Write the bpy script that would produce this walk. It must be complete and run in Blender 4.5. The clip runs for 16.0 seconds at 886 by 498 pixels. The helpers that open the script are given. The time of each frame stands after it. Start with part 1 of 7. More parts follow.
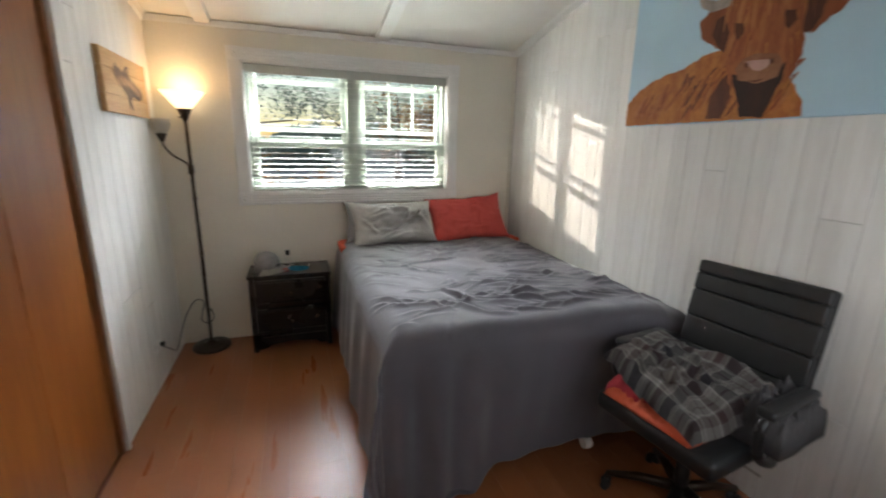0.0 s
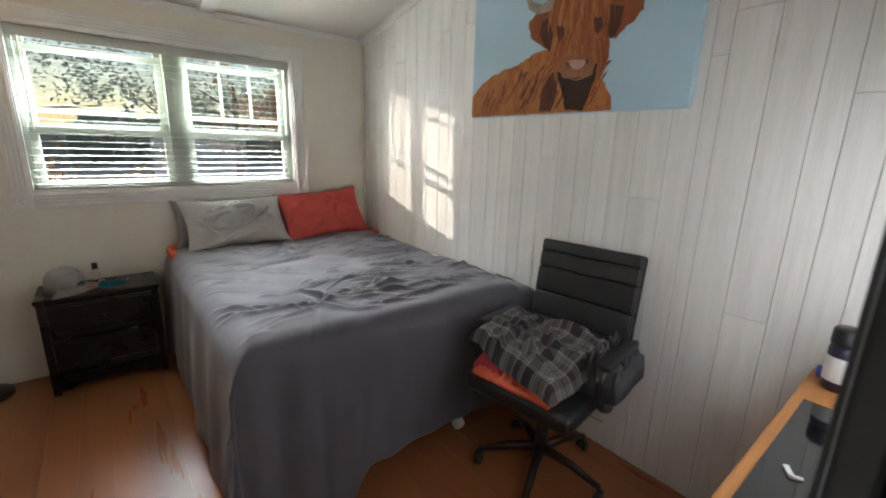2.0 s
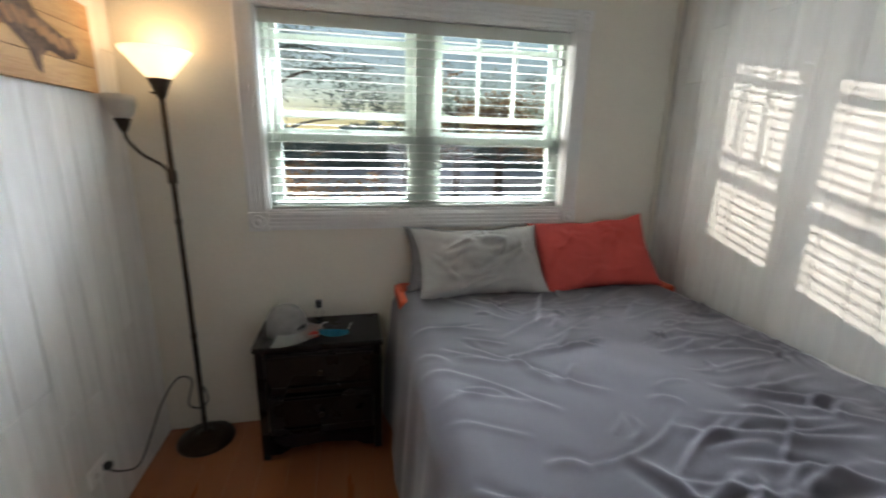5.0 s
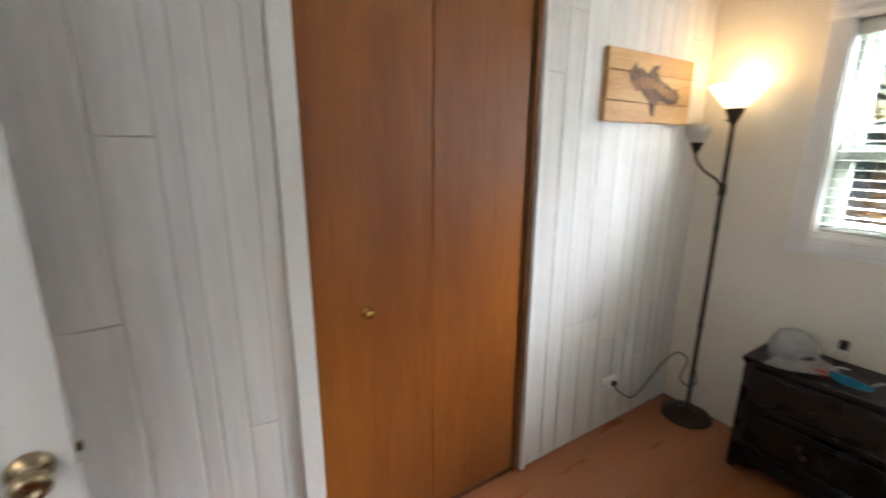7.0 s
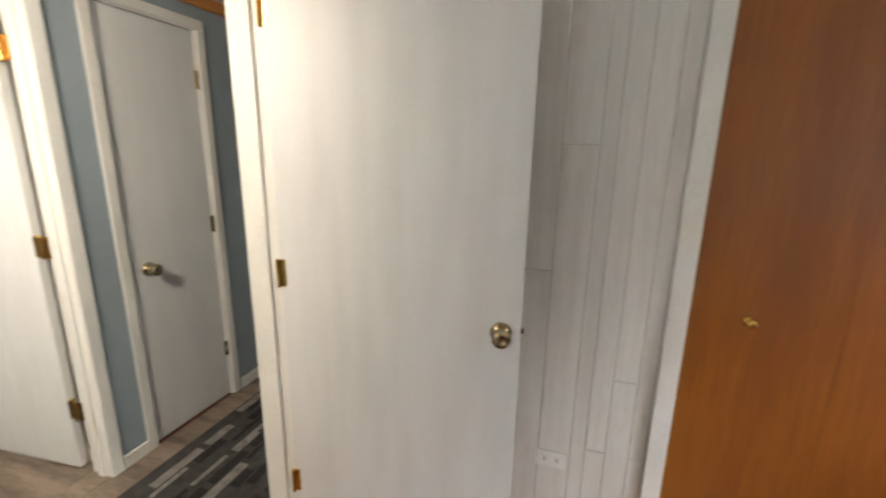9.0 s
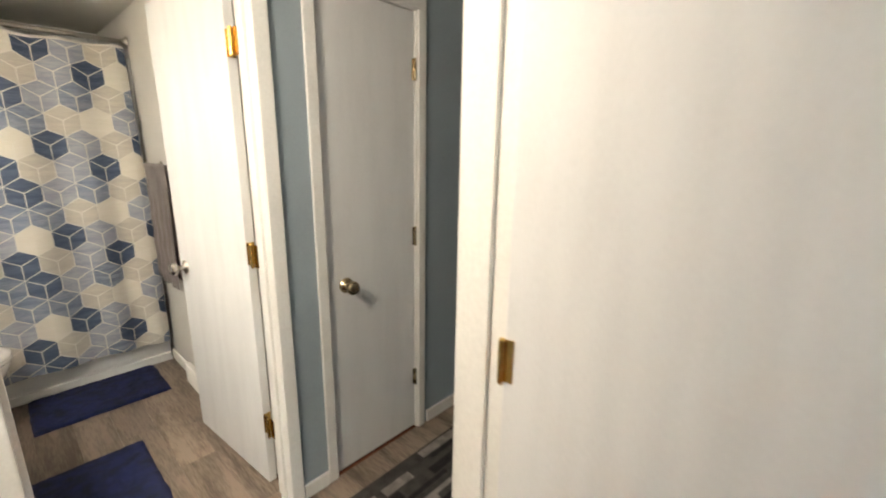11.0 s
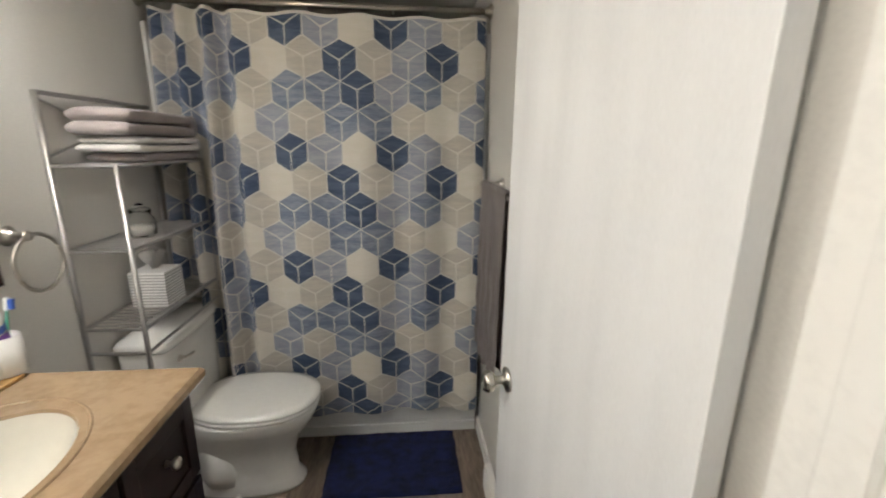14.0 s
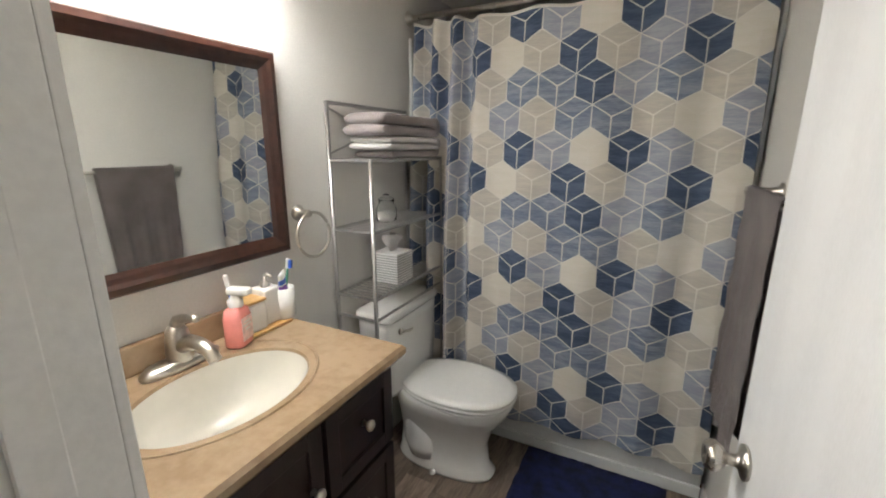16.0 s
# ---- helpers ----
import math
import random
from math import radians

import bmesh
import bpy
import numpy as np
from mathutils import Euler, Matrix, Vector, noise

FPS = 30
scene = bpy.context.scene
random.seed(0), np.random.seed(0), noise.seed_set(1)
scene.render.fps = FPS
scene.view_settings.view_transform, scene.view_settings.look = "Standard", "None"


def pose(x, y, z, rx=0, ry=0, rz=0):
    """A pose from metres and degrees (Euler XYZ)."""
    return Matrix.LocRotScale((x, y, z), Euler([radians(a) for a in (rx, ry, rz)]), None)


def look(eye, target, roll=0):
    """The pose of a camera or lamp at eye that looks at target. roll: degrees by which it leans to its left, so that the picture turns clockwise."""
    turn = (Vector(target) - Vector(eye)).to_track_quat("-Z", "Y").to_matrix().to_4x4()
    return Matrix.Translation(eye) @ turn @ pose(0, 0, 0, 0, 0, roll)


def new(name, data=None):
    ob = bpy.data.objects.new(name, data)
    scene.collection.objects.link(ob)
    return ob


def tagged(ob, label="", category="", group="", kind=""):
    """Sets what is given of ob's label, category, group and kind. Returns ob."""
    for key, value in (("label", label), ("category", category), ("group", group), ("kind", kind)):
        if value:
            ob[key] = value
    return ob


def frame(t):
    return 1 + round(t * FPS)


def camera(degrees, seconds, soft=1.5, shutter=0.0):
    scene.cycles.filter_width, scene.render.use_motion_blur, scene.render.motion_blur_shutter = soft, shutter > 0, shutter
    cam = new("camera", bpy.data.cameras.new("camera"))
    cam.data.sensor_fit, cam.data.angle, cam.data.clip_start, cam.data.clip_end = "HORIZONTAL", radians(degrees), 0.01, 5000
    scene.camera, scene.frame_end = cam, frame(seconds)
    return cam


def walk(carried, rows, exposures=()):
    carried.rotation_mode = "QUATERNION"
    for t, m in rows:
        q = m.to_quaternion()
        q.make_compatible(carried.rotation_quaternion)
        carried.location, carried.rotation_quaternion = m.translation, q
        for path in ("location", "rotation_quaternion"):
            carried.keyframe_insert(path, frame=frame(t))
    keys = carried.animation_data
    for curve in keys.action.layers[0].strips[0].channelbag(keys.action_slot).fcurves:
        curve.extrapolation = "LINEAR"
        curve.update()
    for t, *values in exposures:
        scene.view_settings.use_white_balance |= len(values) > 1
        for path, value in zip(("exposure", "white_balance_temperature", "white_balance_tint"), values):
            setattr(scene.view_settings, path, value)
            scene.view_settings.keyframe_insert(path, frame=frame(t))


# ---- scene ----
cam = camera(93.2, 16.0, soft=1.9, shutter=0.5)
PATH = [
    (0, (0.833, 0.029, 1.446), (1.483, 1.861, 0.975), 1.2),
    (0.5, (0.846, 0.028, 1.434), (1.766, 1.742, 0.968), 1.8),
    (1, (0.873, 0.024, 1.438), (1.941, 1.646, 0.963), 1.4),
    (1.5, (0.858, 0.044, 1.421), (2.034, 1.591, 0.95), 1.6),
    (2, (0.861, 0.086, 1.413), (2.084, 1.596, 0.938), 1.6),
    (2.5, (0.901, 0.261, 1.411), (2.15, 1.75, 0.939), 1.8),
    (3, (0.968, 0.487, 1.378), (2.216, 1.983, 0.924), 2.5),
    (3.2, (0.99, 0.584, 1.376), (2.212, 2.099, 0.916), 2.3),
    (5.3, (0.923, 1.283, 1.423), (1.048, 3.222, 0.95), 1.3),
    (5.5, (0.947, 1.267, 1.42), (0.841, 3.208, 0.951), 1.3),
    (6, (1.088, 1.192, 1.455), (0.31, 2.966, 0.961), 0.8),
    (6.5, (1.137, 1.034, 1.46), (-0.145, 2.492, 0.979), 0.5),
    (7, (1.211, 0.948, 1.472), (-0.428, 1.99, 0.996), 0.3),
    (7.5, (1.298, 0.943, 1.486), (-0.555, 1.531, 1.017), 0.2),
    (8, (1.377, 0.943, 1.472), (-0.564, 1.114, 1.021), 0.3),
    (8.5, (1.439, 0.913, 1.469), (-0.494, 0.681, 1.009), 0.8),
    (9, (1.501, 0.861, 1.464), (-0.356, 0.276, 1.005), 1.0),
    (9.5, (1.492, 0.806, 1.45), (-0.261, -0.042, 0.994), 1.0),
    (9.7, (1.45, 0.768, 1.452), (-0.263, -0.156, 0.99), 0.9),
    (11.8, (0.838, 0.021, 1.477), (-0.344, -1.521, 1.001), 1.0),
    (12, (0.796, -0.092, 1.47), (-0.313, -1.687, 0.995), 1.0),
    (12.5, (0.772, -0.329, 1.496), (-0.174, -2.023, 1.009), 1.1),
    (13, (0.756, -0.57, 1.477), (0.028, -2.369, 0.993), 0.8),
    (13.5, (0.805, -0.753, 1.473), (0.319, -2.633, 0.992), 0.7),
    (14, (0.746, -0.847, 1.486), (0.568, -2.778, 0.999), 0.7),
    (14.5, (0.726, -0.901, 1.487), (0.872, -2.834, 0.996), 0.7),
    (15, (0.729, -0.931, 1.475), (1.204, -2.812, 0.99), 0.4),
    (15.5, (0.721, -0.94, 1.472), (1.452, -2.738, 0.991), 0.1),
    (16, (0.686, -0.964, 1.461), (1.565, -2.696, 0.984), 0.0),
]
EXPOSURES = [(0, 0.86, 6500, 10), (3.0, 0.86, 6500, 10), (5.5, 0.56, 6150, 10), (7.0, 1.3, 6350, 10), (9.5, 1.15, 6850, 10), (12, 1.4, 6850, 10), (13.5, 0.66, 6350, 10), (14.5, 0.48, 6200, 10), (16, 0.68, 6050, 10)]
walk(cam, [(t, look(eye, target, roll)) for t, eye, target, roll in PATH], EXPOSURES)

# ---- world and sun ----
world = bpy.data.worlds.new("sky")
scene.world = world
world.use_nodes = True
wn = world.node_tree.nodes
sky = wn.new("ShaderNodeTexSky")
sky.sky_type = 'NISHITA'
sky.sun_disc = False
sky.sun_elevation = radians(9)
sky.sun_rotation = radians(303)
world.node_tree.links.new(sky.outputs[0], wn["Background"].inputs[0])
wn["Background"].inputs[1].default_value = 0.105
sun = new("sun", bpy.data.lights.new("sun", 'SUN'))
sun.data.energy = 2.0
sun.data.angle = radians(0.5)
sun.data.color = (1.0, 0.90, 0.76)
sun.matrix_world = look((-10, 6.4, 1.8), (0, 0, 0))


def area_lamp(name, m, w, h, power, color):
    lamp = new(name, bpy.data.lights.new(name, 'AREA'))
    lamp.data.shape = 'RECTANGLE'
    lamp.data.size, lamp.data.size_y, lamp.data.energy, lamp.data.color = w, h, power, color
    lamp.matrix_world = m
    return lamp


def point_lamp(name, at, power, color, radius):
    lamp = new(name, bpy.data.lights.new(name, 'POINT'))
    lamp.data.energy, lamp.data.color, lamp.data.shadow_soft_size = power, color, radius
    lamp.location = at
    return lamp


# daylight standing in the window openings
area_lamp("window_daylight", look((1.85, 4.15, 2.72), (0.55, 2.4, 1.0)), 2.2, 0.8, 950, (0.86, 0.93, 1.0))
area_lamp("red_room_daylight", look((-4.5, -1.95, 2.5), (-3.2, -1.8, 1.0)), 1.4, 0.9, 520, (0.95, 0.97, 1.0))
# bulbs
point_lamp("floor_lamp_bulb", (0.195, 3.231, 1.80), 0.95, (1.0, 0.60, 0.28), 0.06)
for yy in (-1.30, -1.545, -1.79):
    point_lamp("vanity_bulb", (1.67, yy, 1.98), 6.0, (1.0, 0.985, 0.96), 0.04)
# fill lamp brightening the hall and open bedroom door; its fixture is added
point_lamp("hall_fill_bulb", (1.55, -0.36, 1.92), 25, (1.0, 0.88, 0.74), 0.14)


# ---- materials ----
def material(name, color, rough=0.6, metal=0.0, var=0.12, scale=6.0, grain=60.0, bump=0.08, stretch=(1, 1, 1),
             color2=None, spec=0.5, random_amount=0.0, sheen=0.0, transmission=0.0, coat=0.0):
    """A surface with variation at two scales, along its own axes."""
    m = bpy.data.materials.new(name)
    m.use_nodes = True
    t = m.node_tree
    n, ln = t.nodes, t.links
    b = n["Principled BSDF"]
    co = n.new("ShaderNodeTexCoord")
    mp = n.new("ShaderNodeMapping")
    mp.inputs["Scale"].default_value = stretch
    ln.new(co.outputs["Object"], mp.inputs["Vector"])
    src = mp.outputs["Vector"]
    if random_amount:
        info = n.new("ShaderNodeObjectInfo")
        shift = n.new("ShaderNodeVectorMath")
        shift.operation = 'ADD'
        mul = n.new("ShaderNodeMath")
        mul.operation = 'MULTIPLY'
        mul.inputs[1].default_value = 37.0
        ln.new(info.outputs["Random"], mul.inputs[0])
        ln.new(src, shift.inputs[0])
        ln.new(mul.outputs[0], shift.inputs[1])
        src = shift.outputs[0]
    big = n.new("ShaderNodeTexNoise")
    big.inputs["Scale"].default_value = scale
    big.inputs["Detail"].default_value = 5
    fine = n.new("ShaderNodeTexNoise")
    fine.inputs["Scale"].default_value = grain
    fine.inputs["Detail"].default_value = 4
    ln.new(src, big.inputs["Vector"])
    ln.new(src, fine.inputs["Vector"])
    mix = n.new("ShaderNodeMix")
    mix.data_type = 'RGBA'
    c2 = color2 or tuple(c * (1 - 2 * var) for c in color)
    c1 = color if color2 else tuple(min(1, c * (1 + var)) for c in color)
    mix.inputs[6].default_value = (*c1, 1)
    mix.inputs[7].default_value = (*c2, 1)
    avg = n.new("ShaderNodeMath")
    avg.operation = 'MULTIPLY_ADD'
    avg.inputs[1].default_value = 0.6
    ramp = n.new("ShaderNodeMapRange")
    ramp.inputs["From Min"].default_value = 0.42
    ramp.inputs["From Max"].default_value = 0.62
    half = n.new("ShaderNodeMath")
    half.operation = 'MULTIPLY'
    half.inputs[1].default_value = 0.4
    ln.new(fine.outputs[0], half.inputs[0])
    ln.new(big.outputs[0], avg.inputs[0])
    ln.new(half.outputs[0], avg.inputs[2])
    ln.new(avg.outputs[0], ramp.inputs["Value"])
    ln.new(ramp.outputs[0], mix.inputs[0])
    out = mix.outputs[2]
    if random_amount:
        hsv = n.new("ShaderNodeHueSaturation")
        vr = n.new("ShaderNodeMapRange")
        vr.inputs["To Min"].default_value = 1 - random_amount
        vr.inputs["To Max"].default_value = 1 + random_amount
        ln.new(info.outputs["Random"], vr.inputs["Value"])
        ln.new(vr.outputs[0], hsv.inputs["Value"])
        ln.new(out, hsv.inputs["Color"])
        out = hsv.outputs[0]
    ln.new(out, b.inputs["Base Color"])
    rr = n.new("ShaderNodeMapRange")
    rr.inputs["To Min"].default_value = max(0.02, rough - 0.08)
    rr.inputs["To Max"].default_value = min(1, rough + 0.08)
    ln.new(big.outputs[0], rr.inputs["Value"])
    ln.new(rr.outputs[0], b.inputs["Roughness"])
    b.inputs["Metallic"].default_value = metal
    b.inputs["Specular IOR Level"].default_value = spec
    b.inputs["Sheen Weight"].default_value = sheen
    b.inputs["Coat Weight"].default_value = coat
    b.inputs["Transmission Weight"].default_value = transmission
    if bump:
        bp = n.new("ShaderNodeBump")
        bp.inputs["Strength"].default_value = bump
        bp.inputs["Distance"].default_value = 0.01
        ln.new(fine.outputs[0], bp.inputs["Height"])
        ln.new(bp.outputs[0], b.inputs["Normal"])
    return m


def glass(name, color=(1, 1, 1), rough=0.0, ior=1.45):
    m = bpy.data.materials.new(name)
    m.use_nodes = True
    b = m.node_tree.nodes["Principled BSDF"]
    b.inputs["Base Color"].default_value = (*color, 1)
    b.inputs["Roughness"].default_value = rough
    b.inputs["Transmission Weight"].default_value = 1.0
    b.inputs["IOR"].default_value = ior
    return m


def glow(name, color, strength):
    m = bpy.data.materials.new(name)
    m.use_nodes = True
    b = m.node_tree.nodes["Principled BSDF"]
    b.inputs["Base Color"].default_value = (0.9, 0.88, 0.84, 1)
    b.inputs["Roughness"].default_value = 0.35
    b.inputs["Emission Color"].default_value = (*color, 1)
    b.inputs["Emission Strength"].default_value = strength
    return m


M = {}
M["plank_white"] = material("whitewashed_plank", (0.78, 0.765, 0.735), 0.55, scale=3.0, grain=26, stretch=(9, 9, 0.55), bump=0.08, color2=(0.695, 0.675, 0.64), random_amount=0.035)
M["cream_wall"] = material("cream_wall", (0.74, 0.70, 0.60), 0.65, var=0.03, scale=1.5, grain=150, bump=0.05)
M["ceiling"] = material("ceiling_paint", (0.74, 0.72, 0.66), 0.8, var=0.03, scale=2, grain=200, bump=0.06)
M["white_trim"] = material("white_trim", (0.78, 0.77, 0.74), 0.4, var=0.03, scale=3, grain=90, bump=0.03)
M["white_door"] = material("white_door_paint", (0.71, 0.715, 0.72), 0.42, var=0.03, scale=2, grain=70, bump=0.05, stretch=(6, 6, 1))
M["laminate"] = material("cherry_laminate", (0.30, 0.108, 0.042), 0.30, scale=2, grain=16, stretch=(7, 0.8, 7), bump=0.0, color2=(0.286, 0.101, 0.039), random_amount=0.06)
M["groove"] = material("dark_groove", (0.15, 0.055, 0.025), 0.8, var=0.1)
M["plank_groove"] = material("plank_groove", (0.42, 0.40, 0.37), 0.8, var=0.1)
M["vinyl"] = material("greybrown_vinyl_plank", (0.25, 0.195, 0.15), 0.42, scale=2.4, grain=20, stretch=(7, 0.8, 7), bump=0.04, color2=(0.10, 0.072, 0.052), random_amount=0.22)
M["cherry_door"] = material("cherry_veneer", (0.265, 0.082, 0.013), 0.38, scale=1.3, grain=14, stretch=(5, 5, 0.4), bump=0.01, color2=(0.205, 0.057, 0.009))
M["brown_strip"] = material("brown_wood_strip", (0.24, 0.10, 0.035), 0.45, scale=3, grain=40, stretch=(8, 8, 0.6), bump=0.05)
M["blue_wall"] = material("blue_wall_paint", (0.29, 0.345, 0.385), 0.6, var=0.03, scale=2, grain=150, bump=0.05)
M["red_wall"] = material("dark_red_wall", (0.26, 0.016, 0.018), 0.6, var=0.06, scale=2, grain=120, bump=0.05)
M["bath_wall"] = material("bath_wall_paint", (0.72, 0.70, 0.66), 0.6, var=0.03, scale=2, grain=150, bump=0.05)
M["black_wood"] = material("black_lacquered_wood", (0.006, 0.0056, 0.0065), 0.28, var=0.25, scale=4, grain=50, bump=0.03, spec=0.4)
M["espresso"] = material("espresso_wood", (0.018, 0.008, 0.006), 0.34, var=0.25, scale=4, grain=50, stretch=(6, 6, 0.6), bump=0.04)
M["mirror_wood"] = material("dark_walnut_frame", (0.036, 0.013, 0.008), 0.3, var=0.25, scale=4, grain=40, bump=0.04, coat=0.3)
M["blanket"] = material("grey_cotton", (0.100, 0.094, 0.112), 0.72, var=0.06, scale=3, grain=420, bump=0.12, sheen=0.25)
M["grey_pillow"] = material("light_grey_cotton", (0.40, 0.385, 0.37), 0.9, var=0.06, scale=5, grain=420, bump=0.12)
M["dark_pillow"] = material("mid_grey_cotton", (0.22, 0.22, 0.23), 0.9, var=0.06, scale=5, grain=420, bump=0.12)
M["red_pillow"] = material("coral_red_cotton", (0.50, 0.068, 0.055), 0.88, var=0.06, scale=5, grain=420, bump=0.12)
M["orange_cloth"] = material("orange_cotton", (0.62, 0.11, 0.05), 0.9, var=0.06, scale=8, grain=300, bump=0.12)
M["red_cloth"] = material("crimson_cotton", (0.42, 0.03, 0.05), 0.9, var=0.06, scale=8, grain=300, bump=0.12)
M["mattress"] = material("white_ticking", (0.66, 0.65, 0.64), 0.9, var=0.04, scale=8, grain=200, bump=0.08)
M["leather"] = material("black_leather", (0.016, 0.017, 0.018), 0.42, var=0.15, scale=6, grain=260, bump=0.16)
M["black_plastic"] = material("black_plastic", (0.014, 0.014, 0.015), 0.4, var=0.15, scale=8, grain=160, bump=0.04)
M["bronze"] = material("dark_bronze", (0.055, 0.040, 0.030), 0.38, 0.8, var=0.1, scale=10, grain=80, bump=0.02)
M["nickel"] = material("brushed_nickel", (0.52, 0.49, 0.44), 0.3, 1.0, var=0.06, scale=10, grain=120, bump=0.02)
M["silver"] = material("satin_silver_wire", (0.44, 0.43, 0.42), 0.33, 0.9, var=0.05, scale=10, grain=120, bump=0.02)
M["brass"] = material("polished_brass", (0.70, 0.46, 0.14), 0.24, 1.0, var=0.1, scale=14, grain=90, bump=0.03)
M["antique_brass"] = material("antique_brass", (0.42, 0.34, 0.22), 0.26, 1.0, var=0.15, scale=20, grain=90, bump=0.03)
M["pine"] = material("pine_board", (0.55, 0.33, 0.14), 0.6, scale=2.5, grain=24, stretch=(8, 0.7, 8), bump=0.08, color2=(0.42, 0.22, 0.08), random_amount=0.1)
M["sketch"] = material("burnt_wood_drawing", (0.07, 0.045, 0.035), 0.8, var=0.3, scale=14, grain=70, color2=(0.22, 0.13, 0.08))
M["canvas_blue"] = material("pale_blue_canvas", (0.44, 0.62, 0.72), 0.75, var=0.03, scale=2, grain=500, bump=0.06)
M["rust"] = material("rust_orange_paint", (0.36, 0.115, 0.035), 0.75, scale=5, grain=26, stretch=(1, 6, 1.4), bump=0.02, color2=(0.23, 0.062, 0.02))
M["rust_gold"] = material("golden_rust_paint", (0.46, 0.175, 0.04), 0.75, scale=5, grain=26, stretch=(1, 5, 2.2), bump=0.02, color2=(0.31, 0.09, 0.022))
M["rust_mid"] = material("mid_rust_paint", (0.27, 0.075, 0.022), 0.75, scale=4, grain=36, stretch=(1, 7, 0.8), bump=0.05, color2=(0.22, 0.06, 0.016))
M["rust_light"] = material("light_rust_paint", (0.44, 0.17, 0.055), 0.75, scale=4, grain=36, stretch=(1, 7, 0.8), bump=0.02, color2=(0.36, 0.12, 0.036))
M["rust_dark"] = material("dark_umber_paint", (0.12, 0.035, 0.014), 0.8, scale=5, grain=40, stretch=(1, 5, 1), color2=(0.075, 0.024, 0.012))
M["chin_dark"] = material("black_brown_paint", (0.030, 0.014, 0.010), 0.8, scale=6, grain=40, stretch=(1, 5, 1), color2=(0.055, 0.020, 0.012))
M["muzzle_tan"] = material("tan_brown_paint", (0.30, 0.135, 0.065), 0.75, scale=9, grain=50, color2=(0.22, 0.085, 0.04))
M["pink_paint"] = material("pink_paint", (0.44, 0.26, 0.215), 0.7, var=0.1, scale=14, grain=90)
M["horn_paint"] = material("horn_grey_paint", (0.36, 0.30, 0.25), 0.7, var=0.15, scale=14, grain=90)
M["plaid_a"] = material("charcoal_flannel", (0.075, 0.072, 0.075), 0.95, var=0.1, scale=9, grain=300, bump=0.15)


def plaid(name, repeat):
    """Woven checks along the cloth's own two directions, threads alternating in a fine twill."""
    m = material(name, (0.1, 0.1, 0.1), 0.95, bump=0.15, grain=300)
    t = m.node_tree
    n, ln = t.nodes, t.links
    uv = n.new("ShaderNodeUVMap")
    sep = n.new("ShaderNodeSeparateXYZ")
    ln.new(uv.outputs[0], sep.inputs[0])
    ramps = []
    for k in (0, 1):
        mul = n.new("ShaderNodeMath")
        mul.operation = 'MULTIPLY'
        mul.inputs[1].default_value = repeat[k]
        fr = n.new("ShaderNodeMath")
        fr.operation = 'FRACT'
        ln.new(sep.outputs[k], mul.inputs[0])
        ln.new(mul.outputs[0], fr.inputs[0])
        rp = n.new("ShaderNodeValToRGB")
        rp.color_ramp.interpolation = 'CONSTANT'
        dark, mid, pale, wine = (0.04, 0.037, 0.043, 1), (0.22, 0.21, 0.195, 1), (0.45, 0.435, 0.40, 1), (0.085, 0.05, 0.05, 1)
        stops = ((0.0, dark), (0.20, pale), (0.225, mid), (0.27, pale), (0.295, mid), (0.44, wine), (0.47, mid), (0.60, pale), (0.63, mid), (0.66, wine), (0.80, mid), (0.90, pale), (0.925, dark))
        e = rp.color_ramp.elements
        e[0].position, e[0].color = stops[0]
        e[1].position, e[1].color = stops[1]
        for pos, col in stops[2:]:
            q = e.new(pos)
            q.color = col
        ln.new(fr.outputs[0], rp.inputs[0])
        ramps.append(rp)
    mix = n.new("ShaderNodeMix")
    mix.data_type = 'RGBA'
    mix.inputs[0].default_value = 0.5
    ln.new(ramps[0].outputs[0], mix.inputs[6])
    ln.new(ramps[1].outputs[0], mix.inputs[7])
    ln.new(mix.outputs[2], n["Principled BSDF"].inputs["Base Color"])
    return m


M["plaid"] = plaid("grey_plaid_flannel", (2.1, 2.9))
M["plate"] = material("white_plastic", (0.86, 0.85, 0.82), 0.35, var=0.02, scale=8, grain=90, bump=0.0)
M["porcelain"] = material("white_porcelain", (0.80, 0.79, 0.76), 0.10, var=0.015, scale=3, grain=40, bump=0.0, coat=0.4)
M["tub"] = material("white_acrylic", (0.72, 0.72, 0.70), 0.22, var=0.02, scale=3, grain=40, bump=0.0)
M["bowl"] = material("bisque_sink_bowl", (0.70, 0.67, 0.59), 0.10, var=0.015, scale=3, grain=40, bump=0.0, coat=0.3)
M["counter"] = material("tan_cultured_marble", (0.38, 0.27, 0.165), 0.24, scale=7, grain=38, bump=0.01, color2=(0.29, 0.195, 0.11), coat=0.3)
M["towel_grey"] = material("grey_terry", (0.29, 0.25, 0.24), 1.0, var=0.1, scale=8, grain=330, bump=0.4, sheen=0.3)
M["towel_white"] = material("white_terry", (0.72, 0.69, 0.66), 1.0, var=0.05, scale=8, grain=330, bump=0.4, sheen=0.2)
M["navy_mat"] = material("navy_shag", (0.004, 0.009, 0.055), 1.0, var=0.3, scale=20, grain=420, bump=0.6, sheen=0.0)
M["runner"] = material("charcoal_runner", (0.045, 0.042, 0.04), 1.0, var=0.2, scale=20, grain=300, bump=0.5)
M["runner_light"] = material("grey_runner_block", (0.22, 0.20, 0.185), 1.0, var=0.2, scale=20, grain=300, bump=0.5)
M["runner_black"] = material("black_runner_block", (0.012, 0.011, 0.011), 1.0, var=0.2, scale=20, grain=300, bump=0.5)
M["cur_base"] = material("cream_curtain_cloth", (0.66, 0.63, 0.57), 0.8, var=0.03, scale=6, grain=300, bump=0.05)
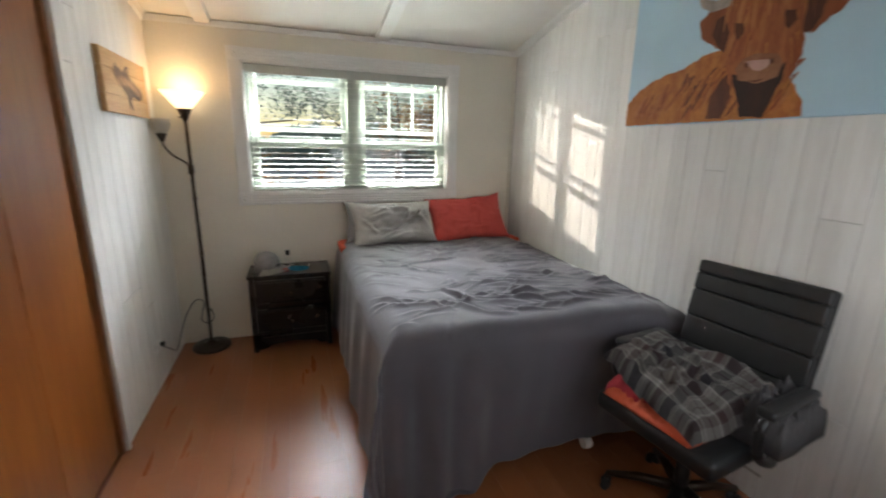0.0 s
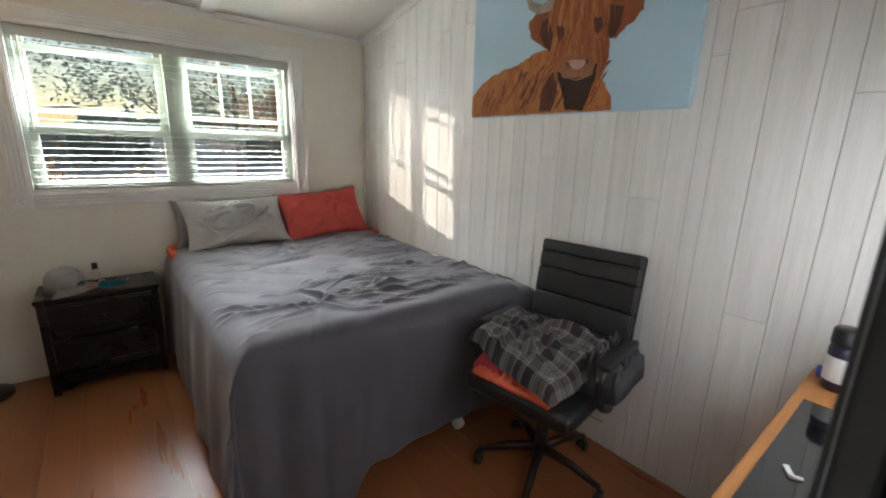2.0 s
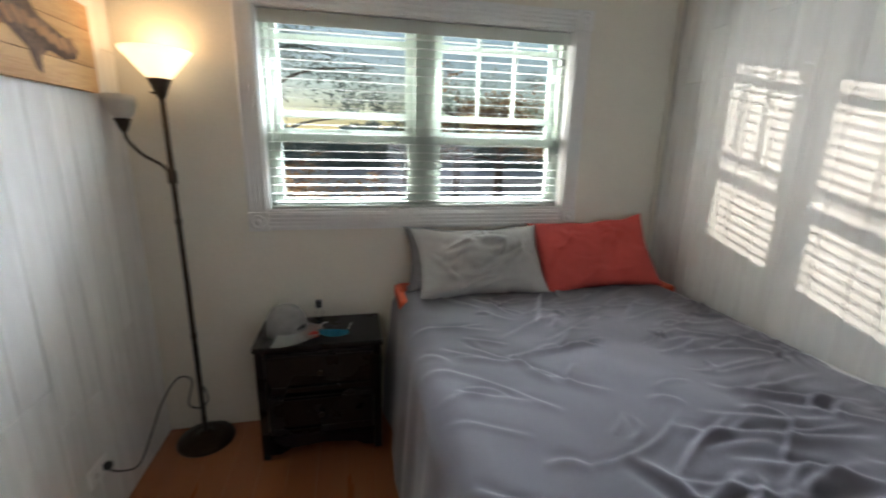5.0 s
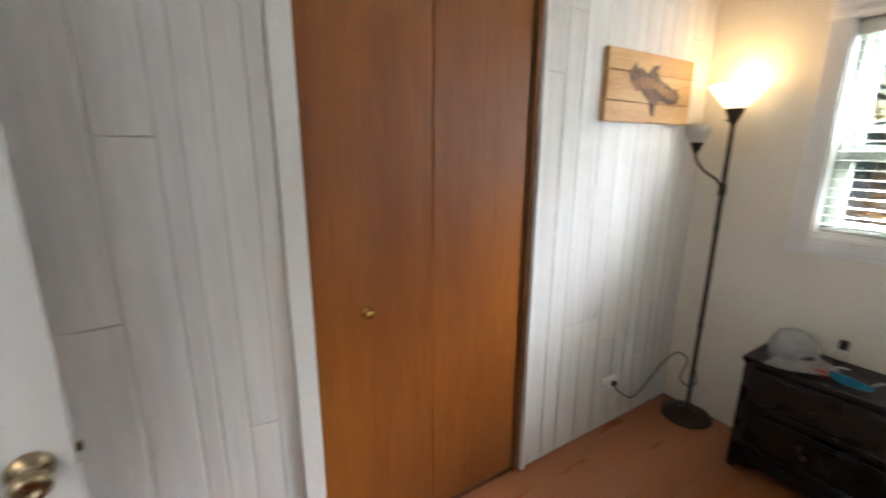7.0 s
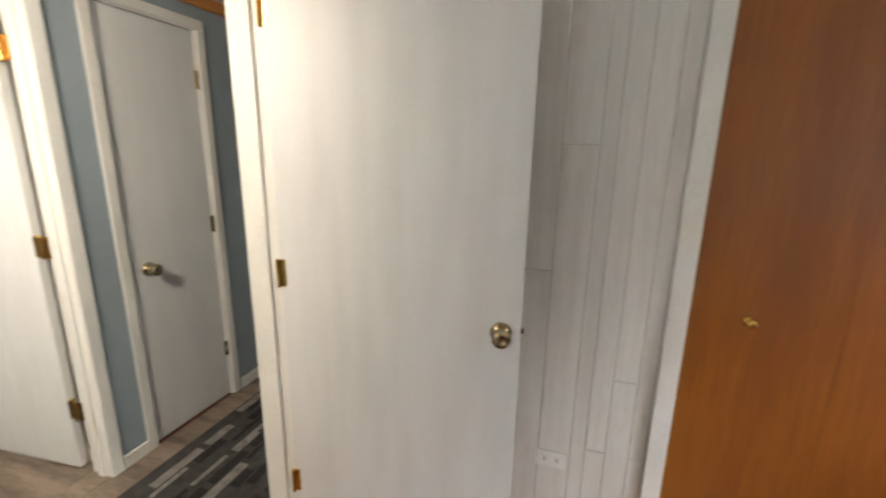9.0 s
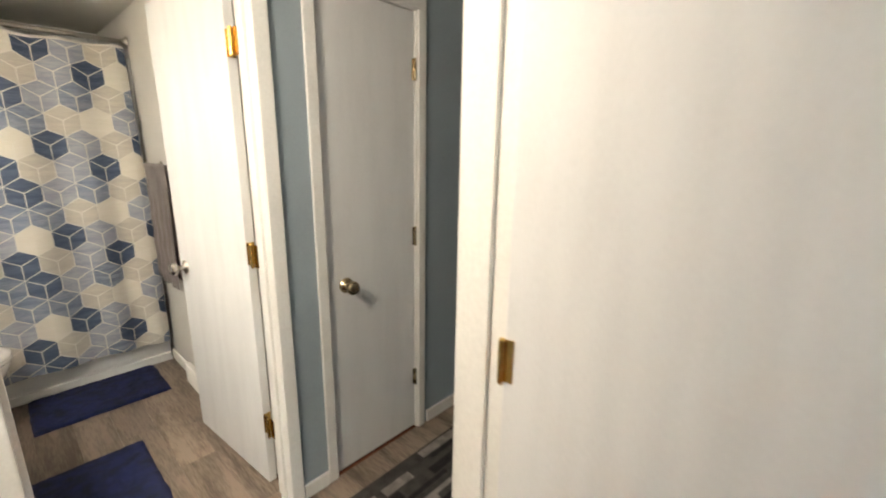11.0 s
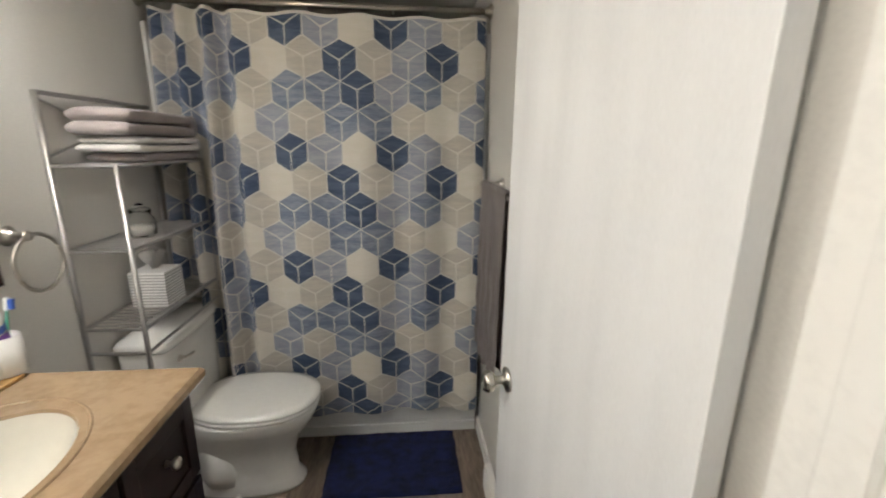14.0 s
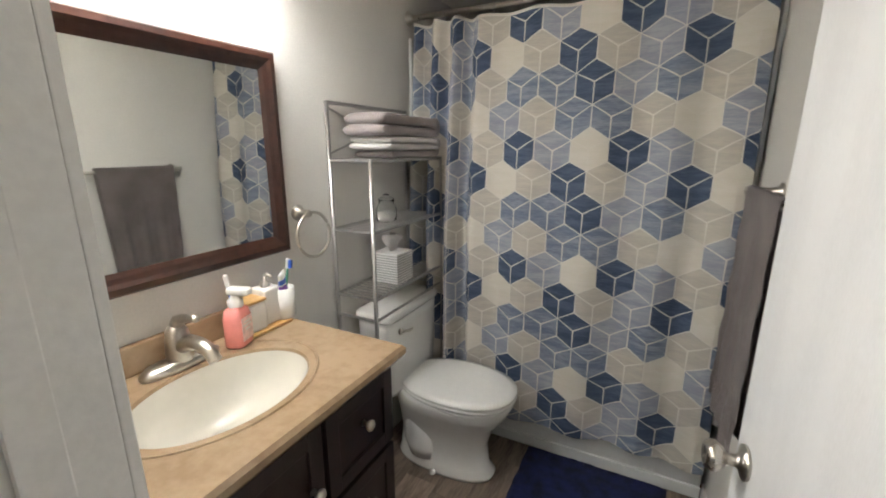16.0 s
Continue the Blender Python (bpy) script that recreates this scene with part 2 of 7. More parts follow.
M["cur_navy"] = material("navy_print", (0.038, 0.060, 0.110), 0.8, scale=5, grain=30, stretch=(1.2, 1, 9), bump=0.03, color2=(0.085, 0.115, 0.18))
M["cur_blue"] = material("slate_blue_print", (0.135, 0.165, 0.235), 0.8, scale=5, grain=30, stretch=(1.2, 1, 9), bump=0.03, color2=(0.27, 0.30, 0.36))
M["cur_pale"] = material("pale_blue_print", (0.26, 0.28, 0.34), 0.8, scale=5, grain=30, stretch=(1.2, 1, 9), bump=0.03, color2=(0.38, 0.39, 0.43))
M["cur_taupe"] = material("taupe_print", (0.45, 0.42, 0.37), 0.8, scale=5, grain=30, stretch=(1.2, 1, 9), bump=0.03, color2=(0.54, 0.50, 0.43))
M["cur_cream"] = material("cream_print", (0.62, 0.58, 0.50), 0.8, scale=5, grain=30, stretch=(1.2, 1, 9), bump=0.03, color2=(0.66, 0.62, 0.55))
M["soap_pink"] = material("pink_soap_bottle", (0.80, 0.28, 0.25), 0.15, var=0.03, scale=8, bump=0.0, coat=0.4)
M["label_pink"] = material("pale_pink_label", (0.83, 0.58, 0.55), 0.4, var=0.1, scale=60, bump=0.0)
M["white_gloss"] = material("white_gloss_plastic", (0.82, 0.81, 0.78), 0.22, var=0.02, scale=8, bump=0.0)
M["wood_lid"] = material("bamboo", (0.55, 0.33, 0.12), 0.45, scale=6, grain=40, stretch=(8, 1, 8), bump=0.03)
M["blue_plastic"] = material("blue_plastic", (0.05, 0.12, 0.50), 0.3, var=0.05, bump=0.0)
M["purple_plastic"] = material("purple_print", (0.16, 0.05, 0.30), 0.3, var=0.05, bump=0.0)
M["green_plastic"] = material("green_plastic", (0.05, 0.25, 0.16), 0.3, var=0.05, bump=0.0)
M["red_plastic"] = material("red_plastic", (0.40, 0.04, 0.03), 0.3, var=0.05, bump=0.0)
M["blue_lens"] = material("blue_mirror_lens", (0.10, 0.62, 0.90), 0.25, 0.0, var=0.1, scale=12, bump=0.0, coat=0.3)
M["cap_grey"] = material("heather_grey_cloth", (0.26, 0.255, 0.25), 0.95, var=0.1, scale=20, grain=300, bump=0.2)
M["cap_pale"] = material("pale_grey_mesh", (0.40, 0.385, 0.37), 0.95, var=0.1, scale=20, grain=300, bump=0.2)
M["desk_wood"] = material("orange_oak_veneer", (0.48, 0.20, 0.055), 0.4, scale=3, grain=30, stretch=(0.8, 8, 8), bump=0.03)
M["black_glass"] = material("black_glass", (0.008, 0.009, 0.010), 0.06, var=0.1, scale=3, bump=0.0, coat=0.5)
M["tv_bezel"] = material("dark_slate_plastic", (0.022, 0.027, 0.032), 0.35, var=0.1, scale=6, grain=90, bump=0.02)
M["bottle_navy"] = material("navy_bottle", (0.025, 0.02, 0.045), 0.3, var=0.1, bump=0.0)
M["paper"] = material("white_paper", (0.76, 0.75, 0.73), 0.7, var=0.03, scale=20, bump=0.0)
M["paper_line"] = material("grey_print", (0.40, 0.39, 0.38), 0.7, var=0.05, scale=20, bump=0.0)
M["blind"] = material("white_blind_slat", (0.50, 0.51, 0.46), 0.5, var=0.02, scale=5, grain=60, bump=0.0)
slat_tree = M["blind"].node_tree
slat_mix = slat_tree.nodes.new("ShaderNodeMixShader")
slat_through = slat_tree.nodes.new("ShaderNodeBsdfTranslucent")
slat_through.inputs[0].default_value = (0.80, 0.79, 0.72, 1)
slat_mix.inputs[0].default_value = 0.08
slat_tree.links.new(slat_tree.nodes["Principled BSDF"].outputs[0], slat_mix.inputs[1])
slat_tree.links.new(slat_through.outputs[0], slat_mix.inputs[2])
slat_tree.links.new(slat_mix.outputs[0], slat_tree.nodes["Material Output"].inputs[0])
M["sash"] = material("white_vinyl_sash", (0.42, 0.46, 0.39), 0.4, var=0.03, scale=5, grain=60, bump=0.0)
M["grass"] = material("pale_gravel_yard", (0.40, 0.38, 0.37), 0.95, var=0.1, scale=0.5, grain=30, bump=0.3, color2=(0.27, 0.26, 0.21))
M["bark"] = material("bark", (0.11, 0.085, 0.065), 0.95, var=0.25, scale=8, grain=40, stretch=(4, 4, 0.7), bump=0.5)
M["leaf"] = material("green_leaves", (0.12, 0.165, 0.135), 0.6, var=0.3, scale=1.5, grain=14, bump=0.0, color2=(0.17, 0.21, 0.17))
M["leaf_autumn"] = material("autumn_leaves", (0.30, 0.13, 0.04), 0.6, var=0.3, scale=1.5, grain=14, bump=0.0, color2=(0.16, 0.10, 0.03))
M["siding"] = material("pale_siding", (0.50, 0.50, 0.48), 0.7, var=0.05, scale=2, grain=40, bump=0.05)
M["roof"] = material("grey_shingle", (0.10, 0.10, 0.10), 0.9, var=0.2, scale=3, grain=30, bump=0.2)
M["peach_trim"] = material("peach_wood_trim", (0.66, 0.40, 0.26), 0.5, var=0.05, scale=3, grain=60, bump=0.03)
M["peach_panel"] = material("peach_lacquer_panel", (0.74, 0.47, 0.29), 0.5, var=0.05, scale=3, grain=60, bump=0.03)
M["mahogany"] = material("mahogany", (0.12, 0.028, 0.012), 0.35, scale=3, grain=30, stretch=(1, 6, 6), bump=0.04, var=0.25)
M["rug_grey"] = material("mauve_grey_rug", (0.27, 0.22, 0.235), 1.0, var=0.1, scale=12, grain=260, bump=0.5)
M["rug_pale"] = material("pale_rug_line", (0.50, 0.46, 0.45), 1.0, var=0.1, scale=12, grain=260, bump=0.5)
M["rug_wine"] = material("wine_rug_line", (0.15, 0.025, 0.04), 1.0, var=0.1, scale=12, grain=260, bump=0.5)
M["rug_dark"] = material("dark_rug_line", (0.05, 0.025, 0.035), 1.0, var=0.1, scale=12, grain=260, bump=0.5)
M["yellow"] = material("yellow_box", (0.55, 0.36, 0.06), 0.5, var=0.05, bump=0.0)
M["red_floor"] = material("dark_brown_plank", (0.085, 0.042, 0.03), 0.55, scale=3, grain=22, stretch=(0.8, 8, 8), bump=0.03, color2=(0.06, 0.03, 0.02), random_amount=0.15)
M["clear_glass"] = glass("clear_glass")
M["thin_glass"] = glass("thin_glass", (0.97, 0.98, 0.98), 0.0, 1.14)
M["towel_band"] = material("grey_satin_band", (0.33, 0.29, 0.285), 0.9, var=0.1, scale=8, grain=200, bump=0.2)
# glow given to the unseen television screen to brighten the bedroom
M["tv_picture"] = glow("screen_fill", (0.90, 0.94, 1.0), 1.2)
M["mirror"] = bpy.data.materials.new("silvered_mirror")
M["mirror"].use_nodes = True
silver_node = M["mirror"].node_tree.nodes["Principled BSDF"]
silver_node.inputs["Base Color"].default_value = (0.90, 0.92, 0.91, 1)
silver_node.inputs["Metallic"].default_value = 1.0
silver_node.inputs["Roughness"].default_value = 0.0
M["shade_lit"] = glow("lit_frosted_glass", (1.0, 0.72, 0.40), 1.15)
M["shade_off"] = material("frosted_glass", (0.66, 0.62, 0.55), 0.35, var=0.02, bump=0.0, transmission=0.3)
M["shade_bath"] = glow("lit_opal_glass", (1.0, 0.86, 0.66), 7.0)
M["dark_gap"] = material("dark_recess", (0.02, 0.016, 0.012), 0.9, var=0.1, bump=0.0)


# ---- builders ----
def box(bm, x0, x1, y0, y1, z0, z1):
    r = bmesh.ops.create_cube(bm, size=1.0, matrix=Matrix.Translation(((x0 + x1) / 2, (y0 + y1) / 2, (z0 + z1) / 2)) @ Matrix.Diagonal((x1 - x0, y1 - y0, z1 - z0, 1)))
    return r["verts"]


def solid(*boxes, bevel=0.0, seg=2):
    bm = bmesh.new()
    for b in boxes:
        box(bm, *b)
    if bevel:
        bmesh.ops.bevel(bm, geom=list(bm.edges), offset=bevel, segments=seg, profile=0.6, affect='EDGES', clamp_overlap=True)
    return bm


def lathe(profile, segs=24, at=(0, 0, 0), axis='z', sx=1.0, sy=1.0):
    """Turn a profile of (radius, height) about an axis; open ends with radius 0 close."""
    bm = bmesh.new()
    rings = []
    for r, h in profile:
        if r < 1e-6:
            rings.append([bm.verts.new((0, 0, h))])
        else:
            rings.append([bm.verts.new((r * sx * math.cos(2 * math.pi * i / segs), r * sy * math.sin(2 * math.pi * i / segs), h)) for i in range(segs)])
    for a, b in zip(rings, rings[1:]):
        for i in range(segs):
            j = (i + 1) % segs
            if len(a) == 1 and len(b) == 1:
                continue
            if len(a) == 1:
                bm.faces.new((a[0], b[j], b[i]))
            elif len(b) == 1:
                bm.faces.new((a[i], a[j], b[0]))
            else:
                bm.faces.new((a[i], a[j], b[j], b[i]))
    bmesh.ops.recalc_face_normals(bm, faces=bm.faces)
    turn = {'z': Matrix.Identity(4), 'x': pose(0, 0, 0, 0, 90, 0), '-x': pose(0, 0, 0, 0, -90, 0), 'y': pose(0, 0, 0, -90, 0, 0), '-y': pose(0, 0, 0, 90, 0, 0)}[axis]
    bmesh.ops.transform(bm, matrix=Matrix.Translation(at) @ turn, verts=bm.verts)
    return bm


def tube(points, radius, segs=8, closed=False):
    """A round bar along points."""
    bm = bmesh.new()
    pts = [Vector(p) for p in points]
    n = len(pts)
    rings = []
    for i, p in enumerate(pts):
        a = pts[(i - 1) % n] if (closed or i > 0) else p
        b = pts[(i + 1) % n] if (closed or i < n - 1) else p
        d = (b - a).normalized()
        up = Vector((0, 0, 1)) if abs(d.z) < 0.9 else Vector((0, 1, 0))
        s = d.cross(up).normalized()
        u = s.cross(d)
        rr = radius[i] if isinstance(radius, (list, tuple)) else radius
        rings.append([bm.verts.new(p + rr * (math.cos(2 * math.pi * k / segs) * s + math.sin(2 * math.pi * k / segs) * u)) for k in range(segs)])
    for i in range(n if closed else n - 1):
        a, b = rings[i], rings[(i + 1) % n]
        for k in range(segs):
            j = (k + 1) % segs
            bm.faces.new((a[k], a[j], b[j], b[k]))
    if not closed:
        bm.faces.new(rings[0][::-1])
        bm.faces.new(rings[-1])
    bmesh.ops.recalc_face_normals(bm, faces=bm.faces)
    return bm


def curve_points(pts, n=8):
    """A smooth line through a few points."""
    p = [Vector(q) for q in pts]
    p = [2 * p[0] - p[1]] + p + [2 * p[-1] - p[-2]]
    out = []
    for i in range(1, len(p) - 2):
        for k in range(n):
            t = k / n
            out.append(0.5 * (2 * p[i] + (p[i + 1] - p[i - 1]) * t + (2 * p[i - 1] - 5 * p[i] + 4 * p[i + 1] - p[i + 2]) * t * t + (3 * p[i] - p[i - 1] - 3 * p[i + 1] + p[i + 2]) * t ** 3))
    out.append(p[-2])
    return out


def prism(outline, depth, plane='yz', at=0.0):
    """A flat shape with thickness: outline in the plane, raised along the third axis."""
    bm = bmesh.new()
    def place(a, b, c):
        return {'yz': (c, a, b), 'xz': (a, c, b), 'xy': (a, b, c)}[plane]
    lo = [bm.verts.new(place(a, b, at)) for a, b in outline]
    hi = [bm.verts.new(place(a, b, at + depth)) for a, b in outline]
    n = len(outline)
    bm.faces.new(lo[::-1])
    bm.faces.new(hi)
    for i in range(n):
        j = (i + 1) % n
        bm.faces.new((lo[i], lo[j], hi[j], hi[i]))
    bmesh.ops.recalc_face_normals(bm, faces=bm.faces)
    return bm


def merged(*bms):
    out = bmesh.new()
    for b in bms:
        me = bpy.data.meshes.new("join")
        b.to_mesh(me)
        b.free()
        out.from_mesh(me)
        bpy.data.meshes.remove(me)
    return out


def mesh_of(name, bm, mat, smooth=False):
    me = bpy.data.meshes.new(name)
    bm.to_mesh(me)
    bm.free()
    for m in (mat if isinstance(mat, (list, tuple)) else [mat]):
        me.materials.append(M[m])
    if smooth:
        for p in me.polygons:
            p.use_smooth = True
    return me


def part(name, bm, mat, parent, label="", smooth=False):
    ob = new(name, mesh_of(name, bm, mat, smooth))
    ob.parent = parent
    if label:
        ob["label"] = label
    return ob


def thing(name, m, label, category, group=""):
    ob = new(name)
    ob.empty_display_size = 0.1
    ob.matrix_world = m
    return tagged(ob, label, category, group)


def structure(name, bm, mat, label, category, smooth=False):
    return tagged(new(name, mesh_of(name, bm, mat, smooth)), label, category, kind="structure")


def one(name, bm, mat, label, category, group="", smooth=False):
    return tagged(new(name, mesh_of(name, bm, mat, smooth)), label, category, group)


# ---- large structure ----
W, E, N = 0.0, 2.61, 3.336          # bedroom faces
RISE = 0.19                          # slope of the bedroom ceiling


def roof_z(y):
    return 2.216 + RISE * (N - y)


# floors
floor_bed = structure("floor_bedroom", solid((W - 0.7, E + 0.1, -0.05, N + 0.1, -0.10, -0.006)), "groove", "cherry laminate plank floor of the bedroom", "floor")
floor_hall = structure("floor_hall", solid((-1.10, 2.7, -3.75, -0.05, -0.10, -0.006)), "groove", "grey-brown vinyl plank floor of hall and bathroom", "floor")
floor_red = structure("floor_red_room", solid((-4.1, -1.10, -4.0, 1.2, -0.10, -0.006)), "groove", "dark brown plank floor of the red room", "floor")

# bedroom walls: solid backing, planks are laid on later
wall_north = structure("wall_north", solid((W - 0.8, 0.54, N, N + 0.12, 0, 2.5), (2.02, E + 0.12, N, N + 0.12, 0, 2.5), (0.54, 2.02, N, N + 0.12, 0, 1.10), (0.54, 2.02, N, N + 0.12, 1.985, 2.5)), "cream_wall", "smooth cream painted bedroom wall with the window", "wall")
wall_east = structure("wall_east", solid((E + 0.004, E + 0.12, -0.1, N, 0, 3.0)), "plank_groove", "whitewashed vertical plank bedroom wall", "wall")
CL0, CL1, CLZ = 1.25, 2.15, 2.32     # closet opening
wall_west = structure("wall_west", solid((-0.11, -0.004, 0.0, CL0, 0, 3.0), (-0.11, -0.004, CL1, N, 0, 3.0), (-0.11, -0.004, CL0, CL1, CLZ, 3.0)), "plank_groove", "whitewashed vertical plank bedroom wall with closet", "wall")
closet_back = structure("wall_closet", solid((-0.78, -0.70, 0.9, 2.5, 0, 2.5), (-0.70, -0.11, 0.9, 0.98, 0, 2.5), (-0.70, -0.11, 2.42, 2.5, 0, 2.5), (-0.78, -0.11, 0.9, 2.5, 2.42, 2.5)), "cream_wall", "plain closet interior wall", "wall")
DX0, DX1, DZ = 0.44, 1.215, 2.045    # bedroom doorway
wall_south = structure("wall_south", solid((-0.11, DX0 - 0.021, -0.10, 0, 0, 3.0), (DX1 + 0.021, E + 0.12, -0.10, 0, 0, 3.0), (DX0 - 0.021, DX1 + 0.021, -0.10, 0, DZ + 0.016, 3.0)), "cream_wall", "cream panelled bedroom wall with the doorway", "wall")

bm = bmesh.new()
for y0, y1 in ((-0.15, N + 0.12),):
    v = [bm.verts.new(p) for p in ((-0.8, y0, roof_z(y0)), (E + 0.12, y0, roof_z(y0)), (E + 0.12, y1, roof_z(y1)), (-0.8, y1, roof_z(y1)), (-0.8, y0, roof_z(y0) + 0.1), (E + 0.12, y0, roof_z(y0) + 0.1), (E + 0.12, y1, roof_z(y1) + 0.1), (-0.8, y1, roof_z(y1) + 0.1))]
    for f in ((0, 1, 2, 3), (7, 6, 5, 4), (0, 4, 5, 1), (1, 5, 6, 2), (2, 6, 7, 3), (3, 7, 4, 0)):
        bm.faces.new([v[i] for i in f])
bmesh.ops.recalc_face_normals(bm, faces=bm.faces)
ceiling = structure("ceiling_bedroom", bm, "ceiling", "sloping off-white bedroom ceiling", "ceiling")


def batten(x0, x1):
    bm = bmesh.new()
    v = []
    for y in (0.0, N):
        for x, dz in ((x0, 0.0), (x0 + 0.006, -0.028), (x1 - 0.006, -0.028), (x1, 0.0)):
            v.append(bm.verts.new((x, y, roof_z(y) + dz)))
    for i in range(3):
        bm.faces.new((v[i], v[i + 1], v[i + 5], v[i + 4]))
    bm.faces.new(v[0:4])
    bm.faces.new(v[4:8][::-1])
    bmesh.ops.recalc_face_normals(bm, faces=bm.faces)
    return structure("trim_ceiling_batten", bm, "white_trim", "white painted ceiling batten over the panel seam", "trim")


for bx in (0.335, 1.50):
    batten(bx - 0.05, bx + 0.05)


def crown_line(x, side):
    bm = bmesh.new()
    v = []
    for y in (0.0, N):
        for dx, dz in ((0, -0.045), (side * 0.012, -0.04), (side * 0.02, -0.012), (side * 0.028, 0.0), (0, 0)):
            v.append(bm.verts.new((x + dx, y, roof_z(y) + dz)))
    for i in range(4):
        bm.faces.new((v[i], v[i + 1], v[i + 6], v[i + 5]))
    bmesh.ops.recalc_face_normals(bm, faces=bm.faces)
    return structure("trim_crown", bm, "white_trim", "narrow white crown moulding along the plank wall", "trim")


crown_line(E, -1)
crown_line(W, 1)
structure("trim_crown_north", solid((W, E, N - 0.018, N - 0.001, 2.175, 2.213), bevel=0.006), "white_trim", "narrow white crown moulding over the window wall", "trim")
structure("trim_corner", solid((E - 0.02, E - 0.001, N - 0.02, N - 0.001, 0.0, 2.175), bevel=0.004), "cream_wall", "slim cream corner strip", "trim")

# hall and bathroom walls
HS = -1.03
HC0, HC1 = -0.293, 0.19              # hall closet opening
BD0, BD1 = 0.42, 1.13                # bathroom doorway
HZ = 2.20
wall_hall = structure("wall_hall_south", solid((-1.16, HC0 - 0.02, HS - 0.05, HS, 0, HZ), (HC1 + 0.02, BD0 - 0.02, HS - 0.05, HS, 0, HZ), (BD1 + 0.02, 2.7, HS - 0.05, HS, 0, HZ), (HC0 - 0.02, HC1 + 0.02, HS - 0.05, HS, 2.04, HZ), (BD0 - 0.02, BD1 + 0.02, HS - 0.05, HS, 2.06, HZ)), "blue_wall", "dusty blue painted hall wall", "wall")
structure("wall_bath_north", solid((0.27, BD0 - 0.02, HS - 0.11, HS - 0.05, 0, HZ), (BD1 + 0.02, 1.9, HS - 0.11, HS - 0.05, 0, HZ), (BD0 - 0.02, BD1 + 0.02, HS - 0.11, HS - 0.05, 2.06, HZ)), "bath_wall", "warm grey bathroom wall by the door", "wall")
structure("wall_bath_west", solid((0.27, 0.368, -3.62, HS - 0.11, 0, HZ)), "bath_wall", "warm grey bathroom wall with the towel bar", "wall")
structure("wall_bath_east", solid((1.80, 1.90, -3.62, HS - 0.11, 0, HZ)), "bath_wall", "warm grey bathroom wall with the mirror", "wall")
structure("wall_bath_south", solid((0.27, 1.90, -3.70, -3.62, 0, HZ)), "tub", "glossy white tub surround wall", "wall")
structure("wall_tub_surround_east", solid((1.785, 1.799, -3.62, -2.80, 0.40, 1.95), bevel=0.004), "tub", "glossy white tub surround panel", "wall")
structure("wall_tub_surround_west", solid((0.369, 0.383, -3.62, -2.80, 0.40, 1.95), bevel=0.004), "tub", "glossy white tub surround panel", "wall")
structure("ceiling_bath", solid((0.27, 1.90, -3.70, HS - 0.05, HZ, HZ + 0.06)), "ceiling", "off-white bathroom ceiling", "ceiling")
structure("ceiling_hall", solid((-1.16, 2.7, HS - 0.05, -0.10, HZ, HZ + 0.06)), "ceiling", "off-white hall ceiling", "ceiling")
structure("wall_hall_east", solid((2.62, 2.72, HS, -0.10, 0, HZ)), "blue_wall", "dusty blue hall end wall", "wall")
structure("wall_hall_north", solid((-1.055, DX0 - 0.021, -0.123, -0.101, 0, HZ), (DX1 + 0.021, 2.62, -0.123, -0.101, 0, HZ), (DX0 - 0.021, DX1 + 0.021, -0.123, -0.101, DZ + 0.016, HZ)), "blue_wall", "dusty blue hall wall beside the bedroom door", "wall")
structure("wall_hall_closet", solid((HC0 - 0.1, HC1 + 0.1, -1.6, -1.55, 0, HZ)), "cream_wall", "plain closet back wall", "wall")
RD0, RD1, RX = -0.94, -0.20, -1.06   # red room doorway, hall end
structure("wall_hall_west", solid((RX - 0.05, RX, HS, RD0 - 0.021, 0, HZ), (RX - 0.05, RX, RD1 + 0.021, -0.10, 0, HZ), (RX - 0.05, RX, RD0 - 0.021, RD1 + 0.021, 2.04, HZ)), "blue_wall", "dusty blue hall end wall round the red room door", "wall")
structure("wall_red_east", solid((RX - 0.10, RX - 0.051, -4.0, RD0 - 0.021, 0, 3.2), (RX - 0.10, RX - 0.051, RD1 + 0.021, 1.2, 0, 3.2), (RX - 0.10, RX - 0.051, RD0 - 0.021, RD1 + 0.021, 2.04, 3.2)), "red_wall", "dark red painted wall", "wall")
RW = -3.90
structure("wall_red_west", solid((RW - 0.12, RW, -4.0, -2.52, 0, 3.2), (RW - 0.12, RW, -1.42, 1.2, 0, 3.2), (RW - 0.12, RW, -2.52, -1.42, 0, 1.10), (RW - 0.12, RW, -2.52, -1.42, 2.02, 3.2)), "red_wall", "dark red painted wall with the window", "wall")
structure("wall_red_south", solid((RW, RX - 0.10, -4.1, -4.0, 0, 3.2)), "red_wall", "dark red painted side wall", "wall")
structure("wall_red_north", solid((RW, RX - 0.10, 1.2, 1.3, 0, 3.2)), "red_wall", "dark red painted side wall", "wall")
structure("trim_red_band", solid((RW, RW + 0.012, -4.0, 1.2, 2.17, 2.20), bevel=0.003), "red_wall", "thin red batten across the wall", "trim")
bm = bmesh.new()
v = [bm.verts.new(p) for p in ((-4.02, -4.1, 2.22), (-1.11, -4.1, 2.22), (-1.11, 1.3, 3.22), (-4.02, 1.3, 3.22), (-4.02, -4.1, 2.30), (-1.11, -4.1, 2.30), (-1.11, 1.3, 3.30), (-4.02, 1.3, 3.30))]
for f in ((0, 1, 2, 3), (7, 6, 5, 4), (0, 4, 5, 1), (1, 5, 6, 2), (2, 6, 7, 3), (3, 7, 4, 0)):
    bm.faces.new([v[i] for i in f])
bmesh.ops.recalc_face_normals(bm, faces=bm.faces)
structure("ceiling_red_room", bm, "ceiling", "sloping white ceiling of the red room", "ceiling")
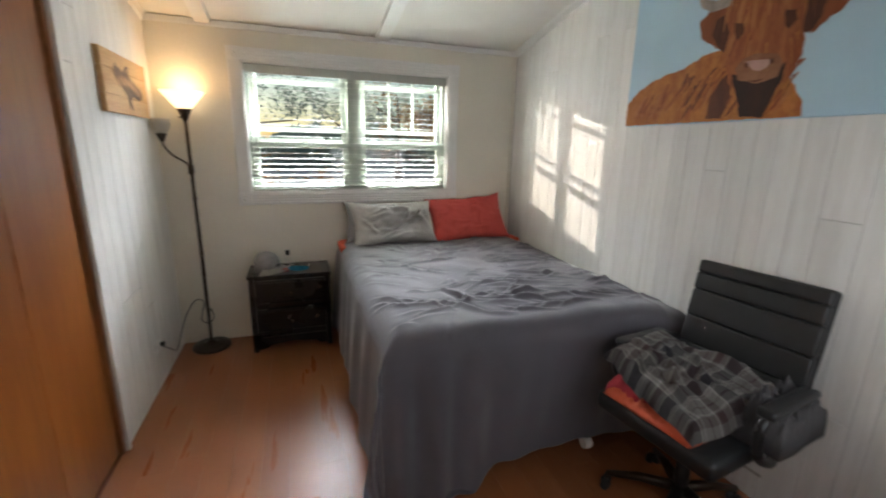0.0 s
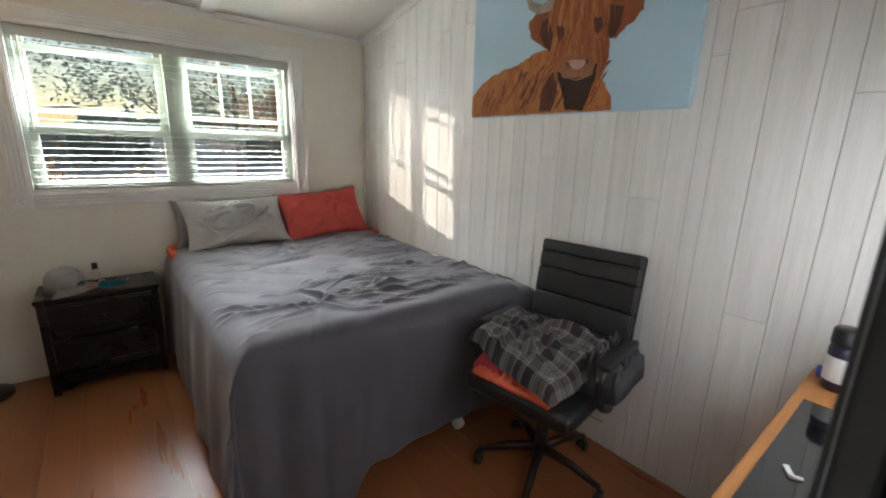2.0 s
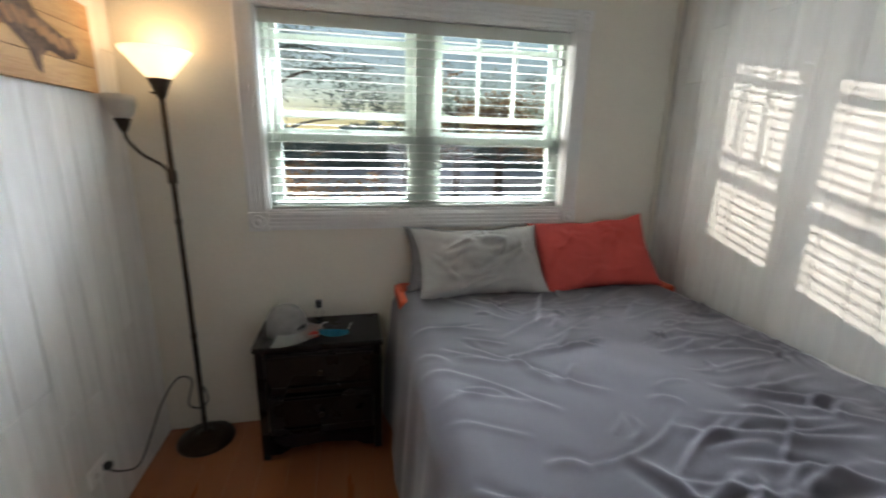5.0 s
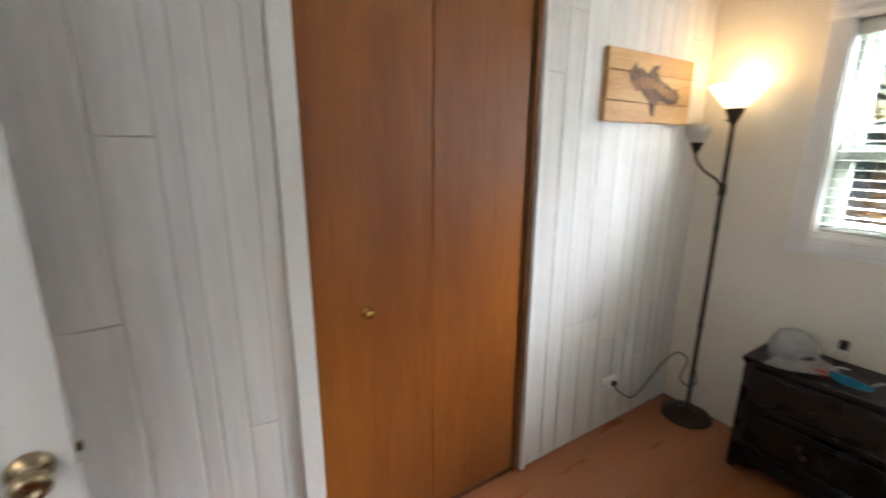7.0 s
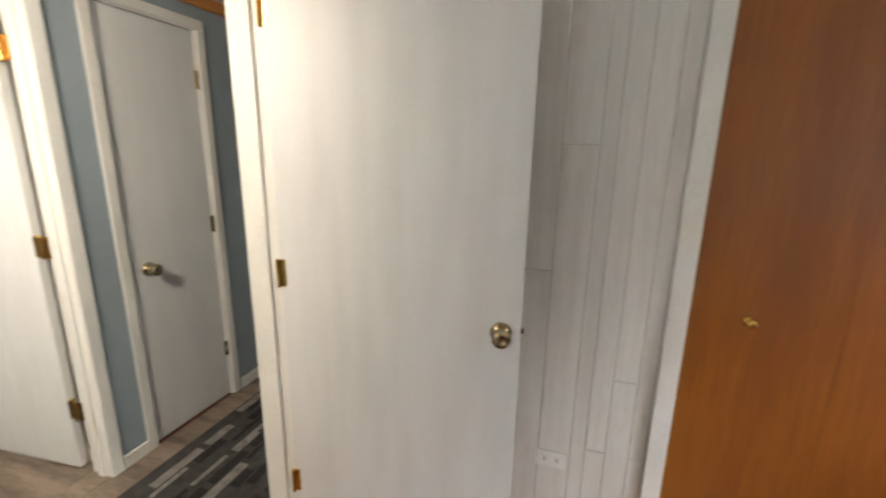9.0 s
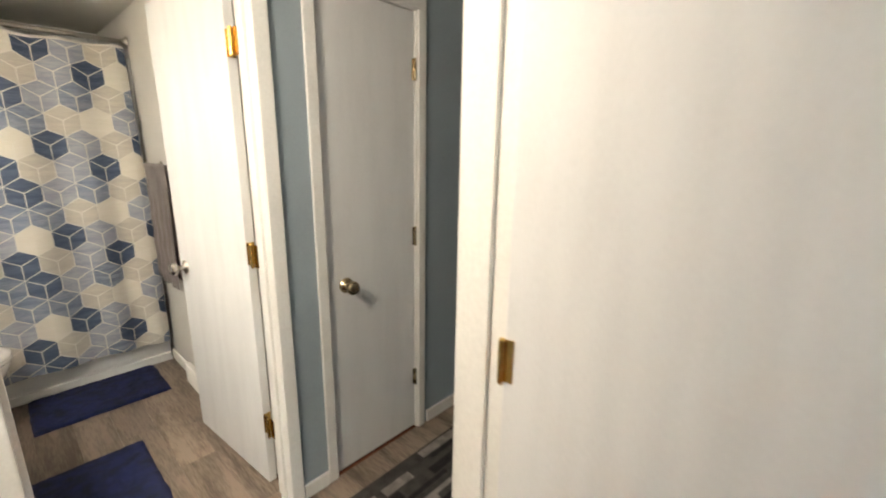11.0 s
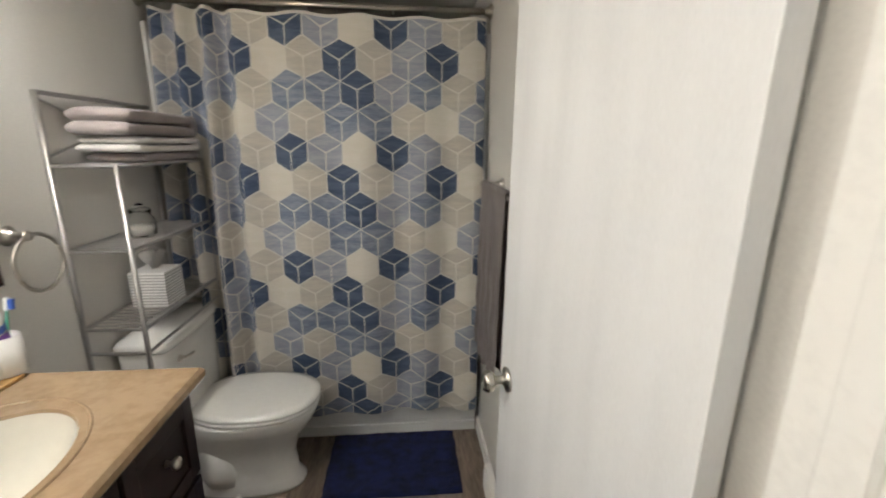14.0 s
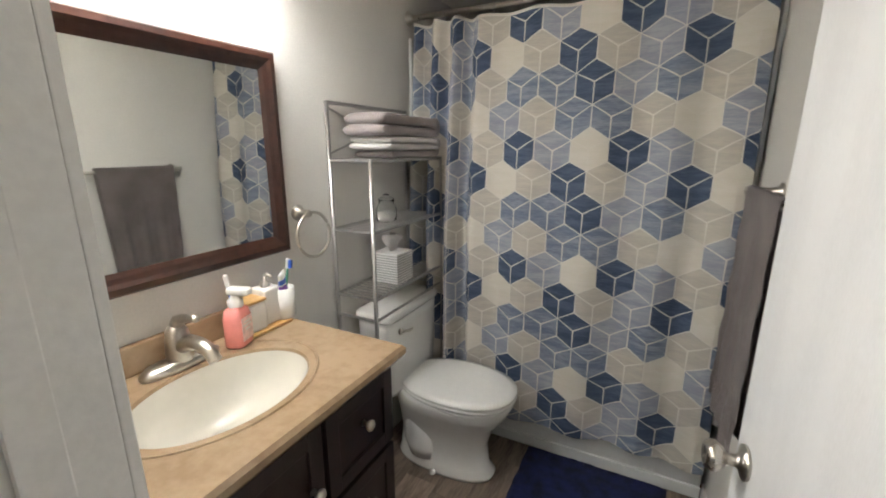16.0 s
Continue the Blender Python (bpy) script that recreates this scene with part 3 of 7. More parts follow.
structure("baseboard_red", solid((RW, RW + 0.014, -1.30, 1.2, 0, 0.06), bevel=0.004), "white_trim", "white baseboard under the red wall", "baseboard")
structure("baseboard_hall", solid((-1.045, HC0 - 0.07, HS, HS + 0.014, 0, 0.065), bevel=0.004), "white_trim", "white hall baseboard", "baseboard")
structure("baseboard_hall", solid((HC1 + 0.055, 0.36, HS, HS + 0.014, 0, 0.065), bevel=0.004), "white_trim", "white hall baseboard", "baseboard")
structure("trim_hall_crown", solid((-1.05, 2.6, HS, HS + 0.035, 2.135, 2.198), bevel=0.01), "desk_wood", "orange stained wood crown trim in the hall", "trim")
structure("baseboard_bath_west", solid((0.368, 0.380, -2.79, HS - 0.12, 0, 0.07), bevel=0.004), "white_trim", "white bathroom baseboard", "baseboard")
structure("threshold", solid((BD0, BD1, HS - 0.11, HS, -0.005, 0.004), bevel=0.002), "vinyl", "grey-brown floor strip in the bathroom doorway", "trim")
structure("trim_threshold_bedroom", solid((DX0, DX1, -0.11, 0.0, -0.004, 0.006), bevel=0.003), "brown_strip", "brown wood threshold strip", "trim")
structure("trim_threshold_red", solid((RX - 0.1, RX, RD0, RD1, -0.004, 0.006), bevel=0.003), "brown_strip", "brown wood threshold strip", "trim")


# ---- doors and casings ----
def casing(name, axis, a0, a1, top, face, out, width, depth, label, mat="white_trim", foot=0.0):
    """Door casing round an opening a0..a1 on a wall face: two legs and a head."""
    def b(u0, u1, z0, z1):
        d0, d1 = sorted((face, face + out * depth))
        return (u0, u1, d0, d1, z0, z1) if axis == 'x' else (d0, d1, u0, u1, z0, z1)
    ob = tagged(new(name), label, "door casing", kind="structure")
    part("casing_leg", solid(b(a0 - width, a0, foot, top), bevel=0.006), mat, ob)
    part("casing_leg", solid(b(a1, a1 + width, foot, top), bevel=0.006), mat, ob)
    part("casing_head", solid(b(a0 - width, a1 + width, top, top + width), bevel=0.006), mat, ob)
    return ob


def jamb(name, axis, a0, a1, top, d0, d1, label):
    def b(u0, u1, z0, z1):
        return (u0, u1, d0, d1, z0, z1) if axis == 'x' else (d0, d1, u0, u1, z0, z1)
    ob = tagged(new(name), label, "door frame", kind="structure")
    part("jamb", solid(b(a0 - 0.02, a0, 0, top), bevel=0.002), "white_trim", ob)
    part("jamb", solid(b(a1, a1 + 0.02, 0, top), bevel=0.002), "white_trim", ob)
    part("jamb_head", solid(b(a0 - 0.02, a1 + 0.02, top, top + 0.015), bevel=0.002), "white_trim", ob)
    return ob


def door_knob(parent, at, axis, mat="antique_brass"):
    k = part("door_knob", lathe([(0, 0), (0.032, 0), (0.033, 0.006), (0.016, 0.012), (0.011, 0.018), (0.011, 0.032), (0.020, 0.038), (0.028, 0.048), (0.029, 0.058), (0.022, 0.068), (0.012, 0.069), (0.010, 0.066), (0, 0.066)], 24, at, axis), mat, parent, "round antique brass door knob", smooth=True)
    return k


def hinge_barrel(parent, at, mat="brass", leaf=None):
    x, y, z = at
    bms = [lathe([(0, -0.047), (0.004, -0.047), (0.0065, -0.043), (0.0065, -0.015), (0.006, -0.014), (0.0065, -0.013), (0.0065, 0.013), (0.006, 0.014), (0.0065, 0.015), (0.0065, 0.043), (0.004, 0.047), (0, 0.047)], 10, at)]
    if leaf:
        bms.append(solid((leaf[0], leaf[1], leaf[2], leaf[3], z - 0.044, z + 0.044), bevel=0.001))
        cx, cy = (leaf[0] + leaf[1]) / 2, (leaf[2] + leaf[3]) / 2
    return part("hinge", merged(*bms), mat, parent, "brass butt hinge")


# bedroom door, standing open against the plank wall
ang = math.degrees(math.atan2(0.455 - 0.300, 0.76))
door_bed = tagged(new("door_bedroom"), "plain white painted bedroom door standing open", "door", kind="structure")
door_bed.matrix_world = pose(0.455, -0.004, 0, 0, 0, ang)
part("door_leaf", solid((-0.035, 0.0, 0.004, 0.755, 0.012, 2.03), bevel=0.002), "white_door", door_bed)
door_knob(door_bed, (0.0, 0.695, 0.928), 'x')
door_knob(door_bed, (-0.035, 0.695, 0.928), '-x')
part("latch_plate", solid((-0.029, -0.006, 0.754, 0.757, 0.90, 0.957), (-0.022, -0.013, 0.756, 0.766, 0.92, 0.937), bevel=0.001), "antique_brass", door_bed, "brass latch")
for hz in (0.32, 1.082, 1.83):
    hinge_barrel(door_bed, (0.006, 0.0, hz), "brass", (0.0, 0.0015, 0.004, 0.022))
jamb("doorframe_bedroom", 'x', DX0, DX1, DZ, -0.124, 0.0, "white painted bedroom door frame")
casing("trim_bedroom_door", 'x', DX0, DX1, DZ, 0.0, 1, 0.038, 0.014, "white painted casing round the bedroom door")
structure("trim_brown_strip", solid((DX1 + 0.038, DX1 + 0.054, 0.0, 0.012, 0, DZ + 0.054), bevel=0.003), "brown_strip", "thin brown wood strip along the casing", "trim")
casing("trim_bedroom_door_hall", 'x', DX0, DX1, DZ, -0.123, -1, 0.055, 0.014, "white painted casing on the hall side")
part("door_stop", solid((DX0, DX0 + 0.012, -0.09, -0.045, 0, DZ), bevel=0.002), "white_trim", bpy.data.objects["doorframe_bedroom"])
part("door_stop", solid((DX1 - 0.012, DX1, -0.09, -0.045, 0, DZ), bevel=0.002), "white_trim", bpy.data.objects["doorframe_bedroom"])
part("strike_plate", solid((DX1 - 0.002, DX1 + 0.001, -0.035, -0.008, 0.89, 0.96), bevel=0.0005), "antique_brass", bpy.data.objects["doorframe_bedroom"])

# hall closet door, shut
door_hc = tagged(new("door_hall_closet"), "plain white hall closet door, shut", "door", kind="structure")
part("door_leaf", solid((HC0 + 0.004, HC1 - 0.004, HS - 0.045, HS - 0.010, 0.012, 2.02), bevel=0.002), "white_door", door_hc)
door_knob(door_hc, (0.105, HS - 0.010, 0.894), 'y')
for hz in (0.302, 1.049, 1.792):
    hinge_barrel(door_hc, (HC0 + 0.002, HS - 0.004, hz), "antique_brass", (HC0 + 0.003, HC0 + 0.016, HS - 0.0115, HS - 0.0095))
jamb("doorframe_hall_closet", 'x', HC0, HC1, 2.025, HS - 0.05, HS, "white closet door frame")
casing("trim_hall_closet", 'x', HC0 - 0.006, HC1 + 0.006, 2.03, HS, 1, 0.048, 0.012, "white casing round the hall closet door")

# bathroom door, open into the bathroom
door_bath = tagged(new("door_bathroom"), "plain white bathroom door standing open", "door", kind="structure")
door_bath.matrix_world = pose(0.426, HS - 0.125, 0, 0, 0, 5.0)
part("door_leaf", solid((-0.035, 0.0, -0.715, -0.052, 0.012, 2.03), bevel=0.002), "white_door", door_bath)
door_knob(door_bath, (0.0, -0.655, 0.89), 'x', "nickel")
door_knob(door_bath, (-0.035, -0.655, 0.89), '-x', "nickel")
for hz in (0.31, 1.056, 1.80):
    hinge_barrel(door_bath, (0.004, -0.008, hz), "brass", (-0.032, 0.0, -0.0525, -0.0500))
    part("hinge_plate", solid((-0.006, -0.004, -0.0505, -0.010, hz - 0.045, hz + 0.045), bevel=0.0008), "brass", door_bath, "polished brass hinge plate on the door edge")
    part("hinge_plate", solid((-0.006, -0.004, -0.006, 0.036, hz - 0.045, hz + 0.045), bevel=0.0008), "brass", door_bath, "polished brass hinge plate on the jamb")
jamb("doorframe_bath", 'x', BD0, BD1, 2.05, HS - 0.11, HS, "white bathroom door frame")
part("door_stop", solid((BD0, BD0 + 0.012, HS - 0.065, HS - 0.03, 0, 2.05), bevel=0.002), "white_trim", bpy.data.objects["doorframe_bath"])
part("door_stop", solid((BD1 - 0.012, BD1, HS - 0.065, HS - 0.03, 0, 2.05), bevel=0.002), "white_trim", bpy.data.objects["doorframe_bath"])
casing("trim_bath_door", 'x', BD0, BD1, 2.055, HS, 1, 0.055, 0.016, "white fluted casing round the bathroom door")
structure("trim_bath_door_inside", solid((BD1, BD1 + 0.048, HS - 0.122, HS - 0.11, 0, 2.10), (BD0, BD1, HS - 0.122, HS - 0.11, 2.055, 2.10), bevel=0.002), "white_trim", "white casing inside the bathroom", "trim")

# red room door frame
jamb("doorframe_red", 'y', RD0, RD1, 2.02, RX - 0.10, RX, "white red-room door frame")
casing("trim_red_door", 'y', RD0, RD1, 2.025, RX, 1, 0.065, 0.014, "white casing round the red room door")

# closet bifold door
closet = tagged(new("door_closet"), "cherry veneer bifold closet door with a small brass knob", "door", kind="structure")
mid = 1.69
for y0, y1 in ((CL0 + 0.004, mid - 0.0007), (mid + 0.0007, CL1 - 0.035)):
    part("door_panel", solid((-0.055, -0.022, y0 + 0.001, y1, 0.012, CLZ - 0.02), bevel=0.0012), "cherry_door", closet)
part("door_knob", lathe([(0, 0), (0.018, 0), (0.019, 0.004), (0.008, 0.008), (0.007, 0.018), (0.014, 0.024), (0.017, 0.032), (0.014, 0.039), (0.006, 0.041), (0, 0.041)], 20, (-0.022, 1.432, 0.938), 'x'), "brass", closet, "small brass knob", smooth=True)
jf = tagged(new("doorframe_closet"), "dark closet door frame", "door frame", kind="structure")
part("jamb", solid((-0.10, -0.006, CL1 - 0.022, CL1, 0, CLZ), bevel=0.002), "brown_strip", jf)
part("jamb", solid((-0.10, -0.014, CL0 + 0.0005, CL0 + 0.0035, 0, CLZ - 0.001)), "white_trim", jf)
tc = tagged(new("trim_closet"), "flat white casing beside the closet door", "door casing", kind="structure")
part("casing_leg", solid((-0.0035, 0.016, CL0 - 0.065, CL0, 0, CLZ + 0.06), bevel=0.005), "white_trim", tc)
part("casing_leg", solid((-0.0035, 0.012, CL1, CL1 + 0.022, 0, CLZ + 0.06), bevel=0.004), "white_trim", tc)
part("casing_head", solid((-0.0035, 0.016, CL0, CL1, CLZ, CLZ + 0.06), bevel=0.005), "white_trim", tc)


# ---- windows ----
WX0, WX1, WZ0, WZ1 = 0.54, 2.02, 1.10, 1.985
win = tagged(new("window_bedroom"), "white double window with two sliding sashes and blinds", "window", kind="structure")
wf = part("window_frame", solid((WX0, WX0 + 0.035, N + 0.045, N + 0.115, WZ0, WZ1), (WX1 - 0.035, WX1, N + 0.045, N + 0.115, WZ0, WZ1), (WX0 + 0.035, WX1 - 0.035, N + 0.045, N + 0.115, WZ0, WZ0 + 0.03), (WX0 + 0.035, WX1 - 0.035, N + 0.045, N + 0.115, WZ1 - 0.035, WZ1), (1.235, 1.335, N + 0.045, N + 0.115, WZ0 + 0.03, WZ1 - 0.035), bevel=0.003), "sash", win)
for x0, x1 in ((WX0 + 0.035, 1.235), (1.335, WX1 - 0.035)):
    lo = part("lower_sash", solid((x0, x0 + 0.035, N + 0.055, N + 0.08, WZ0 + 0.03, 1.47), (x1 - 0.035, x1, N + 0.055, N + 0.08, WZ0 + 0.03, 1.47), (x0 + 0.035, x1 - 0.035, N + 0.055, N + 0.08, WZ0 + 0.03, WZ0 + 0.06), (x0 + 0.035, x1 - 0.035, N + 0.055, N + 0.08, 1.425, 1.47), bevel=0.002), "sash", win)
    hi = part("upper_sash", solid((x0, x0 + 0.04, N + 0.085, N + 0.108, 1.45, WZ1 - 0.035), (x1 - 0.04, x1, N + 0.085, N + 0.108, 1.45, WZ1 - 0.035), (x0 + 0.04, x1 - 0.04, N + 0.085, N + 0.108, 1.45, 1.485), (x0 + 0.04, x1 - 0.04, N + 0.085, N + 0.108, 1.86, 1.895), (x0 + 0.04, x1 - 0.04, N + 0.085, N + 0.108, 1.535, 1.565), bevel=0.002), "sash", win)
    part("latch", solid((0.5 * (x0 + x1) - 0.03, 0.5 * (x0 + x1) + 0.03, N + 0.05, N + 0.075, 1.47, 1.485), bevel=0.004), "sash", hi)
    for z0, z1, yy in ((WZ0 + 0.06, 1.425, N + 0.067), (1.485, WZ1 - 0.035, N + 0.096)):
        p = part("pane", solid((x0 + 0.03, x1 - 0.03, yy, yy + 0.003, z0, z1)), "clear_glass", win)
        p.visible_shadow = False
    if x0 > 1.3:
        for k in (1, 2):
            mx = x0 + 0.04 + k * (x1 - x0 - 0.08) / 3
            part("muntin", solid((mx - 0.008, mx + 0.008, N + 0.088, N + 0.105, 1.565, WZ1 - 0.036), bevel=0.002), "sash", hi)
part("sill", solid((WX0, WX1, N - 0.002, N + 0.045, WZ0, WZ0 + 0.012), bevel=0.003), "white_trim", win)
part("reveal", solid((WX0, WX0 + 0.008, N + 0.001, N + 0.045, WZ0 + 0.012, WZ1), (WX1 - 0.008, WX1, N + 0.001, N + 0.045, WZ0 + 0.012, WZ1), (WX0 + 0.008, WX1 - 0.008, N + 0.001, N + 0.045, WZ1 - 0.008, WZ1)), "white_trim", win)


def fluted(u0, u1, z0, z1, upright):
    """A strip of casing with ridges along it."""
    boxes = [(u0, u1, N - 0.012, N, z0, z1)]
    span = (u1 - u0) if upright else (z1 - z0)
    for k in range(4):
        a = 0.08 * span + k * span * 0.225
        w = span * 0.15
        boxes.append((u0 + a, u0 + a + w, N - 0.018, N - 0.0115, z0, z1) if upright else (u0, u1, N - 0.018, N - 0.0115, z0 + a, z0 + a + w))
    return solid(*boxes, bevel=0.002, seg=1)


tw = tagged(new("trim_window"), "white fluted window casing with square corner blocks", "window casing", kind="structure")
CW = 0.085
part("side_casing", fluted(WX0 - CW, WX0, WZ0, WZ1, True), "white_trim", tw)
part("side_casing", fluted(WX1, WX1 + CW, WZ0, WZ1, True), "white_trim", tw)
part("head_casing", fluted(WX0, WX1, WZ1, WZ1 + CW, False), "white_trim", tw)
part("bottom_casing", fluted(WX0, WX1, WZ0 - CW, WZ0, False), "white_trim", tw)
for cx in (WX0 - CW / 2, WX1 + CW / 2):
    for cz in (WZ0 - CW / 2, WZ1 + CW / 2):
        rb = part("corner_block", solid((cx - 0.045, cx + 0.045, N - 0.022, N, cz - 0.045, cz + 0.045), bevel=0.004), "white_trim", tw)
        part("rosette", lathe([(0.034, 0), (0.034, 0.004), (0.028, 0.006), (0.022, 0.002), (0.014, 0.002), (0.010, 0.007), (0, 0.008)], 20, (cx, N - 0.022, cz), '-y'), "white_trim", rb, smooth=True)

blind = tagged(new("window_blind"), "white slatted window blind lowered and open", "blind")
blind.location = (0, 0, 0)
part("valance", solid((WX0 + 0.01, WX1 - 0.01, N + 0.010, N + 0.018, WZ1 - 0.070, WZ1 - 0.014), bevel=0.003), "blind", blind)
part("head_rail", solid((WX0 + 0.012, WX1 - 0.012, N + 0.019, N + 0.044, WZ1 - 0.05, WZ1 - 0.010), bevel=0.002), "blind", blind)
slat_me = mesh_of("slat", solid((-0.72, 0.72, -0.018, 0.018, -0.0012, 0.0012), bevel=0.0009, seg=1), "blind")
nsl = 20
for k in range(nsl):
    z = WZ0 + 0.045 + k * 0.0395
    ob = new("slat", slat_me)
    ob.parent = blind
    ob.matrix_local = pose(0.5 * (WX0 + WX1), N + 0.026, z, 3 if z < 1.42 else 4, 0, 0.15 * math.sin(k * 2.1))
part("bottom_rail", solid((WX0 + 0.02, WX1 - 0.02, N + 0.012, N + 0.040, WZ0 + 0.014, WZ0 + 0.026), bevel=0.003), "blind", blind)
for cx in (0.72, 1.28, 1.86):
    part("ladder_cord", tube([(cx, N + 0.008, WZ0 + 0.02), (cx, N + 0.008, WZ1 - 0.06)], 0.0012, 5), "blind", blind)
part("tilt_wand", tube([(0.60, N - 0.002, WZ1 - 0.06), (0.60, N - 0.004, WZ1 - 0.55)], 0.004, 6), "blind", blind)

# red room window
rwin = tagged(new("window_red_room"), "peach painted double window in the red room", "window", kind="structure")
part("window_frame", solid((RW - 0.10, RW - 0.03, -2.52, -2.46, 1.10, 2.02), (RW - 0.10, RW - 0.03, -1.48, -1.42, 1.10, 2.02), (RW - 0.10, RW - 0.03, -2.46, -1.48, 1.10, 1.15), (RW - 0.10, RW - 0.03, -2.46, -1.48, 1.95, 2.02), (RW - 0.10, RW - 0.03, -2.02, -1.93, 1.15, 1.95), (RW - 0.09, RW - 0.04, -2.46, -2.02, 1.46, 1.52), (RW - 0.09, RW - 0.04, -1.93, -1.48, 1.46, 1.52), (RW - 0.09, RW - 0.04, -2.46, -2.02, 1.86, 1.89), (RW - 0.09, RW - 0.04, -1.93, -1.48, 1.86, 1.89), bevel=0.004), "peach_trim", rwin)
for y0, y1 in ((-2.46, -2.02), (-1.93, -1.48)):
    p = part("pane", solid((RW - 0.07, RW - 0.067, y0, y1, 1.15, 1.95)), "clear_glass", rwin)
    p.visible_shadow = False
    for k in (1.60, 1.72):
        part("muntin", solid((RW - 0.08, RW - 0.06, y0, y1, k, k + 0.008)), "peach_trim", rwin)
casing_red = tagged(new("trim_red_window"), "peach painted flat window casing", "window casing", kind="structure")
for b in ((RW, RW + 0.016, -2.60, -2.52, 1.03, 2.10), (RW, RW + 0.016, -1.42, -1.31, 1.03, 2.10), (RW, RW + 0.016, -2.52, -1.42, 2.02, 2.10), (RW, RW + 0.016, -2.52, -1.42, 1.03, 1.10)):
    part("casing_board", solid(b, bevel=0.004), "peach_trim", casing_red)
part("curtain_rod", tube([(RW + 0.04, -2.7, 2.03), (RW + 0.04, -1.30, 2.07)], 0.006, 8), "bronze", casing_red)


# ---- bedroom things ----
def loft(rings, segs=28, power=2.0, caps=True):
    """A skin over rings of (cx, cy, z, rx, ry); power above 2 squares the ovals."""
    bm = bmesh.new()
    loops = []
    for cx, cy, z, rx, ry in rings:
        loop = []
        for i in range(segs):
            a = 2 * math.pi * i / segs
            c, s = math.cos(a), math.sin(a)
            loop.append(bm.verts.new((cx + rx * math.copysign(abs(c) ** (2 / power), c), cy + ry * math.copysign(abs(s) ** (2 / power), s), z)))
        loops.append(loop)
    for a, b in zip(loops, loops[1:]):
        for i in range(segs):
            j = (i + 1) % segs
            bm.faces.new((a[i], a[j], b[j], b[i]))
    if caps:
        bm.faces.new(loops[0][::-1])
        bm.faces.new(loops[-1])
    bmesh.ops.recalc_face_normals(bm, faces=bm.faces)
    return bm


def cushion(w, h, d, seed, wrinkle=0.012, nx=90, ny=60):
    """A stuffed pillow standing in the xz plane, its middle at the origin."""
    rng = random.Random(int(seed * 10))
    folds = []
    for _ in range(26):
        e = rng.random() * 2 * math.pi
        cx, cy = 0.75 * math.cos(e) * w / 2 * rng.uniform(0.3, 1.1), 0.75 * math.sin(e) * h / 2 * rng.uniform(0.3, 1.1)
        folds.append((cx, cy, rng.gauss(0.35, 0.55), rng.uniform(0.04, 0.13), rng.uniform(0.008, 0.016), wrinkle * rng.uniform(0.3, 1.0), rng.gauss(0, 0.02)))
    us = np.array([[(2 * i / nx - 1) * w / 2 for i in range(nx + 1)] for j in range(ny + 1)])
    vs = np.array([[(2 * j / ny - 1) * h / 2 for i in range(nx + 1)] for j in range(ny + 1)])
    crease = crease_field(us, vs, folds)
    bm = bmesh.new()
    for sign in (-1, 1):
        rows = []
        for j in range(ny + 1):
            v = 2 * j / ny - 1
            row = []
            for i in range(nx + 1):
                u = 2 * i / nx - 1
                fat = max(0.0, (1 - abs(u) ** 2.6) * (1 - abs(v) ** 2.4)) ** 0.45
                pull = 1 - 0.10 * (1 - abs(v) ** 2) * abs(u) ** 3
                pull_v = 1 - 0.16 * (1 - abs(u) ** 2) * abs(v) ** 3
                p = Vector((u * 2.2 + seed, v * 1.6, sign * 3))
                soft = 0.010 * noise.noise(p) + 0.004 * noise.noise(p * 3)
                sag = 0.012 * noise.noise(Vector((u * 2.4, seed, 1))) * (1 if v > 0 else 0.4)
                row.append(bm.verts.new((u * w / 2 * pull, sign * (fat * d / 2 + min(1.0, fat * 1.3) * (soft + crease[j, i])), v * h / 2 * pull_v + sag)))
            rows.append(row)
        for j in range(ny):
            for i in range(nx):
                q = (rows[j][i], rows[j][i + 1], rows[j + 1][i + 1], rows[j + 1][i])
                bm.faces.new(q if sign < 0 else q[::-1])
    bmesh.ops.remove_doubles(bm, verts=bm.verts, dist=0.0008)
    bmesh.ops.recalc_face_normals(bm, faces=bm.faces)
    return bm


# bed
BX, BF, BT = 1.11, 1.46, 0.735
bed = thing("bed", pose(1.86, 2.45, 0), "double bed with a white mattress on a metal frame", "bed")
o = Vector((-1.86, -2.45, 0))


def shifted(bm, v):
    bmesh.ops.translate(bm, verts=bm.verts, vec=v)
    return bm


part("mattress", shifted(solid((BX + 0.035, 2.585, BF + 0.045, 3.31, 0.42, BT - 0.03), bevel=0.06, seg=3), o), "mattress", bed, smooth=True)
part("box_spring", shifted(solid((BX + 0.05, 2.575, BF + 0.06, 3.30, 0.19, 0.415), bevel=0.02), o), "mattress", bed, "white box spring")
part("bed_frame", shifted(merged(solid((BX + 0.06, BX + 0.09, BF + 0.08, 3.28, 0.155, 0.189)), solid((2.53, 2.56, BF + 0.08, 3.28, 0.155, 0.189)), solid((BX + 0.09, 2.53, BF + 0.15, BF + 0.18, 0.155, 0.185))), o), "black_plastic", bed, "black metal frame")
for lx, ly in ((BX + 0.12, BF + 0.18), (2.13, BF + 0.03), (BX + 0.12, 3.1), (2.5, 3.1)):
    leg = part("leg", shifted(merged(tube([(lx, ly + 0.06, 0.18), (lx, ly, 0.06)], 0.016, 10)), o), "black_plastic", bed)
    part("caster", shifted(lathe([(0, -0.022), (0.028, -0.02), (0.03, 0), (0.028, 0.02), (0, 0.022)], 16, (lx, ly, 0.031), 'x'), o), "white_gloss", leg, "pale plastic caster")

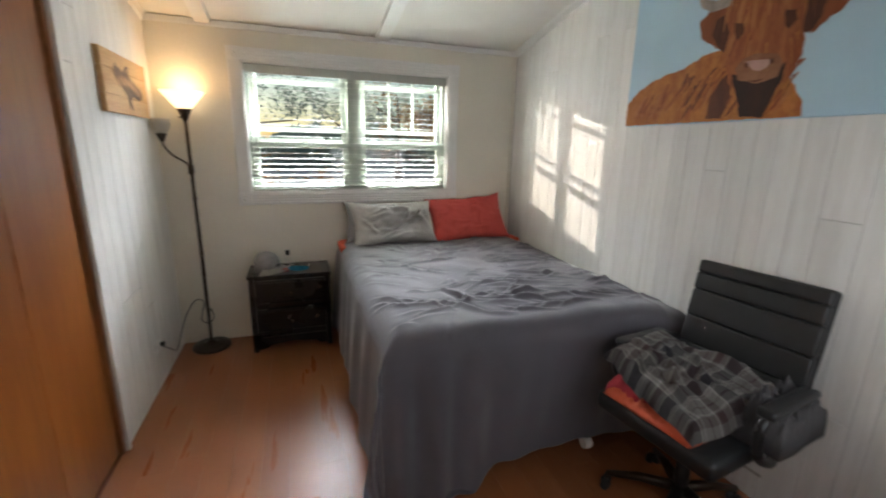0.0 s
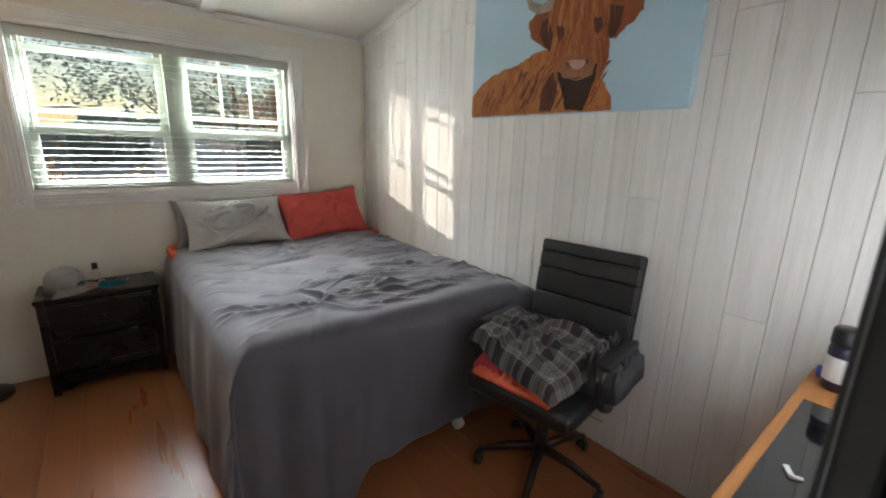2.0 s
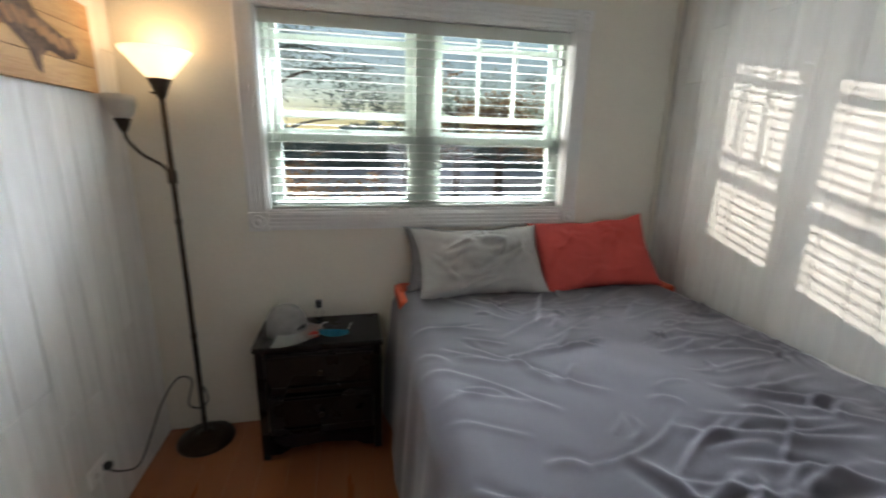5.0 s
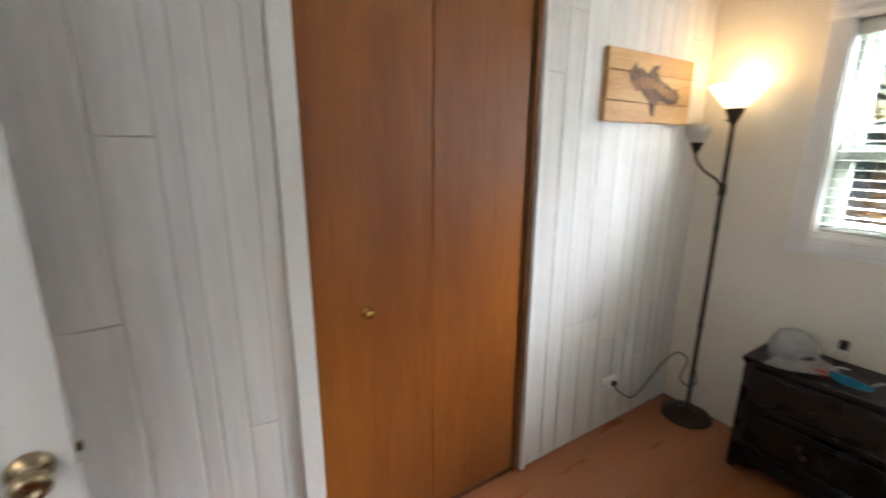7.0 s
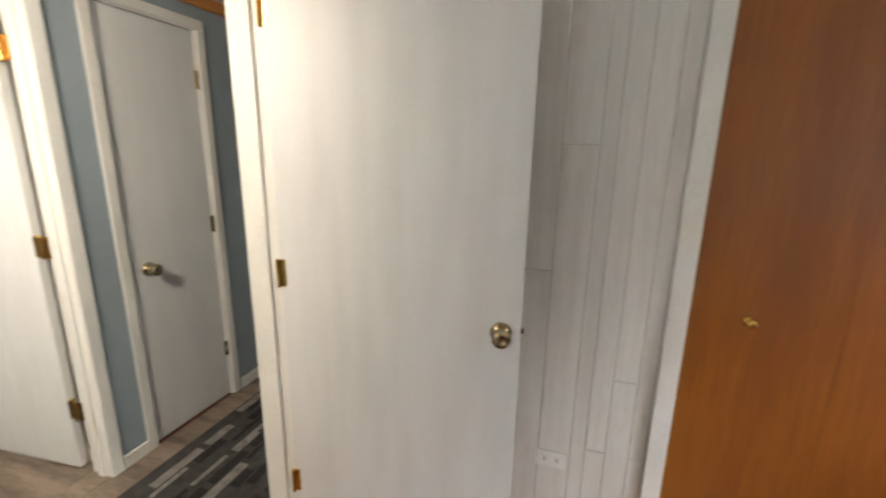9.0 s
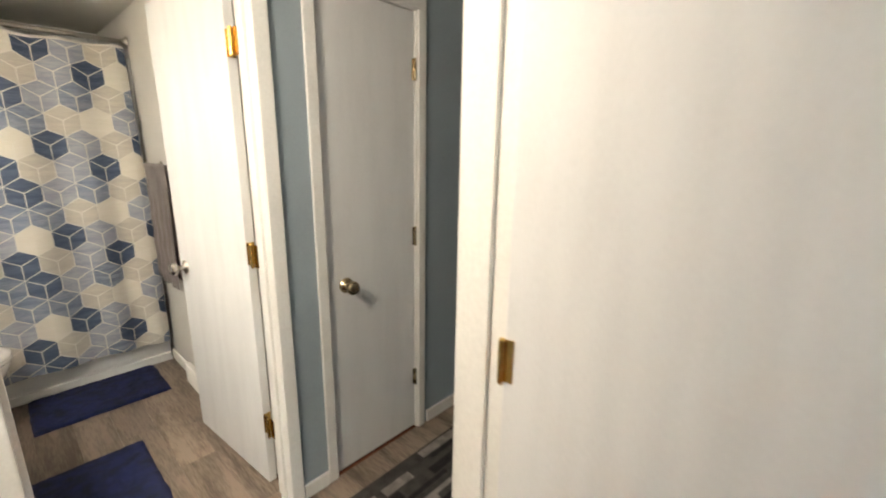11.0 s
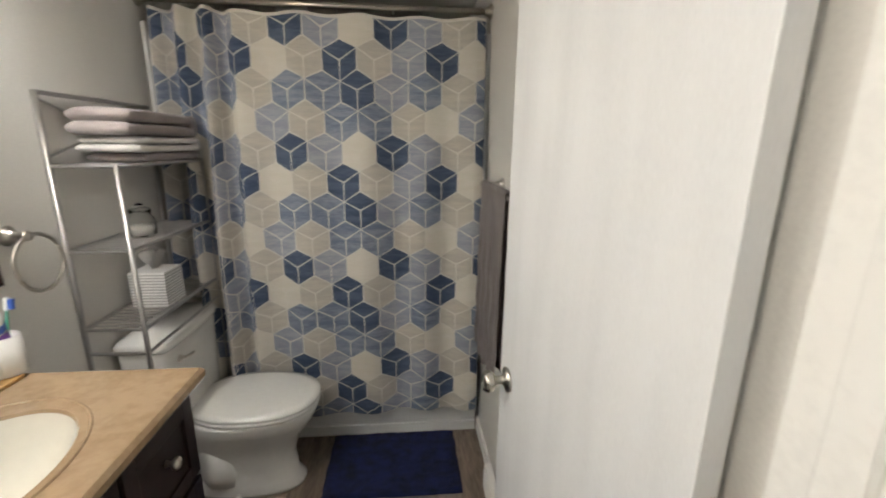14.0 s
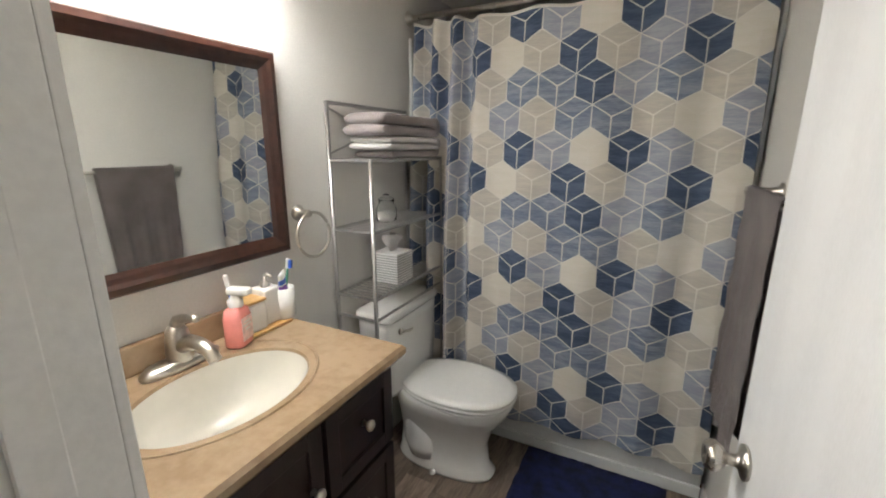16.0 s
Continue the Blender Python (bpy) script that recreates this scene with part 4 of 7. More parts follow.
# blanket draped over the bed
def crease_field(x, y, lines):
    """Height of a cloth with sharp creases; each line is (x, y, angle, half length, width, height, bow)."""
    h = np.zeros_like(x)
    for cx, cy, ang, half, w, hh, bow in lines:
        c, s_ = math.cos(ang), math.sin(ang)
        a = (x - cx) * c + (y - cy) * s_
        b = (y - cy) * c - (x - cx) * s_ - bow * (a / half) ** 2
        taper = np.clip(1 - (a / half) ** 2, 0, 1) ** 1.2
        ridge = np.where(b > 0, np.exp(-(b / (w * 0.75)) ** 2), np.exp(-(b / (w * 1.7)) ** 2))
        h += 1.4 * hh * taper * (ridge - 0.45 * np.exp(-((b - 1.9 * w) / (1.3 * w)) ** 2))
    return h


bm = bmesh.new()
nu, nv, nhang = 340, 300, 110
hang_side = 0.74
u_max = 2.60 - BX
v_max = 3.25 - BF
rnd = 0.11


def over(s):
    """Past an edge: how far out and how far down a hanging cloth goes for length s."""
    if s <= 0:
        return 0.0, 0.0
    a = min(s / rnd, math.pi / 2)
    out, down = rnd * math.sin(a), rnd * (1 - math.cos(a))
    rest = max(0.0, s - rnd * math.pi / 2)
    return out + rest * 0.07, down + rest * 0.99


def foot_length(fu):
    """The blanket hangs to the floor at the outer corner and shorter towards the plank wall."""
    k = min(1.0, max(0.0, (fu - 0.18) / 0.26))
    k = k * k * (3 - 2 * k)
    return 0.86 * (1 - k) + (0.70 - 0.03 * max(0.0, fu - 0.4)) * k


rng = random.Random(52)
creases = [(1.58, 1.87, 1.9, 0.13, 0.014, 0.013, 0.02), (1.57, 1.70, -1.05, 0.11, 0.013, 0.013, 0.01), (1.68, 1.60, -0.2, 0.09, 0.013, 0.011, 0.02),
           (1.40, 1.80, 0.10, 0.22, 0.011, 0.010, 0.015), (1.42, 1.72, 0.35, 0.16, 0.010, 0.008, -0.015), (1.85, 1.76, -0.10, 0.26, 0.015, 0.014, 0.03),
           (1.95, 1.95, -0.25, 0.28, 0.015, 0.014, 0.03), (2.15, 2.10, -0.35, 0.22, 0.014, 0.013, 0.02), (2.30, 2.45, -0.6, 0.20, 0.014, 0.012, 0.02)]
for _ in range(150):
    cx, cy = rng.uniform(BX + 0.06, 2.55), rng.uniform(BF + 0.10, 3.05)
    aim = math.atan2(1.76 - cy, 1.56 - cx)
    if abs(aim) > math.pi / 2:
        aim -= math.copysign(math.pi, aim)
    ang = 0.45 * aim + 0.55 * rng.gauss(-0.15, 0.35) + rng.gauss(0, 0.25)
    big = 1.0 if cx > 1.6 else 0.7
    creases.append((cx, cy, ang, rng.uniform(0.05, 0.22), rng.uniform(0.007, 0.013), big * rng.uniform(0.004, 0.010), rng.gauss(0, 0.018)))
for _ in range(10):
    a = rng.uniform(0, 3.1)
    cx, cy = rng.choice(((1.32, 2.60), (1.42, 2.82), (2.05, 2.55), (1.72, 1.66), (1.80, 2.80)))
    creases.append((cx + rng.gauss(0, 0.03), cy + rng.gauss(0, 0.02), a, rng.uniform(0.03, 0.06), 0.008, rng.uniform(0.003, 0.006), 0.01))
coords, flags = [], []
for j in range(nhang + nv + 1):
    for i in range(nu + 1):
        fu = -hang_side + (u_max + hang_side) * i / nu
        fv = -foot_length(fu) * (1 - j / nhang) if j < nhang else v_max * (j - nhang) / nv
        ox, dx = over(-fu)
        oy, dy = over(-fv)
        x = BX + rnd + max(fu, 0) * (u_max - rnd) / u_max - ox
        y = BF + rnd + max(fv, 0) * (v_max - rnd) / v_max - oy
        corner = min(dx, dy)
        down = max(dx, dy) + 0.22 * corner
        y -= 0.10 * corner
        x -= 0.12 * corner
        side = max(0.0, fu) / u_max
        low = min(1.0, max(dx, dy) / 0.5)
        y -= 0.085 * side ** 2 * max(0.0, 1 - max(0.0, fv) / 0.8) * (1 - 0.8 * low)
        q = Vector((fu * 1.5 + fv * 0.55, fv * 1.2 - fu * 0.5, 0.3))
        z = BT - down + 0.014 * noise.noise(q * 1.6) + 0.006 * noise.noise(q * 4.5)
        if side > 0.9:
            z -= 0.05 * (side - 0.9) / 0.1
        if dy > 0.03:
            amp = min(1.0, dy / 0.35)
            near = math.exp(-((fu - 0.02) / 0.26) ** 2)
            y += 0.034 * amp * noise.noise(Vector((fu * 4.2, 0.2, 7))) + 0.010 * amp * math.sin(fu * 19 + 3 * noise.noise(Vector((fu * 3, 1, 1)))) + 0.030 * amp * near * math.sin(fu * 34 + 0.8 * dy)
            y += 0.010 * amp * noise.noise(Vector((fu * 9 + 2 * dy, dy * 2.5, 3)))
            z += 0.016 * amp * noise.noise(Vector((fu * 5, 2, 2)))
        if dx > 0.03:
            amp = min(1.0, dx / 0.35)
            x += 0.026 * amp * noise.noise(Vector((fv * 5.5, 3.2, 7))) + 0.012 * amp * math.sin(fv * 17 + 2 * noise.noise(Vector((fv * 3, 1, 1))))
        floor_over = 0.014 + 0.008 * noise.noise(Vector((x * 9, y * 9, 0)))
        if z < floor_over:
            spill = floor_over - z
            z = floor_over
            y -= 0.30 * spill * (1 if dy > 0.1 else 0)
            x -= 0.20 * spill * (1 if dx > 0.1 else 0)
        coords.append((min(x, 2.603), y, z))
        flags.append(max(0.0, 1 - max(dx, dy) / 0.10))
co = np.array(coords)
co[:, 2] += crease_field(co[:, 0], co[:, 1], creases) * np.array(flags)
vs_ = [bm.verts.new(p) for p in co]
for j in range(nhang + nv):
    for i in range(nu):
        k = j * (nu + 1) + i
        bm.faces.new((vs_[k], vs_[k + 1], vs_[k + nu + 2], vs_[k + nu + 1]))
blanket = one("blanket", bm, "blanket", "wrinkled charcoal grey blanket spread over the bed", "blanket", smooth=True)
sol = blanket.modifiers.new("thick", 'SOLIDIFY')
sol.thickness, sol.offset = 0.008, -1
sheet = one("bed_sheet", solid((BX + 0.012, 2.59, 3.06, 3.318, BT - 0.06, BT - 0.012), (BX + 0.03, BX + 0.11, 3.19, 3.318, BT - 0.03, BT - 0.004), bevel=0.02, seg=3), "orange_cloth", "coral fitted sheet showing at the bed head", "bed sheet", smooth=True)


def pillow(m, w, h, d, seed, mat, label, wrinkle):
    ob = thing("pillow", m, label, "pillow", "pillows on the bed")
    part("pillow_case", cushion(w, h, d, seed, wrinkle), mat, ob, smooth=True)
    return ob


pillow(pose(1.47, 3.245, BT + 0.135, -28, 2, 2), 0.60, 0.34, 0.11, 3.1, "dark_pillow", "darker grey pillow behind the light grey one", 0.008)
pillow(pose(1.535, 3.160, BT + 0.135, -36, -1, 1), 0.66, 0.38, 0.15, 8.7, "grey_pillow", "crumpled light grey pillow leaning at the bed head", 0.011)
pillow(pose(2.155, 3.175, BT + 0.150, -34, -4, -3), 0.66, 0.41, 0.15, 15.3, "red_pillow", "coral red pillow leaning at the bed head", 0.007)

# nightstand
ns = thing("nightstand", pose(0.763, 3.175, 0), "black wooden nightstand with two drawers", "nightstand")
part("top", solid((-0.278, 0.278, -0.165, 0.155, 0.542, 0.566), bevel=0.005), "black_wood", ns)
part("body", solid((-0.268, 0.268, -0.13, 0.15, 0.075, 0.541), bevel=0.003), "black_wood", ns)
part("side_stile", solid((-0.270, -0.235, -0.153, -0.131, 0.0, 0.541), bevel=0.003), "black_wood", ns)
part("side_stile", solid((0.235, 0.270, -0.153, -0.131, 0.0, 0.541), bevel=0.003), "black_wood", ns)
part("base_skirt", prism([(-0.234, 0.105), (-0.234, 0.02), (-0.19, 0.02), (-0.15, 0.045), (0, 0.06), (0.15, 0.045), (0.19, 0.02), (0.234, 0.02), (0.234, 0.105)], 0.018, 'xz', -0.148), "black_wood", ns)
for z0, z1 in ((0.125, 0.315), (0.335, 0.525)):
    dr = part("drawer", solid((-0.228, 0.228, -0.155, -0.131, z0, z1), bevel=0.004), "black_wood", ns)
    part("drawer_lip", solid((-0.226, 0.226, -0.163, -0.154, z1 - 0.03, z1 - 0.012), bevel=0.003), "black_wood", dr)
    part("drawer_lip", solid((-0.226, 0.226, -0.166, -0.154, z0 + 0.006, z0 + 0.032), bevel=0.004), "black_wood", dr)
    part("knob", lathe([(0, 0), (0.007, 0), (0.006, 0.008), (0.011, 0.014), (0.010, 0.02), (0, 0.022)], 14, (0, -0.155, 0.5 * (z0 + z1)), '-y'), "bronze", dr, "small dark knob", smooth=True)
for lx, ly in ((-0.25, 0.13), (0.25, 0.13)):
    part("foot", solid((lx - 0.018, lx + 0.018, ly - 0.018, ly + 0.018, 0, 0.076), bevel=0.003), "black_wood", ns)

cap = thing("baseball_cap", pose(0.615, 3.16, 0.566, 0, 0, 48), "heather grey baseball cap with a pale brim on the nightstand", "cap")
part("crown", loft([(0, 0, 0.0, 0.086, 0.094), (0, 0, 0.045, 0.088, 0.095), (0, 0.002, 0.085, 0.080, 0.086), (0, 0.004, 0.115, 0.060, 0.066), (0, 0.006, 0.130, 0.034, 0.036), (0, 0.006, 0.135, 0.008, 0.008)], 32), "cap_grey", cap, smooth=True)
bm = bmesh.new()
top, low = [], []
for i in range(17):
    a = math.pi * (1.12 + 0.76 * i / 16)
    for lst, r, dz in ((top, 0.094, 0.016), (low, 0.165, 0.004)):
        lst.append(bm.verts.new((r * 0.95 * math.cos(a), r * math.sin(a) * (1.0 if r < 0.1 else 1.0), dz - 0.02 * abs(math.cos(a)) ** 2 * (1 if r > 0.1 else 0) + 0.012)))
for i in range(16):
    bm.faces.new((top[i], top[i + 1], low[i + 1], low[i]))
r = bmesh.ops.solidify(bm, geom=list(bm.faces), thickness=0.004)
part("brim", bm, "cap_pale", cap, "pale grey curved brim", smooth=True)
part("logo_patch", solid((-0.022, 0.022, -0.095, -0.088, 0.040, 0.050), (-0.010, 0.026, -0.094, -0.086, 0.050, 0.056), bevel=0.002), "black_plastic", cap, "small dark patch")
part("button", lathe([(0.008, 0), (0.007, 0.004), (0, 0.006)], 12, (0, 0.006, 0.134)), "cap_grey", cap, smooth=True)

gl = thing("sunglasses", pose(0.825, 3.10, 0.566, 0, 0, -12), "wraparound sunglasses with blue mirrored lenses", "sunglasses")
arc = [(0.068 * math.cos(math.pi * (1.0 + k / 14)), -0.035 * math.sin(math.pi * k / 14)) for k in range(15)]
bm = bmesh.new()
lo = [bm.verts.new((x, y, 0.006 + 0.004 * abs(x) / 0.068)) for x, y in arc]
hi = [bm.verts.new((x * 0.97, y * 0.9, 0.042 - 0.012 * (abs(x) / 0.068) ** 2)) for x, y in arc]
for i in range(14):
    bm.faces.new((lo[i], lo[i + 1], hi[i + 1], hi[i]))
bmesh.ops.solidify(bm, geom=list(bm.faces), thickness=0.003)
part("lens", bm, "blue_lens", gl, "curved blue mirrored lens", smooth=True)
for s in (-1, 1):
    part("temple", tube([(s * 0.067, 0, 0.032), (s * 0.066, 0.06, 0.03), (s * 0.06, 0.11, 0.012)], 0.003, 6), "white_gloss", gl)
bt = thing("small_bottle", pose(0.752, 3.245, 0.566), "small clear bottle with a black cap on the nightstand", "bottle")
part("bottle", lathe([(0, 0), (0.016, 0), (0.018, 0.004), (0.018, 0.06), (0.012, 0.072), (0.012, 0.082), (0, 0.082)], 16), "thin_glass", bt, smooth=True)
part("cap", solid((-0.014, 0.014, -0.014, 0.014, 0.083, 0.118), bevel=0.003), "black_plastic", bt)
pk = thing("red_lighter", pose(0.725, 3.09, 0.566, 0, 0, 24), "small red plastic case beside the cap", "case")
part("case", solid((-0.03, 0.03, -0.016, 0.016, 0, 0.022), bevel=0.006), "red_plastic", pk, smooth=True)
part("clip", solid((0.028, 0.036, -0.008, 0.008, 0.004, 0.016), bevel=0.002), "black_plastic", pk)

# floor lamp
fl = thing("floor_lamp", pose(0.195, 3.225, 0), "bronze torchiere floor lamp, upper bowl lit", "floor lamp")
part("base", lathe([(0, 0), (0.125, 0), (0.128, 0.008), (0.120, 0.022), (0.07, 0.032), (0.03, 0.036), (0.022, 0.05), (0, 0.05)], 40), "bronze", fl, smooth=True)
part("pole", tube([(0, 0, 0.045), (0.003, 0, 0.8), (0.0, 0, 1.60)], 0.011, 12), "bronze", fl, smooth=True)
for z in (0.55, 1.08):
    part("collar", lathe([(0.0115, -0.012), (0.0135, -0.008), (0.0135, 0.008), (0.0115, 0.012)], 14, (0.002, 0, z)), "bronze", fl, smooth=True)
part("socket_cup", lathe([(0, 1.575), (0.012, 1.578), (0.022, 1.60), (0.040, 1.645), (0.043, 1.652), (0, 1.652)], 24), "bronze", fl, smooth=True)
part("bowl", lathe([(0.036, 1.652), (0.055, 1.668), (0.080, 1.70), (0.112, 1.74), (0.124, 1.757), (0.121, 1.757), (0.108, 1.74), (0.076, 1.702), (0.05, 1.672), (0.0, 1.66)], 40), "shade_lit", fl, "lit frosted glass bowl", smooth=True)
part("switch", tube([(0.011, 0, 1.592), (-0.035, -0.01, 1.60)], 0.004, 8), "bronze", fl)
part("arm_clamp", lathe([(0.012, -0.03), (0.018, -0.026), (0.018, 0.026), (0.012, 0.03)], 14, (0.0, 0, 1.27)), "bronze", fl, smooth=True)
arm = part("gooseneck", tube(curve_points([(0.0, -0.012, 1.268), (-0.02, -0.02, 1.315), (-0.085, -0.03, 1.36), (-0.125, -0.035, 1.41), (-0.135, -0.035, 1.445)], 8), 0.0065, 8), "bronze", fl, smooth=True)
part("small_cup", lathe([(0, 1.44), (0.008, 1.442), (0.014, 1.455), (0.030, 1.492), (0.030, 1.497), (0, 1.497)], 20, (-0.135, -0.035, 0)), "bronze", arm, smooth=True)
part("small_shade", lathe([(0.026, 1.497), (0.046, 1.52), (0.055, 1.555), (0.054, 1.585), (0.051, 1.585), (0.051, 1.556), (0.042, 1.522), (0, 1.503)], 24, (-0.135, -0.035, 0)), "shade_off", arm, "unlit frosted glass shade", smooth=True)
cord = one("lamp_cord", tube(curve_points([(0.012, 2.785, 0.245), (0.045, 2.80, 0.215), (0.06, 2.90, 0.155), (0.06, 3.02, 0.20), (0.09, 3.09, 0.31), (0.15, 3.12, 0.40), (0.19, 3.16, 0.36), (0.16, 3.17, 0.24), (0.20, 3.19, 0.20), (0.235, 3.19, 0.24), (0.215, 3.20, 0.30), (0.195, 3.212, 0.16)], 8), 0.0035, 6), "black_plastic", "thin black power cord looping to the wall outlet", "cord", smooth=True)


def outlet(name, m, label):
    ob = thing(name, m, label, "outlet")
    part("cover_plate", solid((0, 0.006, -0.057, 0.057, -0.036, 0.036), bevel=0.003), "plate", ob)
    for s in (-1, 1):
        r = part("socket", solid((0.0055, 0.008, s * 0.024 - 0.016, s * 0.024 + 0.016, -0.014, 0.014), bevel=0.002), "plate", ob)
        part("slot", solid((0.0078, 0.0084, s * 0.024 - 0.005, s * 0.024 + 0.006, -0.007, -0.004), (0.0078, 0.0084, s * 0.024 - 0.005, s * 0.024 + 0.006, 0.004, 0.007)), "dark_gap", r)
    return ob


oa = outlet("wall_outlet", pose(0.0005, 2.762, 0.255), "white horizontal wall outlet with a plug")
part("plug", solid((0.008, 0.032, 0.012, 0.036, -0.012, 0.012), bevel=0.005), "black_plastic", oa, "black plug")
outlet("wall_outlet", pose(0.0005, 0.852, 0.278), "white horizontal wall outlet, empty")

# plank board with a burnt drawing
art = thing("plank_art", pose(0.0005, 2.81, 1.725), "pine plank wall board with a dark burnt drawing", "wall art")
for k, (z0, z1) in enumerate(((-0.145, -0.062), (-0.060, 0.060), (0.062, 0.145))):
    part("board", solid((0.003, 0.028, -0.32, 0.32, z0, z1), bevel=0.002), "pine", art)
part("drawing", prism([(-0.18, 0.055), (-0.16, 0.02), (-0.10, -0.005), (-0.06, -0.03), (-0.02, -0.055), (0.0, -0.11), (0.025, -0.12), (0.03, -0.07), (0.07, -0.045), (0.14, -0.06), (0.20, -0.05), (0.225, -0.02), (0.20, 0.005), (0.15, 0.012), (0.10, 0.03), (0.05, 0.045), (0.02, 0.075), (0.04, 0.105), (-0.01, 0.095), (-0.05, 0.06), (-0.10, 0.085), (-0.12, 0.07), (-0.14, 0.10)], 0.0012, 'yz', 0.0282), "sketch", art, "dark shape burnt into the wood")
for k in range(9):
    a = 0.7 * k
    part("drawing_stroke", prism([(-0.15 + 0.04 * k, 0.02 + 0.02 * math.sin(a)), (-0.13 + 0.04 * k, 0.03 + 0.02 * math.sin(a)), (-0.10 + 0.04 * k, -0.01 + 0.02 * math.sin(a)), (-0.12 + 0.04 * k, -0.02 + 0.02 * math.sin(a))], 0.001, 'yz', 0.0296), "brown_strip", art)

# canvas with a rust-coloured animal as plain shapes
cv = thing("canvas_picture", pose(E - 0.0005, 1.383, 1.578), "large canvas print, rust animal shape on pale blue", "canvas picture")
part("canvas", solid((-0.034, -0.001, -0.59, 0.59, 0, 0.80), bevel=0.003), "canvas_blue", cv)
CVX = -0.0345


def blot(name, pts, mat, layer, wob=0.008, seed=0.0, at=(0.14, -0.075)):
    """A painted shape with a ragged outline; pts are (across, up)."""
    out = []
    n = len(pts)
    for i in range(n):
        a, b = Vector(pts[i]), Vector(pts[(i + 1) % n])
        steps = max(2, int((b - a).length / 0.014))
        for k in range(steps):
            p = a.lerp(b, k / steps) + Vector(at)
            w = wob * noise.noise(Vector((p.x * 40 + seed, p.y * 40, seed)))
            p = p + Vector((w, wob * noise.noise(Vector((p.y * 40, p.x * 40, seed + 3)))))
            out.append((-max(-0.588, min(0.588, p.x)), max(0.002, min(0.798, p.y))))
    return part(name, prism(out, -0.0009, 'yz', CVX - 0.0009 * layer), mat, cv)


blot("body_shape", [(-0.587, 0.003), (-0.585, 0.115), (-0.53, 0.165), (-0.44, 0.21), (-0.35, 0.232), (-0.25, 0.247), (-0.16, 0.285), (-0.05, 0.30), (0.10, 0.26), (0.215, 0.15), (0.246, 0.10), (0.278, 0.055), (0.283, 0.003)], "rust_gold", 0, seed=1, at=(0, 0))
fur = random.Random(77)
for k in range(110):
    a = fur.uniform(-0.57, 0.22)
    top = 0.12 + 0.17 * max(0.0, min(1.0, (a + 0.58) / 0.45)) - 0.35 * max(0.0, a - 0.12)
    u = fur.uniform(0.0, max(0.01, top - 0.09))
    ln = fur.uniform(0.05, 0.10)
    lean = 0.03 + 0.03 * fur.random()
    tone = ("rust_mid", "rust_mid", "rust_dark", "rust_light") if a > -0.28 else ("rust_mid", "rust_light", "rust_light")
    wd = fur.uniform(0.006, 0.016)
    blot("fur_stroke", [(a, u), (a + wd, u + 0.01), (a + lean + wd, min(u + ln, top)), (a + lean, min(u + ln, top))], fur.choice(tone), 1 + 0.2 * (k % 3), 0.005, k, (0, 0))
blot("chest_shadow", [(-0.10, 0.02), (-0.03, 0.012), (0.0, 0.10), (-0.02, 0.20), (-0.06, 0.17), (-0.09, 0.10)], "rust_dark", 1.7, 0.008, 5, (0, 0))
blot("head_shape", [(-0.10, 0.52), (-0.085, 0.40), (-0.073, 0.33), (-0.052, 0.25), (-0.02, 0.16), (0.03, 0.10), (0.16, 0.09), (0.216, 0.142), (0.235, 0.185), (0.247, 0.235), (0.243, 0.29), (0.262, 0.42), (0.27, 0.54), (0.22, 0.66), (0.08, 0.70), (-0.05, 0.66)], "rust", 2, seed=2, at=(0, 0))
blot("ear_shape", [(-0.09, 0.47), (-0.16, 0.46), (-0.205, 0.425), (-0.185, 0.37), (-0.165, 0.345), (-0.13, 0.327), (-0.08, 0.291), (-0.06, 0.36)], "rust_mid", 2.2, seed=3, at=(0, 0))
blot("ear_inner", [(-0.085, 0.43), (-0.12, 0.42), (-0.13, 0.36), (-0.09, 0.305), (-0.06, 0.28), (-0.05, 0.36)], "rust_dark", 2.6, 0.006, 31, (0, 0))
blot("ear_shape", [(0.24, 0.45), (0.37, 0.44), (0.375, 0.37), (0.30, 0.31), (0.262, 0.283), (0.235, 0.33)], "rust_mid", 2.2, seed=4, at=(0, 0))
blot("ear_inner", [(0.225, 0.42), (0.29, 0.40), (0.285, 0.33), (0.252, 0.285), (0.235, 0.30)], "rust_dark", 2.6, 0.006, 32, (0, 0))
for k in range(46):
    a = fur.uniform(-0.06, 0.225)
    u = fur.uniform(0.26, 0.52)
    bend = (a - 0.085) * 0.16
    wd = fur.uniform(0.004, 0.010)
    blot("face_stroke", [(a, u), (a + wd, u), (a + bend + wd * 0.6, u - fur.uniform(0.06, 0.12)), (a + bend, u - 0.05)], fur.choice(("rust_mid", "rust_light", "rust_gold", "rust_mid")), 3 + 0.3 * (k % 3), 0.004, k, (0, 0))
for k in range(18):
    a = -0.03 + 0.0135 * k
    blot("forelock_stroke", [(a, 0.66), (a + 0.012, 0.66), (a + (a - 0.08) * 0.45 + 0.008 * math.sin(k * 2.3), 0.36 + 0.04 * math.sin(k * 1.7)), (a + (a - 0.08) * 0.42 - 0.006, 0.42)], ("rust_light", "rust", "rust_mid")[k % 3], 4 + 0.4 * (k % 2), 0.005, k, (0, 0))
for s in (0.0, 0.19):
    blot("eye_shadow", [(s - 0.03, 0.385), (s + 0.012, 0.375), (s + 0.018, 0.345), (s - 0.005, 0.315), (s - 0.024, 0.335)], "rust_dark", 4.6, 0.008, 10 + s, (0, 0))
